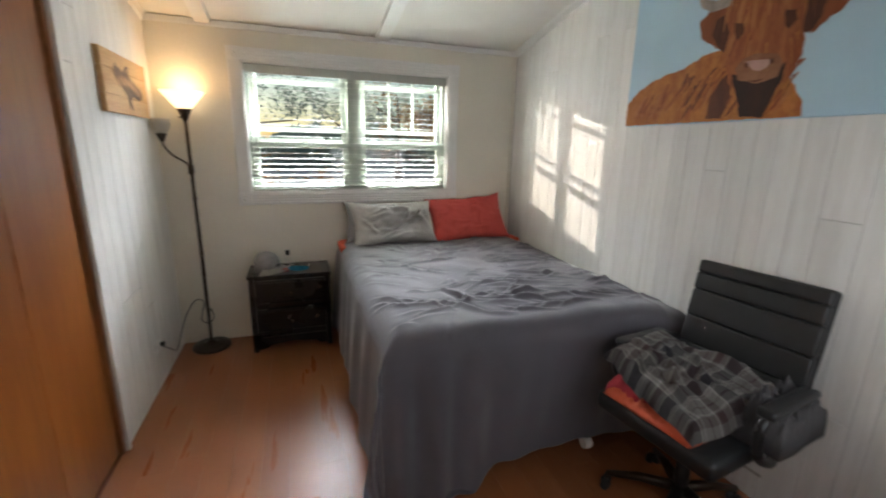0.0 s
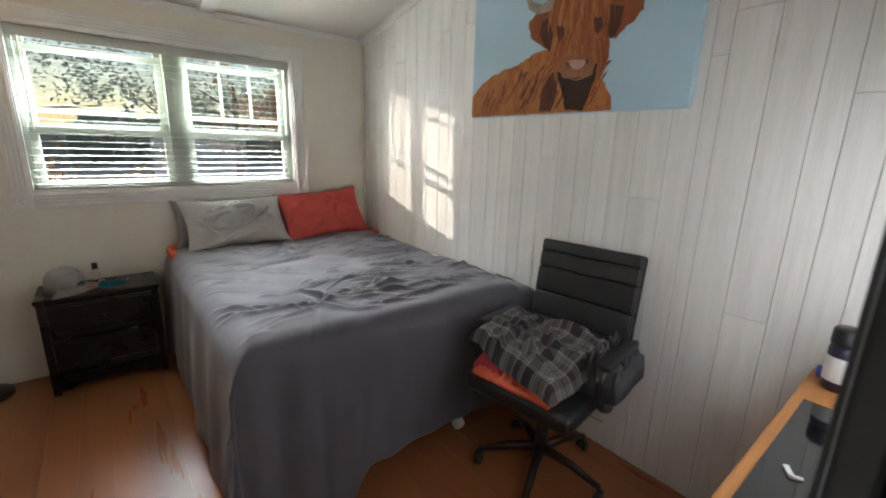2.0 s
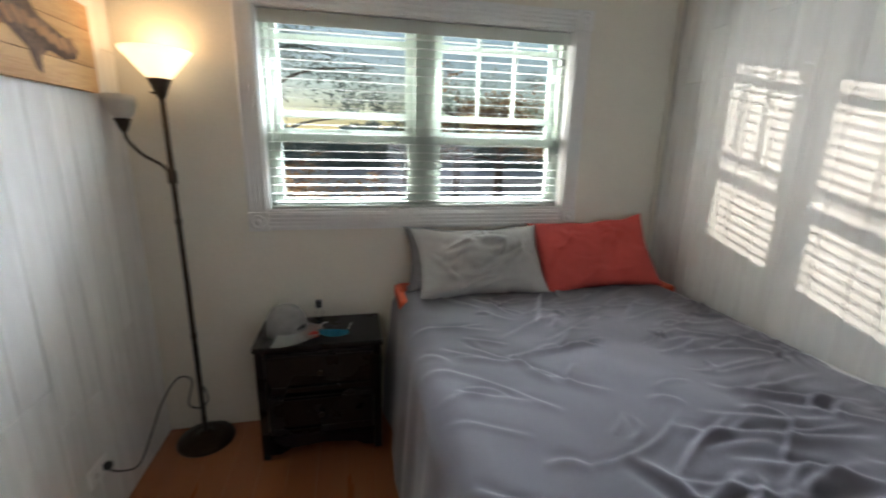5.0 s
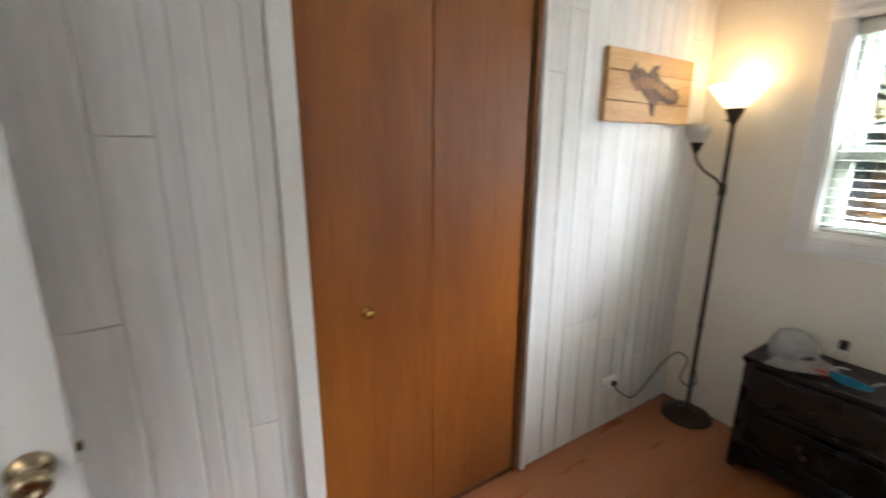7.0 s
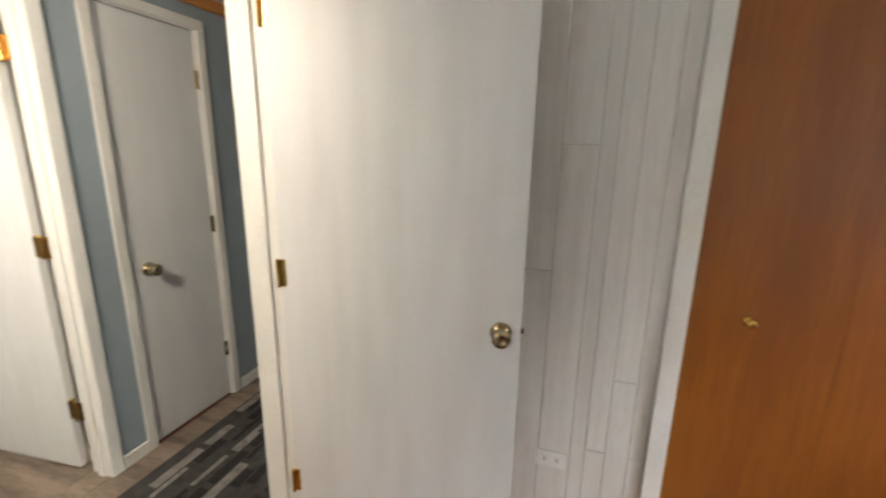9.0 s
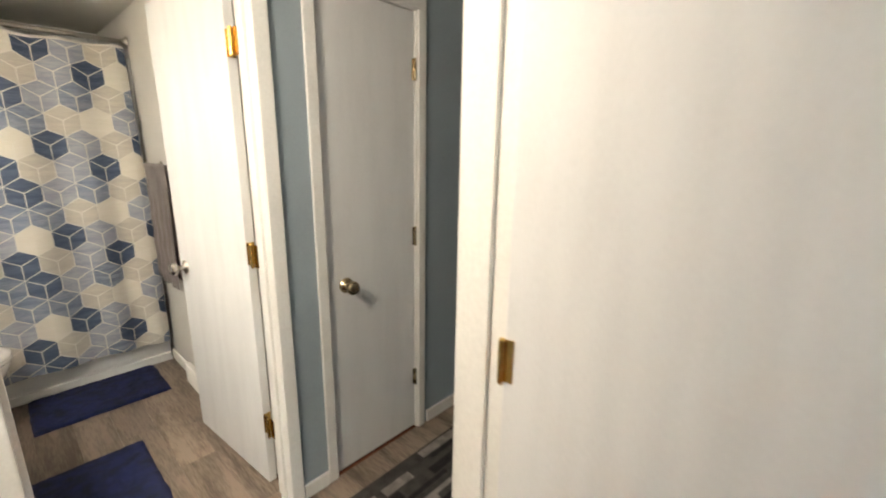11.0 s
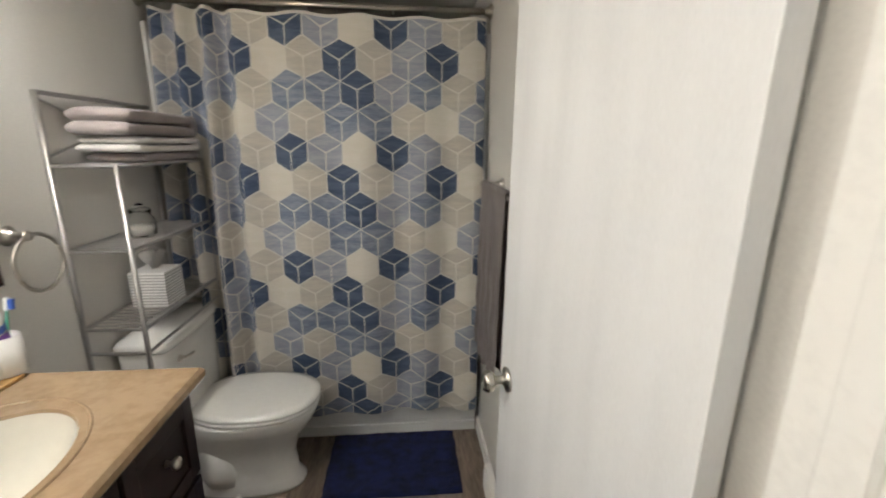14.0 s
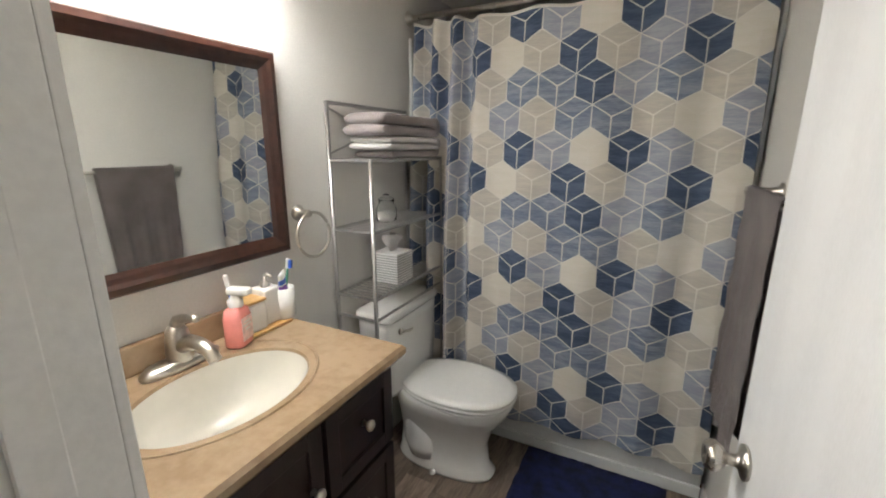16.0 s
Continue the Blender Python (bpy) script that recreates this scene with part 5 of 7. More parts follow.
blot("chin_shape", [(-0.008, 0.185), (0.0, 0.15), (0.03, 0.09), (0.055, 0.012), (0.15, 0.008), (0.175, 0.09), (0.195, 0.15), (0.198, 0.20), (0.10, 0.15)], "chin_dark", 4.2, 0.008, 6, (0, 0))
blot("muzzle_shape", [(0.004, 0.205), (0.03, 0.24), (0.082, 0.252), (0.165, 0.236), (0.188, 0.195), (0.178, 0.152), (0.10, 0.138), (0.025, 0.160)], "muzzle_tan", 5.0, 0.004, 7, (0, 0))
blot("nose_shape", [(0.042, 0.228), (0.09, 0.226), (0.146, 0.219), (0.132, 0.192), (0.105, 0.184), (0.075, 0.192)], "pink_paint", 5.6, 0.002, 8, (0, 0))
for s in (0.040, 0.138):
    blot("nostril_shape", [(s, 0.222), (s + 0.014, 0.220), (s + 0.017, 0.205), (s + 0.004, 0.202)], "rust_dark", 6, 0.001, 9, (0, 0))
blot("mouth_line", [(0.06, 0.153), (0.10, 0.150), (0.135, 0.153), (0.10, 0.143)], "rust_dark", 5.8, 0.001, 13, (0, 0))
blot("horn_shape", [(-0.06, 0.46), (-0.15, 0.455), (-0.205, 0.49), (-0.235, 0.56), (-0.24, 0.62), (-0.215, 0.57), (-0.18, 0.515), (-0.13, 0.495), (-0.06, 0.51)], "horn_paint", 4.0, 0.002, 11, (0, 0))
blot("horn_shape", [(0.24, 0.47), (0.34, 0.48), (0.40, 0.54), (0.42, 0.62), (0.38, 0.57), (0.31, 0.53), (0.23, 0.53)], "horn_paint", 4.0, 0.002, 12, (0, 0))

# office chair facing away from the plank wall
ch = thing("office_chair", pose(2.246, 1.057, 0, 0, 0, 8), "black padded office chair with a chrome star base", "office chair")
CH = [(2 * math.pi * k / 5 + 0.95) for k in range(5)]
part("seat", merged(solid((-0.275, 0.20, -0.24, 0.24, 0.425, 0.50), bevel=0.032, seg=4)), "leather", ch, smooth=True)
for z0, z1, dx in ((0.512, 0.630, 0.0), (0.628, 0.747, 0.021), (0.745, 0.864, 0.042), (0.862, 0.938, 0.063), (0.936, 0.992, 0.076)):
    bmp = solid((0.195 + dx, 0.245 + dx, -0.234, 0.234, z0, z1), bevel=0.013, seg=3)
    bmesh.ops.rotate(bmp, verts=bmp.verts, cent=(0.22 + dx, 0, z0), matrix=Matrix.Rotation(radians(10), 3, 'Y'))
    part("back_pad", bmp, "leather", ch, smooth=True)
bmp = solid((0.225, 0.268, -0.238, 0.238, 0.505, 0.992), bevel=0.020, seg=4)
bmesh.ops.rotate(bmp, verts=bmp.verts, cent=(0.25, 0, 0.5), matrix=Matrix.Rotation(radians(9.5), 3, 'Y'))
part("back_shell", bmp, "leather", ch, smooth=True)
part("back_bracket", tube(curve_points([(0.10, 0, 0.40), (0.24, 0, 0.40), (0.285, 0, 0.48), (0.30, 0, 0.62)], 6), 0.02, 8), "black_plastic", ch, smooth=True)
for s in (-1, 1):
    a = part("armrest", tube(curve_points([(0.10, s * 0.225, 0.44), (0.02, s * 0.262, 0.43), (-0.10, s * 0.272, 0.50), (-0.13, s * 0.272, 0.60), (-0.06, s * 0.272, 0.655), (0.10, s * 0.272, 0.65), (0.24, s * 0.262, 0.63)], 7), 0.017, 8), "black_plastic", ch, smooth=True)
    part("arm_pad", solid((-0.12, 0.16, s * 0.272 - 0.028, s * 0.272 + 0.028, 0.645, 0.675), bevel=0.012, seg=3), "leather", a, smooth=True)
part("gas_lift", lathe([(0, 0.09), (0.028, 0.09), (0.028, 0.25), (0.016, 0.255), (0.016, 0.39), (0.05, 0.395), (0.05, 0.416), (0, 0.416)], 18), "black_plastic", ch, smooth=True)
part("tilt_plate", solid((-0.10, 0.10, -0.07, 0.07, 0.385, 0.414), bevel=0.006), "black_plastic", ch)
part("tilt_lever", tube([(-0.02, -0.06, 0.395), (-0.02, -0.26, 0.385)], 0.005, 8), "nickel", ch)
for a in CH:
    c, s = math.cos(a), math.sin(a)
    leg = part("base_leg", tube([(0.02 * c, 0.02 * s, 0.115), (0.15 * c, 0.15 * s, 0.105), (0.275 * c, 0.275 * s, 0.072)], [0.024, 0.019, 0.013], 10), "bronze", ch, smooth=True)
    part("caster", merged(lathe([(0, -0.012), (0.022, -0.011), (0.025, -0.006), (0.025, 0.006), (0.022, 0.011), (0, 0.012)], 16, (0.275 * c - 0.016 * s, 0.275 * s + 0.016 * c, 0.026), 'y'), lathe([(0, -0.012), (0.022, -0.011), (0.025, -0.006), (0.025, 0.006), (0.022, 0.011), (0, 0.012)], 16, (0.275 * c + 0.016 * s, 0.275 * s - 0.016 * c, 0.026), 'y'), tube([(0.275 * c, 0.275 * s, 0.03), (0.275 * c, 0.275 * s, 0.075)], 0.007, 8)), "black_plastic", leg)


def folded_cloth(cx, cy, z, w, d, h, seed, turn=0.0, nx=56, ny=50, lump=0.02):
    """A soft heap of cloth on a flat base, with its stripe index kept by face."""
    bm = bmesh.new()
    rows = []
    ct, st = math.cos(turn), math.sin(turn)
    for j in range(ny + 1):
        row = []
        for i in range(nx + 1):
            u, v = 2 * i / nx - 1, 2 * j / ny - 1
            r = max(abs(u), abs(v))
            edge = max(0.0, 1 - r ** 5) ** 0.5
            p = Vector((u * 1.7 + seed, v * 1.7, seed))
            ridge = max(0.0, 1 - 2.6 * abs(noise.noise(Vector((p.x * 1.1 + p.y * 0.7, p.y * 2.6, seed)))))
            zz = h * edge * (0.78 + 0.35 * noise.noise(p * 0.9)) + lump * edge * (ridge + 0.6 * noise.noise(p * 3.1))
            bend = 1 + 0.10 * noise.noise(Vector((math.atan2(v, u) * 1.3, seed, 2)))
            x, y = u * w / 2 * bend, v * d / 2 * bend
            row.append(bm.verts.new((cx + ct * x - st * y, cy + st * x + ct * y, z + max(0.001, zz))))
        rows.append(row)
    for j in range(ny):
        for i in range(nx):
            bm.faces.new((rows[j][i], rows[j][i + 1], rows[j + 1][i + 1], rows[j + 1][i]))
    bottom = [rows[0][i] for i in range(nx + 1)] + [rows[j][nx] for j in range(1, ny + 1)] + [rows[ny][i] for i in range(nx - 1, -1, -1)] + [rows[j][0] for j in range(ny - 1, 0, -1)]
    bm.faces.new(bottom[::-1])
    return bm, nx, ny


one("orange_shirt", folded_cloth(2.145, 1.07, 0.50, 0.34, 0.36, 0.036, 2.0, 0.12)[0], "orange_cloth", "folded orange shirt under the flannel on the chair", "shirt", smooth=True)
one("red_shirt", folded_cloth(2.16, 1.16, 0.50, 0.33, 0.24, 0.085, 5.0, 0.2)[0], "red_cloth", "folded crimson shirt under the flannel on the chair", "shirt", smooth=True)


def draped_flannel():
    """A shirt folded into a soft slab, high over one armrest and sloping to the seat's front corner."""
    bm = bmesh.new()
    uvl = bm.loops.layers.uv.new("weave")
    n, m = 96, 96
    a, b, c, d = Vector((1.985, 1.29, 0.615)), Vector((2.27, 1.300, 0.65)), Vector((2.425, 0.855, 0.585)), Vector((1.985, 0.845, 0.525))
    rng = random.Random(9)
    lines = [(rng.uniform(2.0, 2.4), rng.uniform(0.88, 1.28), rng.gauss(1.75, 0.35), rng.uniform(0.06, 0.2), rng.uniform(0.010, 0.018), rng.uniform(0.006, 0.014), rng.gauss(0, 0.02)) for _ in range(24)]
    pts = []
    for j in range(m + 1):
        for i in range(n + 1):
            u, v = i / n, j / m
            p = a.lerp(b, u).lerp(d.lerp(c, u), v)
            e = min(u, 1 - u, v, 1 - v)
            edge = min(1.0, e / 0.10)
            out = 0.03 * noise.noise(Vector((math.atan2(v - 0.5, u - 0.5) * 1.4, 3.0, 0))) * (1 - edge)
            body = 0.050 * (1 - (1 - edge) ** 2.2) + 0.030 * math.sin(math.pi * u) * math.sin(math.pi * v)
            step = 0.014 * (1 if v < 0.34 + 0.05 * math.sin(5 * u) else 0) + 0.012 * (1 if u > 0.6 + 0.06 * math.sin(4 * v) else 0)
            p = p + Vector((out, out, body + step * edge + 0.016 * edge * noise.noise(Vector((u * 4, v * 4, 2)))))
            pts.append(p)
    arr = np.array([tuple(p) for p in pts])
    arr[:, 2] += crease_field(arr[:, 0], arr[:, 1], lines)
    arr[:, 2] = np.maximum(arr[:, 2], 0.512)
    vs = [bm.verts.new(p) for p in arr]
    for j in range(m):
        for i in range(n):
            k = j * (n + 1) + i
            f = bm.faces.new((vs[k], vs[k + 1], vs[k + n + 2], vs[k + n + 1]))
            for loop, (di, dj) in zip(f.loops, ((0, 0), (1, 0), (1, 1), (0, 1))):
                loop[uvl].uv = ((i + di) / n, (j + dj) / m)
    bmesh.ops.solidify(bm, geom=list(bm.faces), thickness=0.012)
    bmesh.ops.recalc_face_normals(bm, faces=bm.faces)
    return bm


one("flannel_shirt", draped_flannel(), "plaid", "grey plaid flannel shirt folded on the chair seat", "shirt", smooth=True)
one("dark_jacket", folded_cloth(2.36, 0.84, 0.50, 0.30, 0.17, 0.14, 21.0, 0.14, 70, 60, 0.05)[0], "plaid_a", "charcoal jacket sleeve bunched by the armrest", "jacket", smooth=True)

# desk with black glass top, and the television on it
dk = thing("desk", pose(1.95, 0.145, 0), "orange oak desk with a black glass inset top", "desk")
part("desktop", solid((-0.62, 0.645, -0.142, 0.14, 0.715, 0.748), bevel=0.006), "desk_wood", dk)
part("glass_inset", solid((-0.60, 0.37, -0.135, 0.112, 0.7475, 0.752), bevel=0.001), "black_glass", dk, "black glass inset")
for lx in (-0.60, 0.60):
    part("side_panel", solid((lx - 0.015, lx + 0.015, -0.135, 0.125, 0, 0.714), bevel=0.003), "desk_wood", dk)
part("back_panel", solid((-0.585, 0.585, -0.13, -0.115, 0.25, 0.714)), "desk_wood", dk)
tv = thing("television", pose(1.95, 0.075, 0.752), "large black flat television on the desk, its unseen screen glowing", "television")
part("bezel", solid((-0.59, 0.59, 0.005, 0.042, 0.07, 0.83), bevel=0.006), "tv_bezel", tv)
# screen is never in view; its added glow serves as fill light
part("screen", solid((-0.575, 0.575, 0.0415, 0.0425, 0.085, 0.815)), "tv_picture", tv, "unseen screen glowing as fill light")
part("bezel_lip", solid((-0.59, -0.575, 0.0425, 0.048, 0.07, 0.83), (0.575, 0.59, 0.0425, 0.048, 0.07, 0.83), (-0.575, 0.575, 0.0425, 0.048, 0.07, 0.085), (-0.575, 0.575, 0.0425, 0.048, 0.815, 0.83)), "tv_bezel", tv)
part("back_shell", solid((-0.57, 0.57, -0.055, 0.004, 0.12, 0.78), bevel=0.02, seg=3), "black_plastic", tv)
part("side_button", lathe([(0, 0), (0.008, 0), (0.008, 0.006), (0, 0.008)], 12, (-0.57, -0.02, 0.45), '-x'), "nickel", tv)
for s in (-0.4, 0.4):
    part("stand_foot", solid((s - 0.02, s + 0.02, -0.06, 0.12, 0, 0.012), (s - 0.012, s + 0.012, -0.01, 0.03, 0.012, 0.075), bevel=0.003), "tv_bezel", tv)
wb = thing("supplement_bottle", pose(2.475, 0.215, 0.748), "dark navy bottle with a white label on the desk", "bottle")
part("bottle", lathe([(0, 0), (0.034, 0), (0.037, 0.006), (0.037, 0.125), (0.033, 0.14), (0, 0.14)], 26), "bottle_navy", wb, smooth=True)
part("label", lathe([(0.0375, 0.03), (0.0375, 0.105)], 26), "paper", wb, "white label", smooth=True)
part("cap", lathe([(0, 0.141), (0.036, 0.141), (0.037, 0.146), (0.036, 0.185), (0.032, 0.19), (0, 0.19)], 26), "black_plastic", wb, smooth=True)
bc = thing("blue_bottle_cap", pose(2.53, 0.258, 0.748), "small blue plastic cap beside the bottle", "cap")
part("cap", lathe([(0, 0), (0.014, 0), (0.015, 0.02), (0.013, 0.034), (0, 0.036)], 16), "blue_plastic", bc, smooth=True)
tg = thing("white_tag", pose(1.93, 0.205, 0.7525, 0, 0, 30), "small white tag lying on the black glass", "tag")
part("tag", solid((-0.02, 0.02, -0.006, 0.006, 0, 0.006), (-0.02, -0.012, -0.02, 0.006, 0, 0.006), bevel=0.002), "paper", tg)


# ---- hall ----
run = tagged(new("hall_runner"), "charcoal runner rug with staggered grey and black blocks", "rug")
run.location = (0, 0, 0)
RY0, RY1, RX0, RX1 = -0.885, -0.265, -1.0, 2.3
part("backing", solid((RX0, RX1, RY0, RY1, 0.001, 0.009), bevel=0.003), "runner", run)
rng = random.Random(4)
for col in range(11):
    y0 = RY0 + 0.012 + col * 0.0548
    x = RX0 + 0.02 - rng.random() * 0.2
    boxes = {"runner_light": [], "runner_black": []}
    while x < RX1 - 0.2:
        ln = rng.uniform(0.10, 0.26)
        kind = rng.choice(("runner_light", "runner_black", None, None))
        if kind and x > RX0 + 0.01:
            boxes[kind].append((x, x + ln, y0, y0 + rng.choice((0.022, 0.045)), 0.0085, 0.0105))
        x += ln + rng.uniform(0.0, 0.05)
    for kind, bs in boxes.items():
        for b in bs:
            part("woven_block", solid(b), kind, run)

# added dome fixture in the hall, behind the walker and never in view
hl = thing("hall_fill_fixture", pose(1.55, -0.36, HZ), "unseen round frosted flush light added to brighten the hall", "ceiling light")
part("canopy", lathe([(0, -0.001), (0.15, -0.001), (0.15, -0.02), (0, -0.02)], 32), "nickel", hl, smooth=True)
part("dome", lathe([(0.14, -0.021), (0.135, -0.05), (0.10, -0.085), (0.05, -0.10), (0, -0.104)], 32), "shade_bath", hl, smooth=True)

# ---- bathroom ----
tubo = thing("bathtub", pose(1.085, -3.2, 0), "white alcove bathtub behind the curtain", "bathtub")
part("apron", solid((-0.70, 0.70, 0.385, 0.415, 0.0, 0.385), bevel=0.006), "tub", tubo)
part("apron_panel", solid((-0.55, 0.50, 0.4145, 0.424, 0.075, 0.33), bevel=0.008, seg=3), "tub", tubo, "raised apron panel")
part("kick_strip", solid((-0.70, 0.70, 0.4145, 0.428, 0.0, 0.055), bevel=0.004), "tub", tubo)
part("rim", solid((-0.70, 0.70, 0.30, 0.425, 0.3855, 0.42), (-0.70, 0.70, -0.41, -0.33, 0.3855, 0.42), (-0.70, -0.60, -0.33, 0.30, 0.3855, 0.42), (0.60, 0.70, -0.33, 0.30, 0.3855, 0.42), bevel=0.012, seg=3), "tub", tubo, smooth=True)
part("basin", solid((-0.60, 0.60, -0.33, 0.30, 0.05, 0.09)), "tub", tubo)

rod = thing("curtain_rod", pose(1.085, -2.80, 2.033), "brushed nickel shower curtain rod with rings", "curtain rod")
part("rod", tube([(-0.712, 0, 0), (0.712, 0, 0)], 0.0125, 12), "nickel", rod, smooth=True)
for s in (-1, 1):
    part("end_flange", lathe([(0, 0), (0.03, 0), (0.032, 0.006), (0.02, 0.014), (0.015, 0.03), (0, 0.03)], 20, (s * 0.7155, 0, 0), '-x' if s > 0 else 'x'), "nickel", rod, smooth=True)
for k in range(12):
    x = -0.66 + k * 0.118
    part("ring", tube([(x + 0.001 * i, 0.017 * math.cos(2 * math.pi * i / 12), -0.008 + 0.022 * math.sin(2 * math.pi * i / 12)) for i in range(12)], 0.0016, 5, True), "silver", rod)

# shower curtain: folded cloth with a printed pattern of cubes
CU0, CU1, CZ0, CZ1 = 0.395, 1.755, 0.165, 2.000
CLEN = 1.74


def cloth_point(s, z, lift=0.0):
    """A point of the hung curtain for length s along the cloth and height z."""
    drop = (CZ1 - z) / (CZ1 - CZ0)
    x = CU0 + 0.985 * s if s < 1.05 else CU0 + 1.034 + (CU1 - CU0 - 1.034) * (s - 1.05) / (CLEN - 1.05)
    tight = 1.0 if s < 1.0 else 1.0 + 2.0 * min(1.0, (s - 1.0) / 0.25)
    fold = (0.014 + 0.007 * drop) * math.sin(s * 26 + 0.9 * math.sin(s * 5.0)) + 0.010 * math.sin(s * 9.3 + 1.2 + 0.5 * drop)
    fold = fold * tight + 0.004 * noise.noise(Vector((s * 7, z * 4, 1)))
    y = -2.786 + fold * (0.6 + 0.4 * min(1, 3 * drop)) + 0.062 * min(1.0, 2.0 * drop) + lift
    return Vector((x, y, z + 0.004 * math.sin(s * 26)))


sc = thing("shower_curtain", pose(0, 0, 0), "shower curtain printed with blue and beige cubes", "shower curtain")
bm = bmesh.new()
ns_, nz_ = 170, 46
g = [[bm.verts.new(cloth_point(CLEN * i / ns_, CZ0 + (CZ1 - CZ0) * j / nz_)) for i in range(ns_ + 1)] for j in range(nz_ + 1)]
for j in range(nz_):
    for i in range(ns_):
        bm.faces.new((g[j][i], g[j][i + 1], g[j + 1][i + 1], g[j + 1][i]))
part("cloth", bm, "cur_base", sc, smooth=True)
SIDE = 0.0845
HW = SIDE * math.sqrt(3)
palette = ["cur_navy", "cur_blue", "cur_pale", "cur_taupe", "cur_cream"]
prints = {p: bmesh.new() for p in palette}
rng = random.Random(11)


def rhomb(bm, corners, inset):
    c = sum(corners, Vector((0, 0))) / 4
    q = []
    for p in corners:
        d = p - c
        q.append(c + d * (1 - inset / max(1e-6, d.length)))
    n = 4
    vs = {}
    for a in range(n + 1):
        for b in range(n + 1):
            p = q[0].lerp(q[1], a / n).lerp(q[3].lerp(q[2], a / n), b / n)
            if not (0.0 <= p.x <= CLEN and CZ0 + 0.003 <= p.y <= CZ1 - 0.012):
                p = Vector((min(max(p.x, 0.0), CLEN), min(max(p.y, CZ0 + 0.003), CZ1 - 0.012)))
            vs[a, b] = bm.verts.new(cloth_point(p.x, p.y, 0.0012))
    for a in range(n):
        for b in range(n):
            try:
                bm.faces.new((vs[a, b], vs[a + 1, b], vs[a + 1, b + 1], vs[a, b + 1]))
            except ValueError:
                pass


rows_ = int((CZ1 - CZ0) / (1.5 * SIDE)) + 7
pattern = ("npcnpt", "tbbtcp", "bbnpbt", "tntpnc")
lookup = {"n": 0, "b": 1, "p": 2, "t": 3, "c": 4}
for r_ in range(rows_):
    for c_ in range(-2, int(CLEN / HW) + 2):
        cx = 0.117 + c_ * HW + (HW / 2 if r_ % 2 else 0)
        cz = 1.444 - 12 * 1.5 * SIDE + r_ * 1.5 * SIDE
        if cz < CZ0 - SIDE or cz > CZ1 + SIDE:
            continue
        name = palette[lookup[pattern[r_ % 4][math.floor(2 - (cx - 0.556) / HW + 0.01) % 6]]]
        C = Vector((cx, cz))
        ring = [C + SIDE * Vector((math.sin(radians(60 * k)), math.cos(radians(60 * k)))) for k in range(6)]
        gap = 0.0034 if name != "cur_cream" else 0.0012
        rhomb(prints[name], [C, ring[5], ring[0], ring[1]], gap)
        rhomb(prints[name], [C, ring[1], ring[2], ring[3]], gap)
        rhomb(prints[name], [C, ring[3], ring[4], ring[5]], gap)
for p in palette:
    bmesh.ops.dissolve_degenerate(prints[p], dist=0.0003, edges=prints[p].edges)
    tagged(part("cube_print", prints[p], p, sc, smooth=True), kind="stuff")

# vanity
va = thing("vanity_cabinet", pose(1.80, -1.515, 0), "dark espresso vanity cabinet with drawers and a door", "vanity cabinet")
part("side_panel", solid((-0.475, -0.004, -0.355, -0.337, 0.09, 0.872), bevel=0.002), "espresso", va)
part("side_panel", solid((-0.475, -0.004, 0.352, 0.37, 0.09, 0.872), bevel=0.002), "espresso", va)
part("front_frame", solid((-0.475, -0.455, -0.336, 0.351, 0.09, 0.12), (-0.475, -0.455, -0.336, 0.351, 0.85, 0.872), (-0.475, -0.455, -0.08, -0.055, 0.12, 0.85), (-0.475, -0.455, -0.336, -0.081, 0.605, 0.62), (-0.475, -0.455, -0.336, -0.081, 0.355, 0.37)), "espresso", va)
part("bottom_panel", solid((-0.454, -0.004, -0.336, 0.351, 0.09, 0.108)), "espresso", va)
part("toe_kick", solid((-0.42, -0.01, -0.35, 0.365, 0.0, 0.089)), "espresso", va)


def shaker(parent, y0, y1, z0, z1, name):
    x = -0.475
    d = part(name, solid((x - 0.012, x, y0, y1, z0, z1), bevel=0.002), "espresso", parent)
    f = 0.042
    for b in ((y0, y0 + f, z0, z1), (y1 - f, y1, z0, z1), (y0 + f, y1 - f, z0, z0 + f), (y0 + f, y1 - f, z1 - f, z1)):
        part("rail", solid((x - 0.019, x - 0.0115, b[0], b[1], b[2], b[3]), bevel=0.002), "espresso", d)
    return d


def knob(parent, y, z):
    part("knob", lathe([(0, 0), (0.009, 0), (0.006, 0.006), (0.006, 0.012), (0.014, 0.018), (0.016, 0.024), (0.012, 0.030), (0, 0.032)], 18, (-0.494, y, z), '-x'), "nickel", parent, "round satin nickel knob", smooth=True)


for z0, z1 in ((0.62, 0.85), (0.37, 0.605), (0.12, 0.355)):
    d = shaker(va, -0.345, -0.075, z0, z1, "drawer")
    knob(d, -0.21, 0.5 * (z0 + z1) + 0.02)
d = shaker(va, -0.06, 0.36, 0.12, 0.85, "door")
knob(d, -0.02, 0.70)

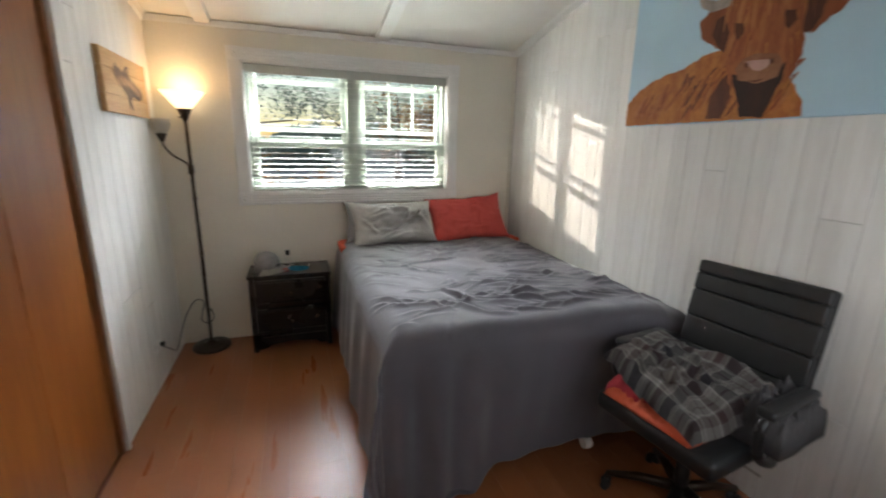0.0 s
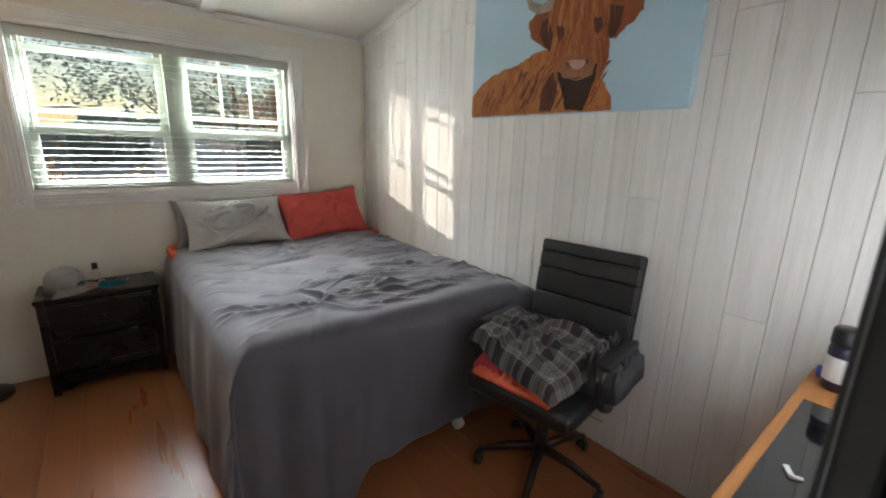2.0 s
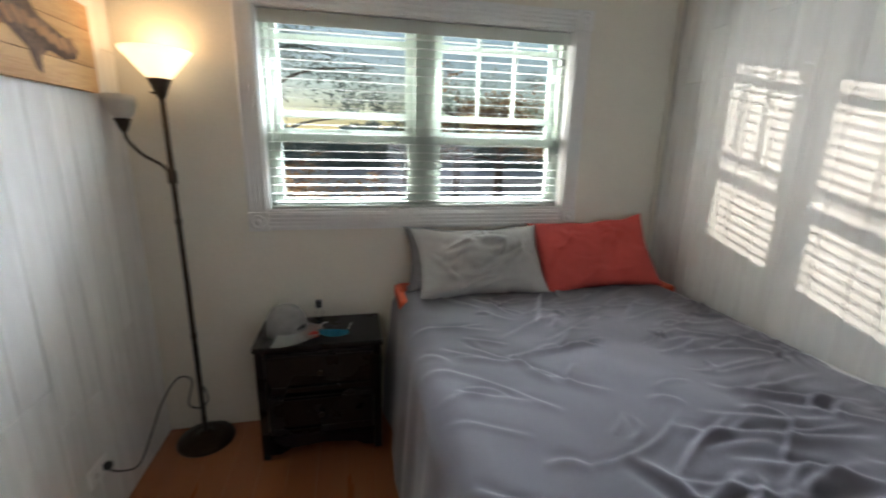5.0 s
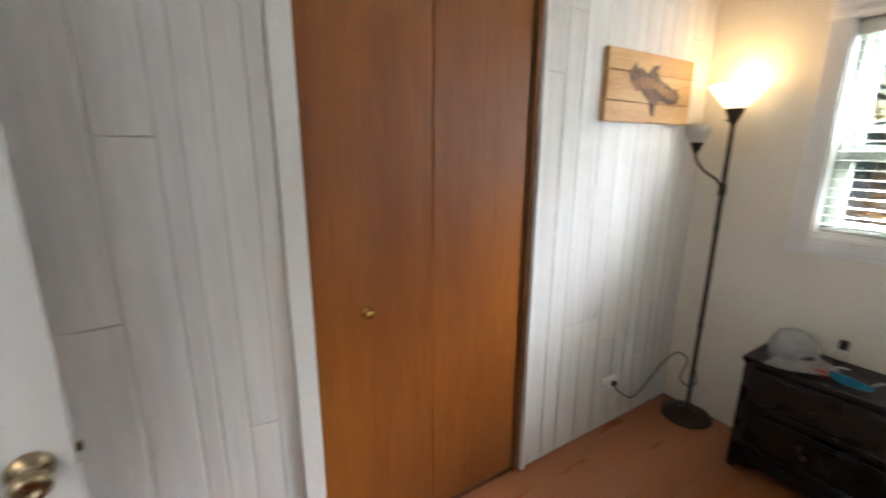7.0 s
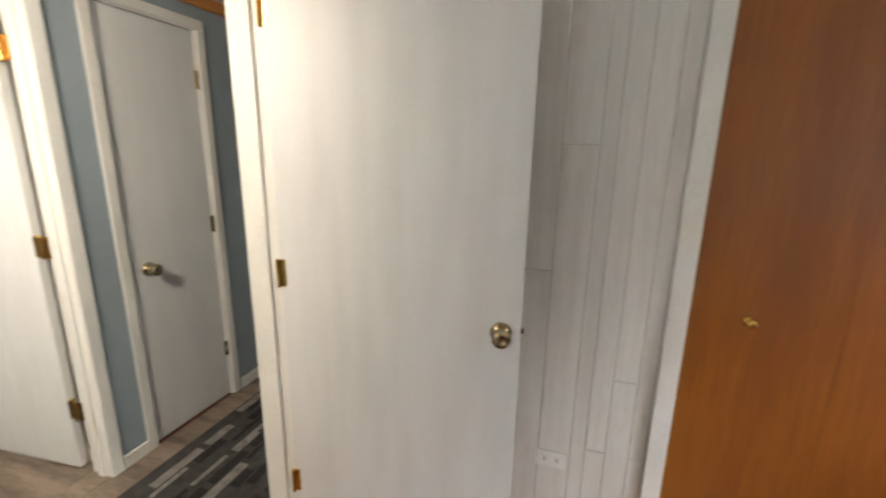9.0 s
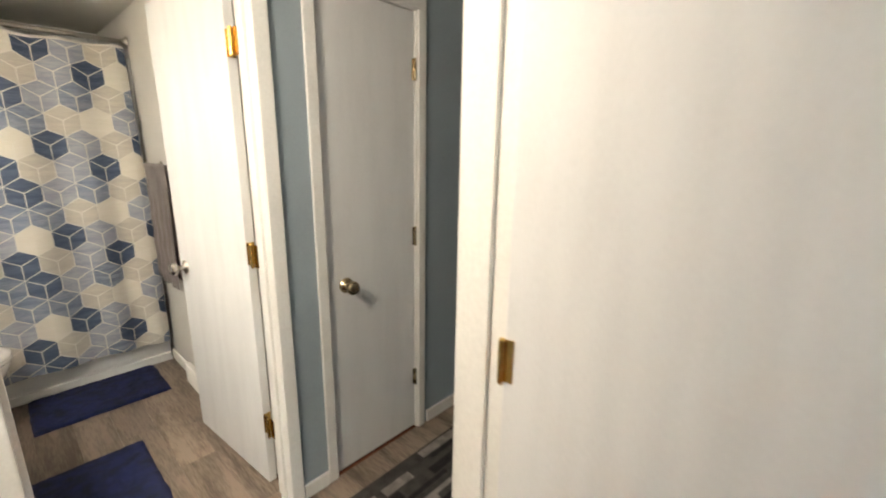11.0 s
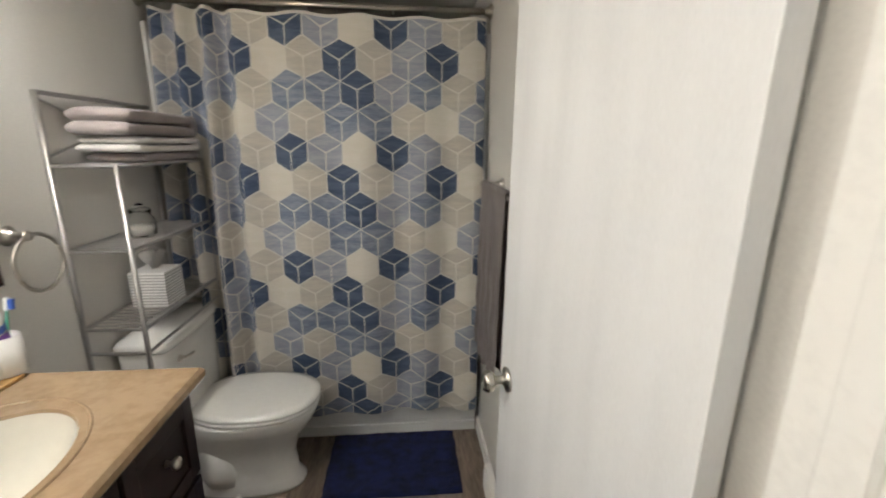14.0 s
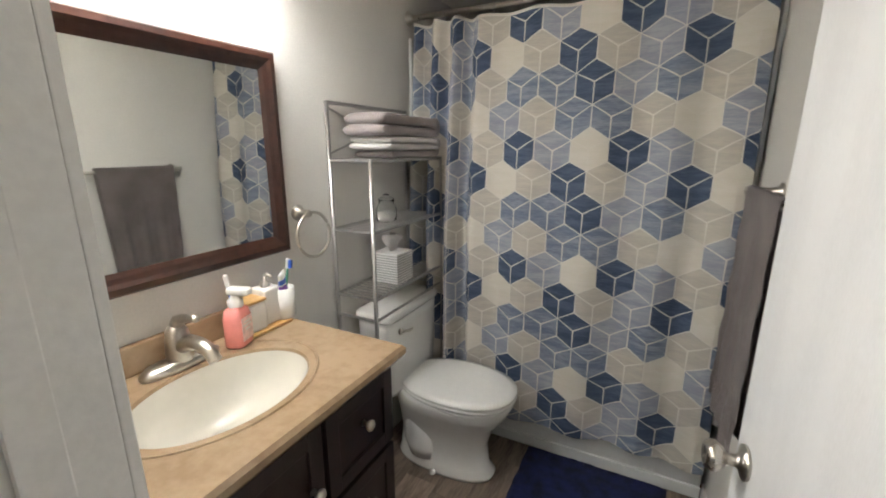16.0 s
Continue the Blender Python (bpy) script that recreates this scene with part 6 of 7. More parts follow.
ct = thing("countertop", pose(1.80, -1.515, 0.873), "tan marbled vanity top with an oval white sink", "vanity top")
SX, SY, RXX, RYY = -0.262, 0.0, 0.158, 0.215
bm = bmesh.new()
x0, x1, y0, y1 = -0.515, -0.001, -0.372, 0.372
segs = 72
inner, outer, inner_low = [], [], []
for i in range(segs):
    a = 2 * math.pi * i / segs
    c, s = math.cos(a), math.sin(a)
    inner.append(bm.verts.new((SX + RXX * c, SY + RYY * s, 0.037)))
    inner_low.append(bm.verts.new((SX + (RXX - 0.004) * c, SY + (RYY - 0.004) * s, 0.029)))
    k = min(((x1 - SX) / c) if c > 0 else ((x0 - SX) / c if c < 0 else 9), ((y1 - SY) / s) if s > 0 else ((y0 - SY) / s if s < 0 else 9))
    outer.append((SX + k * c, SY + k * s))
for corner in ((x0, y0), (x0, y1), (x1, y0), (x1, y1)):
    i = min(range(segs), key=lambda q: (outer[q][0] - corner[0]) ** 2 + (outer[q][1] - corner[1]) ** 2)
    outer[i] = corner
ot = [bm.verts.new((x, y, 0.038)) for x, y in outer]
om = [bm.verts.new((x - (0.008 if x <= x0 + 1e-4 else 0), y - (0.008 if y <= y0 + 1e-4 else 0), 0.028)) for x, y in outer]
ol = [bm.verts.new((x - (0.008 if x <= x0 + 1e-4 else 0), y - (0.008 if y <= y0 + 1e-4 else 0), 0.012)) for x, y in outer]
ob_ = [bm.verts.new((x, y, 0.0)) for x, y in outer]
for i in range(segs):
    j = (i + 1) % segs
    bm.faces.new((inner[i], inner[j], ot[j], ot[i]))
    bm.faces.new((ot[i], ot[j], om[j], om[i]))
    bm.faces.new((om[i], om[j], ol[j], ol[i]))
    bm.faces.new((ol[i], ol[j], ob_[j], ob_[i]))
    bm.faces.new((inner_low[i], inner_low[j], inner[j], inner[i]))
bmesh.ops.recalc_face_normals(bm, faces=bm.faces)
part("slab", bm, "counter", ct)
part("molded_ring", tube([(SX + 0.02 + 0.195 * math.cos(2 * math.pi * i / 60), SY + 0.25 * math.sin(2 * math.pi * i / 60), 0.0375) for i in range(9, 52)], 0.004, 6), "counter", ct, smooth=True)
part("backsplash", solid((-0.020, -0.001, -0.372, 0.372, 0.0385, 0.118), bevel=0.006), "counter", ct)
sink = part("sink_bowl", loft([(SX, SY, 0.030, RXX - 0.003, RYY - 0.003), (SX, SY, 0.012, RXX - 0.008, RYY - 0.010), (SX + 0.01, SY, -0.03, RXX - 0.022, RYY - 0.03), (SX + 0.02, SY, -0.075, RXX - 0.05, RYY - 0.075), (SX + 0.03, SY, -0.105, RXX - 0.09, RYY - 0.135), (SX + 0.035, SY, -0.113, 0.03, 0.03)], 48, 2.0, False), "bowl", ct, "glossy bisque sink bowl", smooth=True)
bmesh_drain = lathe([(0.027, -0.111), (0.028, -0.106), (0.022, -0.104), (0.020, -0.108), (0.017, -0.107), (0.016, -0.100), (0, -0.097)], 24, (SX + 0.035, SY, 0))
part("drain", bmesh_drain, "nickel", sink, "nickel drain stopper", smooth=True)

fa = thing("faucet", pose(1.735, -1.535, 0.911), "brushed nickel single-lever bathroom faucet", "faucet")
part("base_plate", loft([(0, 0, 0, 0.028, 0.082), (0, 0, 0.008, 0.028, 0.082), (0, 0, 0.018, 0.022, 0.07)], 32, 2.6), "nickel", fa, smooth=True)
part("body", lathe([(0.026, 0.014), (0.025, 0.05), (0.021, 0.078), (0.014, 0.092), (0, 0.095)], 24), "nickel", fa, smooth=True)
part("spout", tube(curve_points([(-0.01, 0, 0.045), (-0.05, 0, 0.062), (-0.095, 0, 0.058), (-0.118, 0, 0.038)], 6), [0.017] * 6 + [0.015] * 6 + [0.013] * 7, 14), "nickel", fa, smooth=True)
part("lever", tube(curve_points([(0.0, 0, 0.09), (-0.02, 0, 0.108), (-0.075, 0, 0.118)], 6), [0.013] * 5 + [0.010] * 4 + [0.007] * 4, 10), "nickel", fa, smooth=True)

fa.scale = (1.22, 1.22, 1.22)

so = thing("soap_dispenser", pose(1.705, -1.685, 0.911, 0, 0, 20), "pink foaming soap bottle with a white pump", "soap bottle")
part("bottle", loft([(0, 0, 0, 0.026, 0.036), (0, 0, 0.004, 0.028, 0.039), (0, 0, 0.085, 0.028, 0.039), (0, 0, 0.105, 0.025, 0.032), (0, 0, 0.115, 0.017, 0.019)], 28, 3.4), "soap_pink", so, smooth=True)
part("label", solid((-0.0295, -0.0278, -0.024, 0.024, 0.018, 0.085), bevel=0.0005), "label_pink", so, "pale pink label")
for z, w in ((0.070, 0.014), (0.060, 0.018), (0.048, 0.010)):
    part("print_bar", solid((-0.0305, -0.0293, -w, w, z, z + 0.004)), "white_gloss", so)
part("collar", lathe([(0.020, 0.113), (0.021, 0.118), (0.021, 0.132), (0.014, 0.136), (0.010, 0.150), (0, 0.150)], 22), "white_gloss", so, smooth=True)
part("pump_head", solid((-0.048, 0.016, -0.015, 0.015, 0.150, 0.170), bevel=0.007, seg=3), "white_gloss", so, smooth=True)

tr = thing("vanity_tray", pose(1.735, -1.805, 0.911), "bamboo tray on the vanity", "tray")
part("tray", solid((-0.045, 0.045, -0.065, 0.095, 0, 0.010), bevel=0.004), "wood_lid", tr)
cn = thing("canister", pose(1.735, -1.752, 0.921), "white ceramic canister with a bamboo lid", "canister")
part("jar", solid((-0.034, 0.034, -0.034, 0.034, 0, 0.088), bevel=0.01, seg=3), "white_gloss", cn, smooth=True)
part("lid", solid((-0.035, 0.035, -0.035, 0.035, 0.089, 0.098), bevel=0.004), "wood_lid", cn, "bamboo lid")
pd = thing("lotion_pump", pose(1.745, -1.822, 0.921), "white ceramic pump dispenser with a metal pump", "dispenser")
part("jar", solid((-0.032, 0.032, -0.032, 0.032, 0, 0.115), bevel=0.01, seg=3), "white_gloss", pd, smooth=True)
part("pump", merged(lathe([(0.016, 0.115), (0.016, 0.128), (0.006, 0.132), (0.005, 0.150), (0, 0.150)], 16), tube([(0, 0, 0.150), (-0.012, 0.0, 0.156), (-0.034, 0.0, 0.150)], 0.005, 8)), "nickel", pd, smooth=True)
tc_ = thing("toothbrush_cup", pose(1.725, -1.872, 0.921), "white ceramic toothbrush cup", "cup")
part("cup", lathe([(0, 0), (0.030, 0), (0.034, 0.004), (0.034, 0.10), (0.031, 0.10), (0.030, 0.01), (0, 0.008)], 24), "white_gloss", tc_, smooth=True)


def toothbrush(m, handle, label):
    t = thing("toothbrush", m, label, "toothbrush", "toothbrushes in the cup")
    part("handle", tube([(0, 0, 0.01), (0.0, 0.003, 0.08), (0, 0, 0.155)], [0.006, 0.005, 0.003], 8), handle, t, smooth=True)
    part("head", solid((-0.006, 0.004, -0.006, 0.006, 0.152, 0.185), bevel=0.003), "white_gloss", t)
    part("bristles", solid((-0.016, -0.006, -0.005, 0.005, 0.156, 0.182), bevel=0.001), "blue_plastic" if handle != "blue_plastic" else "white_gloss", t)


toothbrush(pose(1.720, -1.868, 0.931, 6, -4, 0), "green_plastic", "green toothbrush leaning in the cup")
tb2 = thing("toothbrush", pose(1.715, -1.700, 0.921, -4, 6, 30), "blue and white toothbrush standing by the soap", "toothbrush", "toothbrushes in the cup")
part("handle", tube([(0, 0, 0.0), (0.0, 0.003, 0.09), (0, 0, 0.165)], [0.007, 0.006, 0.003], 8), "blue_plastic", tb2, smooth=True)
part("head", solid((-0.006, 0.004, -0.006, 0.006, 0.160, 0.195), bevel=0.003), "white_gloss", tb2)
tp = thing("toothpaste_tube", pose(1.728, -1.878, 0.933, -10, -3, 25), "white and purple toothpaste tube in the cup", "toothpaste")
part("tube", loft([(0, 0, 0.0, 0.016, 0.016), (0, 0, 0.06, 0.016, 0.020), (0, 0, 0.13, 0.006, 0.024), (0, 0, 0.145, 0.002, 0.025)], 20), "white_gloss", tp, smooth=True)
part("print_band", loft([(0, 0, 0.07, 0.0150, 0.0212), (0, 0, 0.105, 0.0106, 0.0230)], 20, 2.0, False), "purple_plastic", tp, smooth=True)
part("print_band", loft([(0, 0, 0.108, 0.0100, 0.0232), (0, 0, 0.125, 0.0074, 0.0242)], 20, 2.0, False), "blue_plastic", tp, smooth=True)

# mirror
mi = thing("wall_mirror", pose(1.7995, -1.545, 1.118), "wall mirror in a dark walnut frame", "mirror")
part("mirror_glass", solid((-0.012, -0.006, -0.37, 0.37, 0.045, 0.575)), "mirror", mi, "clear mirror glass")
part("backing", solid((-0.0055, 0.0, -0.41, 0.41, 0.005, 0.615)), "mirror_wood", mi)


def frame_side(a0, a1, b0, b1, upright):
    prof = ((0.0, 0.022), (0.006, 0.030), (0.022, 0.032), (0.032, 0.024), (0.044, 0.020), (0.056, 0.012))
    bm = bmesh.new()
    loops = []
    for end in (0, 1):
        lp = []
        for off, h in prof:
            if upright:
                lp.append((-h, a0 + (a1 - a0) * off / 0.056, (b0 + off) if end == 0 else (b1 - off)))
            else:
                lp.append((-h, (a0 + off) if end == 0 else (a1 - off), b0 + (b1 - b0) * off / 0.056))
        loops.append([bm.verts.new(p) for p in lp])
    for i in range(len(prof) - 1):
        bm.faces.new((loops[0][i], loops[0][i + 1], loops[1][i + 1], loops[1][i]))
    for k, off_i in ((0, 0), (1, len(prof) - 1)):
        a, b = loops[0][off_i], loops[1][off_i]
        c = bm.verts.new((-0.006, b.co.y, b.co.z))
        d_ = bm.verts.new((-0.006, a.co.y, a.co.z))
        bm.faces.new((a, b, c, d_))
    bmesh.ops.recalc_face_normals(bm, faces=bm.faces)
    return bm


part("frame_side", frame_side(-0.42, -0.364, 0.0, 0.62, True), "mirror_wood", mi)
part("frame_side", frame_side(0.42, 0.364, 0.0, 0.62, True), "mirror_wood", mi)
part("frame_side", frame_side(-0.42, 0.42, 0.0, 0.056, False), "mirror_wood", mi)
part("frame_side", frame_side(-0.42, 0.42, 0.62, 0.564, False), "mirror_wood", mi)

# light bar over the mirror
vl = thing("vanity_light", pose(1.7995, -1.545, 2.09), "nickel vanity light bar with three lit glass shades", "wall light")
part("back_plate", solid((-0.025, 0.0, -0.33, 0.33, -0.05, 0.05), bevel=0.008), "nickel", vl)
for yy in (-0.245, 0.0, 0.245):
    a = part("arm", tube(curve_points([(-0.02, yy, 0.0), (-0.09, yy, 0.02), (-0.13, yy, 0.0)], 6), 0.010, 8), "nickel", vl, smooth=True)
    part("shade", lathe([(0.03, 0.01), (0.045, -0.02), (0.058, -0.07), (0.066, -0.13), (0.063, -0.13), (0.054, -0.07), (0.04, -0.02), (0.02, 0.005)], 26, (-0.135, yy, 0)), "shade_bath", a, "lit opal glass shade", smooth=True)

# towel ring
rg = thing("towel_ring", pose(1.7995, -2.03, 1.235), "brushed nickel towel ring on the wall", "towel ring")
part("mount", lathe([(0, 0), (0.027, 0), (0.028, 0.006), (0.018, 0.014), (0.012, 0.03), (0.014, 0.05), (0.012, 0.058), (0, 0.058)], 22, (0, 0, 0), '-x'), "nickel", rg, smooth=True)
part("ring", tube([(-0.052 + 0.004 * math.cos(2 * math.pi * k / 40), -0.02 + 0.078 * math.sin(2 * math.pi * k / 40), -0.078 + 0.078 * math.cos(2 * math.pi * k / 40)) for k in range(40)], 0.0055, 8, True), "nickel", rg, smooth=True)

# toilet
to = thing("toilet", pose(1.79, -2.50, 0), "white two-piece toilet with the lid down", "toilet")
part("pedestal", loft([(-0.34, 0, 0.0, 0.24, 0.105), (-0.34, 0, 0.02, 0.245, 0.11), (-0.33, 0, 0.05, 0.225, 0.10), (-0.33, 0, 0.16, 0.215, 0.095), (-0.34, 0, 0.25, 0.235, 0.12), (-0.37, 0, 0.33, 0.265, 0.165), (-0.385, 0, 0.385, 0.275, 0.182), (-0.385, 0, 0.40, 0.272, 0.180)], 40, 2.3), "porcelain", to, smooth=True)
part("trapway_bulge", loft([(-0.26, 0, 0.06, 0.10, 0.112), (-0.25, 0, 0.12, 0.11, 0.122), (-0.24, 0, 0.19, 0.10, 0.118), (-0.22, 0, 0.25, 0.06, 0.10)], 28, 2.2), "porcelain", to, smooth=True)
part("seat", loft([(-0.40, 0, 0.402, 0.262, 0.182), (-0.40, 0, 0.408, 0.268, 0.187), (-0.40, 0, 0.418, 0.266, 0.185)], 44, 2.25), "porcelain", to, "white seat ring", smooth=True)
part("lid", loft([(-0.40, 0, 0.421, 0.262, 0.182), (-0.40, 0, 0.426, 0.268, 0.187), (-0.40, 0, 0.437, 0.266, 0.185), (-0.40, 0, 0.445, 0.235, 0.155), (-0.40, 0, 0.447, 0.10, 0.07)], 44, 2.25), "porcelain", to, "white closed lid", smooth=True)
for s in (-1, 1):
    part("hinge_cap", solid((-0.165, -0.125, s * 0.075 - 0.018, s * 0.075 + 0.018, 0.40, 0.438), bevel=0.008, seg=3), "porcelain", to, smooth=True)
    part("bolt_cap", lathe([(0.014, 0), (0.013, 0.012), (0, 0.018)], 14, (-0.33, s * 0.118, 0.012)), "porcelain", to, smooth=True)
part("tank", loft([(-0.095, 0, 0.39, 0.085, 0.19), (-0.095, 0, 0.41, 0.09, 0.198), (-0.097, 0, 0.70, 0.093, 0.208), (-0.097, 0, 0.745, 0.093, 0.21)], 40, 7), "porcelain", to, smooth=True)
part("tank_lid", loft([(-0.098, 0, 0.746, 0.097, 0.216), (-0.098, 0, 0.752, 0.099, 0.219), (-0.098, 0, 0.772, 0.099, 0.219), (-0.098, 0, 0.782, 0.090, 0.210)], 40, 8), "porcelain", to, smooth=True)
part("flush_lever", merged(lathe([(0, 0), (0.014, 0), (0.013, 0.01), (0, 0.012)], 16, (-0.19, 0.14, 0.69), '-x'), tube([(-0.20, 0.14, 0.69), (-0.212, 0.10, 0.684), (-0.212, 0.075, 0.682)], 0.006, 8)), "nickel", to, "chrome flush lever", smooth=True)
br = thing("toilet_brush", pose(1.72, -2.745, 0), "slim dark toilet brush in a holder beside the toilet", "toilet brush")
part("holder", lathe([(0, 0), (0.035, 0), (0.038, 0.01), (0.032, 0.12), (0.028, 0.12), (0, 0.02)], 18), "black_plastic", br, smooth=True)
part("handle", tube([(0, 0, 0.03), (0, 0, 0.42)], 0.007, 8), "black_plastic", br)

# rack over the toilet
RF, RB, RY_0, RY_1 = 1.60, 1.785, -2.195, -2.735
rk = thing("toilet_rack", pose(0, 0, 0), "silver wire rack standing over the toilet", "storage rack")
for y in (RY_0, RY_1):
    part("back_post", tube([(RB, y, 0), (RB, y, 1.62)], 0.0078, 10), "silver", rk, smooth=True)
    part("front_post", tube([(RF, y, 0), (RF, y, 1.415)], 0.0078, 10), "silver", rk, smooth=True)
    for z in (1.408, 1.148, 0.885, 0.80):
        part("side_bar", tube([(RF, y, z), (RB, y, z)], 0.0055, 8), "silver", rk)
part("top_bar", tube([(RB, RY_0, 1.615), (RB, RY_1, 1.615)], 0.007, 8), "silver", rk)
part("cross_wire", tube([(RB, RY_0, 1.60), (RB, RY_1, 1.43)], 0.004, 6), "silver", rk)
part("cross_wire", tube([(RB + 0.004, RY_0, 1.43), (RB + 0.004, RY_1, 1.60)], 0.004, 6), "silver", rk)
for z in (1.408, 1.148, 0.885):
    part("front_bar", tube([(RF, RY_0, z), (RF, RY_1, z)], 0.007, 8), "silver", rk)
    part("back_bar", tube([(RB, RY_0, z), (RB, RY_1, z)], 0.007, 8), "silver", rk)
    for k in range(19):
        y = RY_0 - 0.027 * (k + 1)
        part("shelf_wire", tube([(RF, y, z + 0.003), (RB, y, z + 0.003)], 0.0024, 6), "silver", rk)
for x in (RF,):
    part("lower_bar", tube([(x, RY_0, 0.80), (x, RY_1, 0.80)], 0.006, 8), "silver", rk)


def folded_towel(name, y0, y1, x0, x1, z0, layers, th, mat, label):
    t = thing(name, pose(0, 0, 0), label, "towel", "folded towels on the rack")
    for k in range(layers):
        zc = z0 + (k + 0.5) * th
        b = bmesh.new()
        rings = []
        for q in range(27):
            w = q / 26
            y = y0 + 0.012 * (k % 2) + (y1 - y0 - 0.02 * (k % 2)) * w
            end = min(1.0, min(w, 1 - w) / 0.03) ** 0.5
            ring = []
            for a in range(28):
                c, s_ = math.cos(2 * math.pi * a / 28), math.sin(2 * math.pi * a / 28)
                n1 = noise.noise(Vector((y * 9 + k * 3, c * 1.5, s_ + z0 * 20)))
                n2 = noise.noise(Vector((y * 26, c * 4, k + 5.0)))
                x = 0.5 * (x0 + x1) + (0.5 * (x1 - x0) - 0.006 + 0.005 * n1) * math.copysign(abs(c) ** 0.35, c)
                z = zc + (0.5 * th * (0.55 + 0.45 * end) + 0.004 * n1 + 0.0015 * n2) * math.copysign(abs(s_) ** 0.55, s_)
                ring.append(b.verts.new((min(x, x1), y, max(z, z0 + k * th * 0.98))))
            rings.append(ring)
        for p_, q_ in zip(rings, rings[1:]):
            for a in range(28):
                b.faces.new((p_[a], p_[(a + 1) % 28], q_[(a + 1) % 28], q_[a]))
        b.faces.new(rings[0][::-1])
        b.faces.new(rings[-1])
        bmesh.ops.recalc_face_normals(b, faces=b.faces)
        part("fold", b, mat, t, smooth=True)
    part("rolled_edge", tube([(x0 + 0.01, y0 + 0.004, z0 + th), (x1 - 0.01, y0 + 0.004, z0 + th)], th * 0.95, 12), mat, t, smooth=True)
    return t


folded_towel("towel", -2.70, -2.33, 1.59, 1.775, 1.415, 1, 0.030, "towel_grey", "grey folded towel at the bottom of the pile")
folded_towel("towel", -2.69, -2.29, 1.575, 1.775, 1.446, 2, 0.026, "towel_white", "white folded towel in the middle of the pile")
folded_towel("towel", -2.68, -2.26, 1.58, 1.775, 1.499, 2, 0.042, "towel_grey", "thick grey folded towel on top of the pile")
jr = thing("glass_jar", pose(1.675, -2.395, 1.153), "small glass jar half full of cotton pads", "jar")
part("jar", lathe([(0, 0), (0.036, 0), (0.042, 0.008), (0.044, 0.05), (0.038, 0.07), (0.03, 0.078), (0.034, 0.095), (0.032, 0.095), (0.028, 0.079), (0.036, 0.069), (0.041, 0.05), (0.039, 0.01), (0, 0.006)], 28), "thin_glass", jr, smooth=True)
part("cotton", lathe([(0, 0.008), (0.036, 0.009), (0.038, 0.04), (0.02, 0.046), (0, 0.044)], 20), "towel_white", jr, "white cotton pads", smooth=True)
part("stopper", lathe([(0.031, 0.096), (0.033, 0.100), (0.02, 0.106), (0.012, 0.116), (0, 0.120)], 20), "thin_glass", jr, smooth=True)
tsx = thing("tissue_box", pose(1.68, -2.44, 0.891), "striped white tissue box with a tissue pulled up", "tissue box")
part("box", solid((-0.062, 0.062, -0.062, 0.062, 0, 0.130), bevel=0.003), "paper", tsx)
for k in range(11):
    z = 0.008 + k * 0.011
    part("stripe", solid((-0.0635, 0.0635, -0.0635, 0.0635, z, z + 0.0045), bevel=0.0008, seg=1), "paper_line", tsx)
bm = bmesh.new()
pts_ = []
for j in range(7):
    row = []
    for i in range(9):
        a = i / 8 - 0.5
        zz = 0.128 + 0.085 * j / 6
        row.append(bm.verts.new((0.02 * math.sin(9 * a + 0.6 * j) * (0.4 + j / 6), a * (0.05 + 0.05 * math.sin(math.pi * j / 7)), zz - 0.03 * abs(a) * j / 6 + 0.006 * noise.noise(Vector((i, j, 0))))))
    pts_.append(row)
for j in range(6):
    for i in range(8):
        bm.faces.new((pts_[j][i], pts_[j][i + 1], pts_[j + 1][i + 1], pts_[j + 1][i]))
bmesh.ops.solidify(bm, geom=list(bm.faces), thickness=0.002)
part("tissue", bm, "towel_white", tsx, "white tissue", smooth=True)

# towel bar with towel
tbv = thing("towel_bar", pose(0.368, -2.21, 1.335), "brushed nickel towel bar on the wall", "towel bar")
for s in (-1, 1):
    part("post", lathe([(0, 0), (0.026, 0), (0.027, 0.006), (0.016, 0.012), (0.011, 0.03), (0.013, 0.088), (0, 0.091)], 20, (0, s * 0.24, 0), 'x'), "nickel", tbv, smooth=True)
part("bar", tube([(0.078, -0.24, 0), (0.078, 0.24, 0)], 0.008, 10), "nickel", tbv, smooth=True)
tw_ = thing("hanging_towel", pose(0.446, -2.225, 1.345), "grey bath towel hanging over the towel bar", "towel")
bm = bmesh.new()
rows = []
prof_ = [(0.013, -0.64)] + [(0.013 + 0.002 * math.sin(k), -0.62 + 0.0235 * k) for k in range(26)] + [(0.012, -0.005), (0.009, 0.008), (0.0, 0.012), (-0.009, 0.008), (-0.012, -0.005)] + [(-0.010, -0.06 - 0.06 * k) for k in range(10)]
for k, (px, pz) in enumerate(prof_):
    row = []
    for i in range(41):
        t = i / 40 - 0.5
        drop = min(1.0, max(0.0, -pz) / 0.6)
        y = t * (0.38 - 0.06 * drop)
        wave = 0.012 * drop * math.sin(t * 22 + 1.0) + 0.006 * drop * math.sin(t * 47)
        row.append(bm.verts.new((px + (0.6 * wave + 0.006 * drop if px > 0 else 0.6 * wave), y, pz + 0.008 * math.sin(t * 9) * drop)))
    rows.append(row)
for k, (a, b) in enumerate(zip(rows, rows[1:])):
    band = k in (2, 4)
    for i in range(40):
        f = bm.faces.new((a[i], a[i + 1], b[i + 1], b[i]))
        f.material_index = 1 if band else 0
bmesh.ops.solidify(bm, geom=list(bm.faces), thickness=0.006)
part("towel_cloth", bm, ["towel_grey", "towel_band"], tw_, smooth=True)


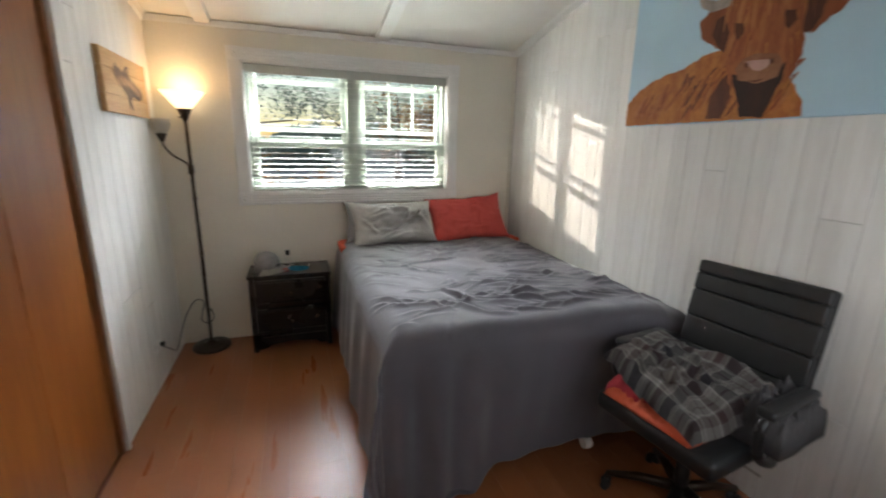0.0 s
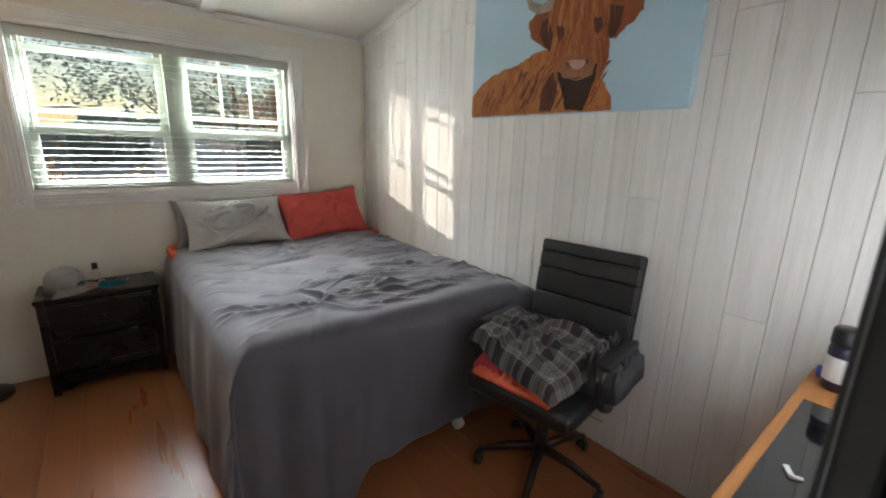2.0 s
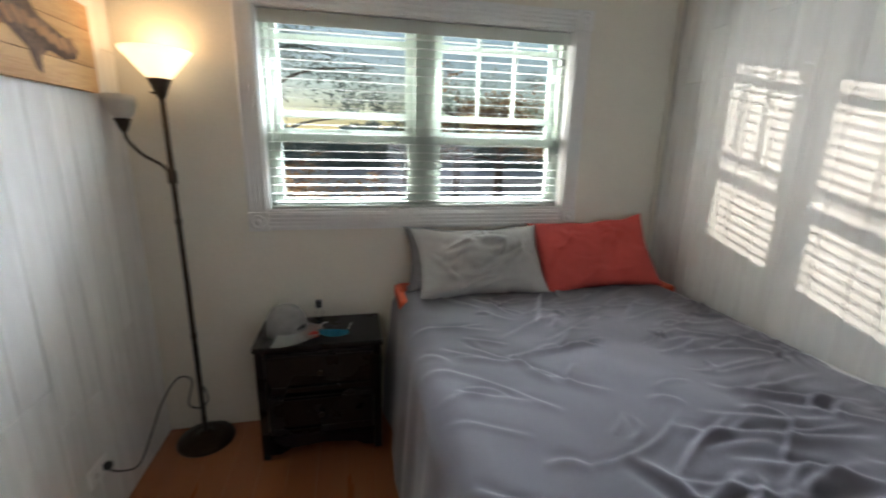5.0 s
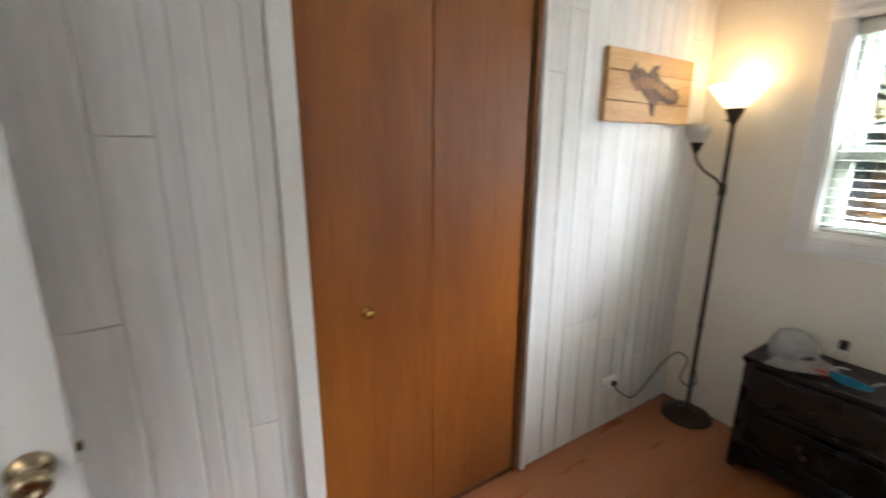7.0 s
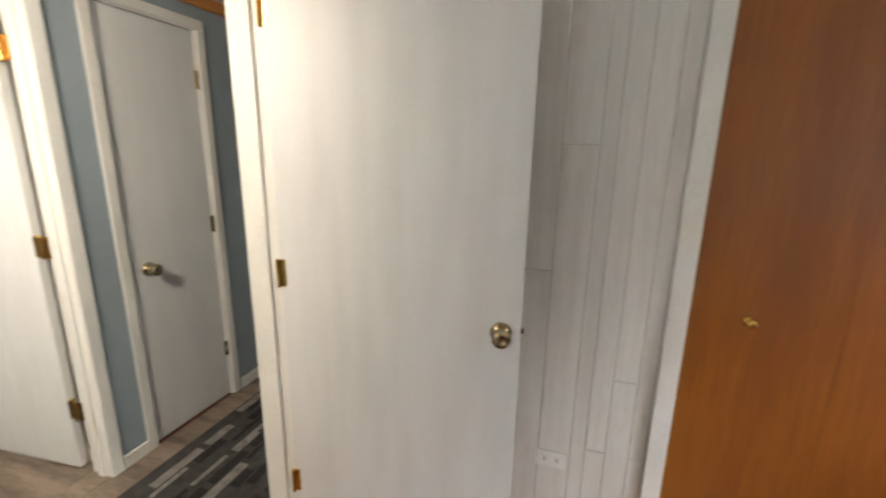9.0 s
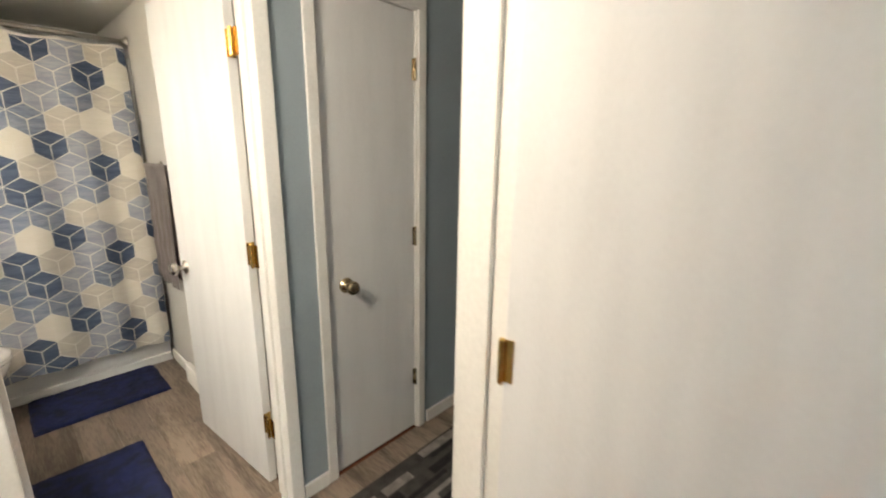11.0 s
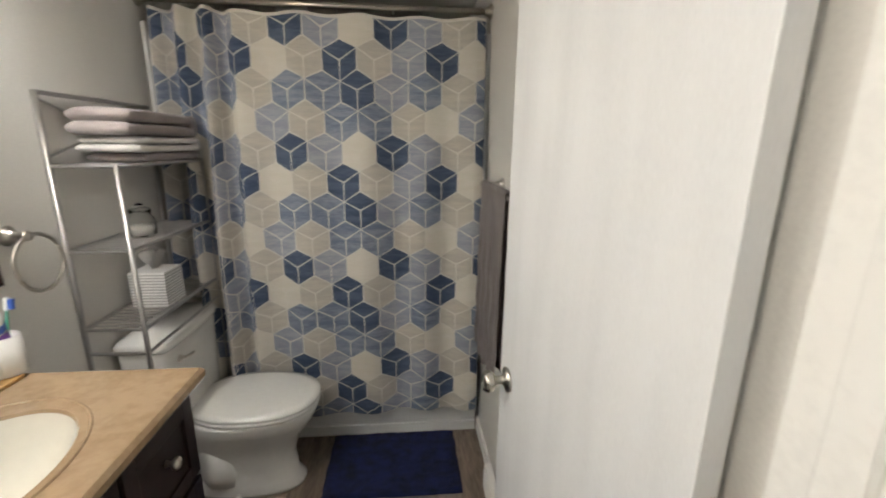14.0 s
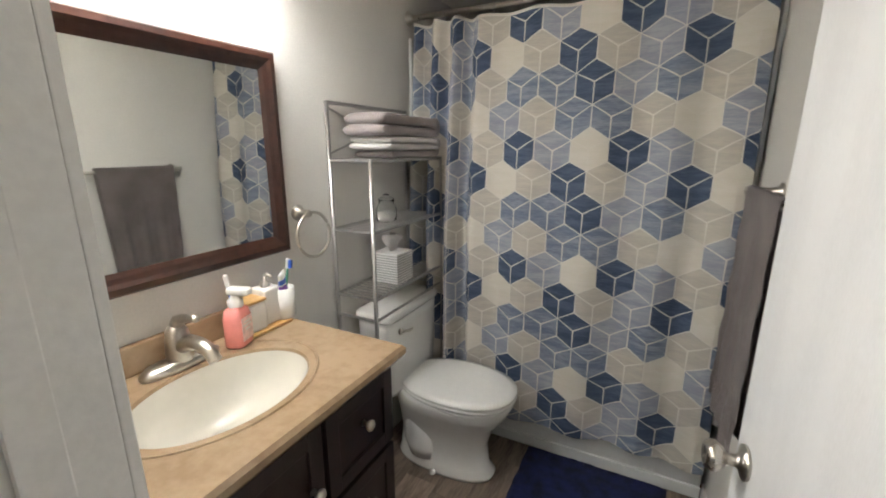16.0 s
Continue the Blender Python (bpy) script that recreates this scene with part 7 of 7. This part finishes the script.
# bath mats
def mat_rug(x0, x1, y0, y1, label, seed):
    t = thing("bath_mat", pose(0, 0, 0), label, "bath mat", "navy bath mats")
    bm = bmesh.new()
    n, m = 46, 34
    g = []
    for j in range(m + 1):
        row = []
        for i in range(n + 1):
            u, v = i / n, j / m
            e = min(u, 1 - u, v, 1 - v)
            z = 0.004 + 0.014 * min(1, e / 0.03) + 0.0035 * noise.noise(Vector((u * 34 + seed, v * 26, seed)))
            row.append(bm.verts.new((x0 + (x1 - x0) * u + 0.006 * noise.noise(Vector((v * 6, seed, u))), y0 + (y1 - y0) * v + 0.006 * noise.noise(Vector((u * 6, seed, 3))), max(0.001, z))))
        g.append(row)
    for j in range(m):
        for i in range(n):
            bm.faces.new((g[j][i], g[j][i + 1], g[j + 1][i + 1], g[j + 1][i]))
    part("mat_top", bm, "navy_mat", t, smooth=True)
    part("backing", solid((x0 + 0.01, x1 - 0.01, y0 + 0.01, y1 - 0.01, 0.0005, 0.004)), "navy_mat", t)


mat_rug(0.505, 1.12, -2.765, -2.35, "navy shag bath mat before the bathtub", 1.0)
mat_rug(0.745, 1.25, -1.94, -1.35, "navy shag bath mat before the vanity", 6.0)
vt = thing("floor_register", pose(0.381, -2.25, 0.0), "white louvred heating register low on the wall", "vent")
part("frame", solid((0, 0.03, -0.13, 0.13, 0.0, 0.13), bevel=0.006), "plate", vt)
for k in range(6):
    part("louver", solid((0.0295, 0.036, -0.115, 0.115, 0.022 + 0.016 * k, 0.028 + 0.016 * k), bevel=0.001), "plate", vt)

# ---- red room ----
cbt = thing("credenza", pose(-3.55, -1.95, 0), "mahogany stand with peach cabinet panels and a dark tray top", "cabinet")
part("upper_case", solid((-0.22, 0.22, -0.60, 0.50, 0.46, 1.0), bevel=0.01), "mahogany", cbt)
part("front_panel", solid((0.2195, 0.235, -0.58, 0.50, 0.47, 0.99), bevel=0.004), "peach_panel", cbt, "pale peach front panel")
part("top", solid((-0.26, 0.30, -0.64, 0.56, 1.001, 1.02), bevel=0.004), "bottle_navy", cbt, "dark blue top")
part("top_edge", solid((0.30, 0.306, -0.64, 0.56, 1.0, 1.022), bevel=0.002), "silver", cbt)
part("stand_top", solid((-0.24, 0.30, -0.62, 0.55, 0.40, 0.459), bevel=0.006), "mahogany", cbt)
part("shelf", solid((-0.22, 0.27, -0.60, 0.53, 0.14, 0.17), bevel=0.004), "mahogany", cbt)
for lx, ly in ((0.27, -0.59), (0.27, 0.52), (-0.21, -0.59), (-0.21, 0.52)):
    part("leg", solid((lx - 0.028, lx + 0.028, ly - 0.028, ly + 0.028, 0, 0.399), bevel=0.005), "mahogany", cbt)
part("drawer", solid((0.2995, 0.31, -0.3, 0.3, 0.405, 0.452), bevel=0.003), "mahogany", cbt)
yb = thing("yellow_box", pose(-3.42, -1.75, 0.171), "flat yellow box on the stand shelf", "box")
part("box", solid((-0.12, 0.12, -0.18, 0.18, 0, 0.035), bevel=0.004), "yellow", yb)
part("lid", solid((-0.123, 0.123, -0.183, 0.183, 0.0355, 0.05), bevel=0.004), "yellow", yb)
rr_ = thing("flower_rug", pose(-2.35, -1.35, 0), "mauve grey area rug with large outlined flowers", "rug")
part("rug_body", solid((-0.80, 0.74, -1.25, 0.64, 0.001, 0.012), bevel=0.004), "rug_grey", rr_)


def flower(cx, cy, size, mat, seed):
    rng = random.Random(seed)
    for ring, n in ((1.0, 7), (0.66, 6), (0.36, 5)):
        for k in range(n):
            a0 = 2 * math.pi * k / n + ring * 1.3
            pts = []
            for q in range(9):
                t = q / 8
                a = a0 + (t - 0.5) * 2 * math.pi / n * 1.15
                r = size * ring * (0.62 + 0.38 * math.sin(math.pi * t) ** 0.6)
                px, py = cx + r * math.cos(a), cy + r * math.sin(a)
                pts.append((max(-0.78, min(0.72, px)), max(-1.23, min(0.62, py)), 0.0125))
            part("petal_line", tube(pts, 0.010, 5), mat, rr_)


flower(0.36, 0.30, 0.36, "rug_pale", 1)
flower(-0.20, 0.26, 0.36, "rug_wine", 2)
flower(0.10, -0.40, 0.34, "rug_pale", 3)
flower(-0.48, -0.30, 0.34, "rug_dark", 4)
flower(0.45, -0.85, 0.32, "rug_wine", 5)
bwl = thing("pet_bowl", pose(-2.62, -0.42, 0), "round steel bowl on the red room floor", "bowl")
part("bowl", lathe([(0, 0.004), (0.09, 0.002), (0.13, 0.0), (0.135, 0.006), (0.11, 0.055), (0.105, 0.055), (0.09, 0.015), (0, 0.012)], 28), "silver", bwl, smooth=True)


# ---- outdoors ----
structure("ground", solid((-60, 60, 3.6, 90, -0.75, -0.65), (-60, -4.1, -40, 3.6, -0.75, -0.65)), "grass", "dry autumn lawn around the house", "ground")


def leaf_mass(centre, radius, count, size, rng, squash=0.8):
    """Many small leaf blades in an uneven crown."""
    verts, faces = [], []
    clumps = [(Vector(centre) + Vector((rng.gauss(0, 0.45), rng.gauss(0, 0.45), rng.gauss(0, 0.36 * squash))) * radius, rng.uniform(0.22, 0.42) * radius) for _ in range(26)]
    for _ in range(count):
        c, r = rng.choice(clumps)
        d = Vector((rng.gauss(0, 1), rng.gauss(0, 1), rng.gauss(0, 1))).normalized() * r * rng.random() ** 0.5
        p = c + d
        a = Vector((rng.gauss(0, 1), rng.gauss(0, 1), rng.gauss(0, 0.6))).normalized()
        b = a.cross(Vector((rng.gauss(0, 1), rng.gauss(0, 1), rng.gauss(0, 1)))).normalized()
        s = size * rng.uniform(0.6, 1.3)
        k = len(verts)
        verts += [tuple(p), tuple(p + a * s + b * s * 0.35), tuple(p + a * s * 1.8), tuple(p + a * s - b * s * 0.35)]
        faces.append((k, k + 1, k + 2, k + 3))
    me = bpy.data.meshes.new("crown")
    me.from_pydata(verts, [], faces)
    return me


def tree(x, y, height, radius, mat, label, seed, leaves=5000, size=0.10):
    rng = random.Random(seed)
    t = thing("tree", pose(x, y, -0.65), label, "tree", "trees in the yard")
    bms = [tube([(0, 0, 0), (0.05, 0.03, height * 0.3), (0.0, 0.08, height * 0.75)], [0.20, 0.15, 0.06], 10)]
    for k in range(9):
        a = rng.uniform(0, 6.28)
        h = height * rng.uniform(0.25, 0.62)
        r = radius * rng.uniform(0.6, 0.95)
        bms.append(tube(curve_points([(0.03, 0.04, h), (0.4 * r * math.cos(a), 0.4 * r * math.sin(a), h + 0.22 * r), (r * math.cos(a), r * math.sin(a), h + rng.uniform(0.1, 0.6) * r)], 4), [0.07 - 0.006 * q for q in range(9)], 6))
    part("trunk", merged(*bms), "bark", t, smooth=True)
    me = leaf_mass((0, 0, height * 0.66), radius, leaves, size, rng)
    me.materials.append(M[mat])
    c = new("crown", me)
    c.parent = t
    return t


tree(-1.6, 14.5, 7.4, 3.6, "leaf", "dense green yard tree with a spreading crown", 1, 9000, 0.075)
tree(5.2, 18.5, 5.6, 2.4, "leaf", "sparse green yard tree", 9, 2600, 0.075)
tree(-8.5, 16.0, 7.5, 3.4, "leaf", "tall green tree at the yard edge", 2, 7000, 0.12)
tree(0.25, 7.4, 2.0, 1.0, "leaf_autumn", "small tree with rusty autumn leaves", 3, 1500, 0.045)
tree(6.5, 17.0, 4.2, 2.1, "leaf_autumn", "autumn tree across the road", 4, 4000, 0.10)
tree(3.8, 24.0, 5.0, 2.6, "leaf", "green tree beyond the road", 5, 5000, 0.12)
tree(13.0, 26.0, 5.2, 3.0, "leaf", "green tree beyond the road", 6, 5000, 0.12)
tree(-9.0, -2.6, 4.6, 2.2, "leaf", "green tree outside the red room window", 7, 5000, 0.10)
tree(-12.0, -5.5, 4.0, 2.2, "leaf", "green tree outside the red room", 8, 4000, 0.10)
rng = random.Random(21)
verts, faces = [], []
for _ in range(14000):
    x = rng.uniform(-45, 45)
    y = rng.uniform(40, 46)
    h = 3.2 + 1.6 * noise.noise(Vector((x * 0.2, 0, 0))) + 1.0 * noise.noise(Vector((x * 0.7, 3, 0)))
    z = -0.65 + h * rng.random()
    s = rng.uniform(0.2, 0.5)
    k = len(verts)
    a = Vector((rng.gauss(0, 1), rng.gauss(0, 0.3), rng.gauss(0, 1))).normalized() * s
    b = Vector((-a.z, a.y, a.x)) * 0.5
    p = Vector((x, y, z))
    verts += [tuple(p - a), tuple(p + b), tuple(p + a), tuple(p - b)]
    faces.append((k, k + 1, k + 2, k + 3))
me = bpy.data.meshes.new("far_woods")
me.from_pydata(verts, [], faces)
me.materials.append(M["leaf"])
tagged(new("far_woods", me), "line of distant woods along the horizon", "woods", kind="stuff")
structure("road", solid((-60, 60, 18.5, 22.5, -0.66, -0.635)), "runner_light", "pale grey road past the house", "road")
sh = thing("neighbour_house", pose(-17, 31, -0.65), "low pale house across the road", "house")
part("wall", solid((-5, 5, -3, 3, 0, 2.6)), "siding", sh)
part("roof", prism([(-3.4, 2.6), (3.4, 2.6), (0, 4.2)], 10.6, 'yz', -5.3), "roof", sh)
for x in (-3.2, -0.8, 2.6):
    w_ = part("window", solid((x - 0.6, x + 0.6, -3.06, -3.0, 1.0, 2.0), bevel=0.02), "white_trim", sh)
    part("pane", solid((x - 0.5, x + 0.5, -3.075, -3.06, 1.08, 1.92)), "black_glass", w_)
part("door", solid((0.7, 1.6, -3.06, -3.0, 0.0, 2.05), bevel=0.02), "brown_strip", sh)


# ---- planks of walls and floors ----
def wall_planks(parent, edges, x, side, spans, seed, joints=()):
    """Upright planks between the given edges along y; each column is cut into lengths at random heights."""
    rng = random.Random(seed)
    for y0, y1 in zip(edges, edges[1:]):
        if y1 - y0 < 0.01:
            continue
        lo, hi = spans(0.5 * (y0 + y1))
        top = hi(y0, y1)
        known = [jz for jy, jz in joints if y0 <= jy < y1]
        cuts = [lo] + (known or [lo + rng.choice((0.35, 0.52, 0.66, 1.75, 1.98, 2.1))]) + [9]
        for a, b in zip(cuts, cuts[1:]):
            z0, z1 = a + 0.0008, min(b - 0.0008, top)
            if z1 - z0 < 0.05:
                continue
            bm = bmesh.new()
            ga = 0.0011
            f, k = x - side * 0.0038, x
            c = 0.002
            pts = [(f, y0 + ga, z0), (k - side * c, y0 + ga, z0 + 0), (k, y0 + ga + c, z0 + c), (k, y1 - ga - c, z0 + c), (k - side * c, y1 - ga, z0), (f, y1 - ga, z0)]
            lo_v = [bm.verts.new(p) for p in pts]
            hi_v = [bm.verts.new((p[0], p[1], z1 - (c if i in (2, 3) else 0))) for i, p in enumerate(pts)]
            for i in range(5):
                bm.faces.new((lo_v[i], lo_v[i + 1], hi_v[i + 1], hi_v[i]))
            bm.faces.new(lo_v)
            bm.faces.new(hi_v[::-1])
            bmesh.ops.recalc_face_normals(bm, faces=bm.faces)
            part("plank", bm, "plank_white", parent)


def seams(y0, y1, seed, fixed=()):
    rng = random.Random(seed)
    out, y = [y0], y0
    while y < y1 - 0.14:
        y += rng.choice((0.075, 0.095, 0.10, 0.105, 0.13, 0.132))
        out.append(y)
    return out + [y1]


east = [0.001, 0.11, 0.254, 0.353, 0.434, 0.568, 0.699, 0.757, 0.861, 0.993, 1.09, 1.187, 1.268, 1.374, 1.478, 1.586, 1.67, 1.768, 1.859]
east += seams(1.859, N - 0.021, 5)[1:]
top_under = lambda a, b: min(roof_z(a), roof_z(b)) - 0.002
wall_planks(wall_east, east, E, -1, lambda y: (0.001, top_under), 31, ((1.43, 1.37), (0.93, 1.224), (0.50, 0.837), (0.30, 1.598), (0.63, 1.888)))
west_a = [0.001, 0.13, 0.262, 0.395, 0.53, 0.66, 0.80, 0.922, 0.975, 1.048, 1.13, CL0 - 0.066]
wall_planks(wall_west, west_a, W, 1, lambda y: (0.001, top_under), 8, ((0.87, 1.49), (0.75, 1.048), (1.08, 0.659)))
wall_planks(wall_west, seams(CL1 + 0.023, N - 0.002, 12), W, 1, lambda y: (0.001, top_under), 9)
wall_planks(wall_west, seams(CL0, CL1, 14), W, 1, lambda y: (CLZ + 0.062, top_under), 10)


def floor_planks(parent, x0, x1, y0, y1, width, length, along, mat, seed, dz=0.0):
    rng = random.Random(seed)
    meshes = {}
    a0, a1, b0, b1 = (y0, y1, x0, x1) if along == 'y' else (x0, x1, y0, y1)
    b = b0
    while b < b1 - 0.002:
        w = min(width, b1 - b)
        a = a0 - rng.uniform(0, length)
        while a < a1:
            s, e = max(a, a0), min(a + length, a1)
            if e - s > 0.02:
                key = (round(w, 3), round(e - s, 3))
                if key not in meshes:
                    ww, ll = w - 0.0007, e - s - 0.0007
                    bx = (0, ww, 0, ll) if along == 'y' else (0, ll, 0, ww)
                    bm = bmesh.new()
                    h, c = 0.006, 0.0004
                    lo = [bm.verts.new(p) for p in ((bx[0], bx[2], -h), (bx[1], bx[2], -h), (bx[1], bx[3], -h), (bx[0], bx[3], -h))]
                    mi_ = [bm.verts.new(p) for p in ((bx[0], bx[2], -c), (bx[1], bx[2], -c), (bx[1], bx[3], -c), (bx[0], bx[3], -c))]
                    hi = [bm.verts.new(p) for p in ((bx[0] + c, bx[2] + c, 0), (bx[1] - c, bx[2] + c, 0), (bx[1] - c, bx[3] - c, 0), (bx[0] + c, bx[3] - c, 0))]
                    for q in range(4):
                        r = (q + 1) % 4
                        bm.faces.new((lo[q], lo[r], mi_[r], mi_[q]))
                        bm.faces.new((mi_[q], mi_[r], hi[r], hi[q]))
                    bm.faces.new(hi)
                    bmesh.ops.recalc_face_normals(bm, faces=bm.faces)
                    meshes[key] = mesh_of("plank", bm, mat)
                ob = new("plank", meshes[key])
                ob.location = ((b, s, dz) if along == 'y' else (s, b, dz))
                ob.parent = parent
            a += length
        b += width


floor_planks(floor_bed, W - 0.012, E + 0.012, -0.004, N, 0.125, 1.1, 'y', "laminate", 41)
floor_planks(floor_hall, -1.06, 2.62, HS - 0.001, -0.115, 0.15, 0.92, 'x', "vinyl", 42)
floor_planks(floor_hall, 0.37, 1.80, -2.80, HS - 0.112, 0.15, 0.92, 'y', "vinyl", 43)
floor_planks(floor_red, -3.9, -1.16, -2.6, 1.2, 0.15, 1.2, 'x', "red_floor", 44)
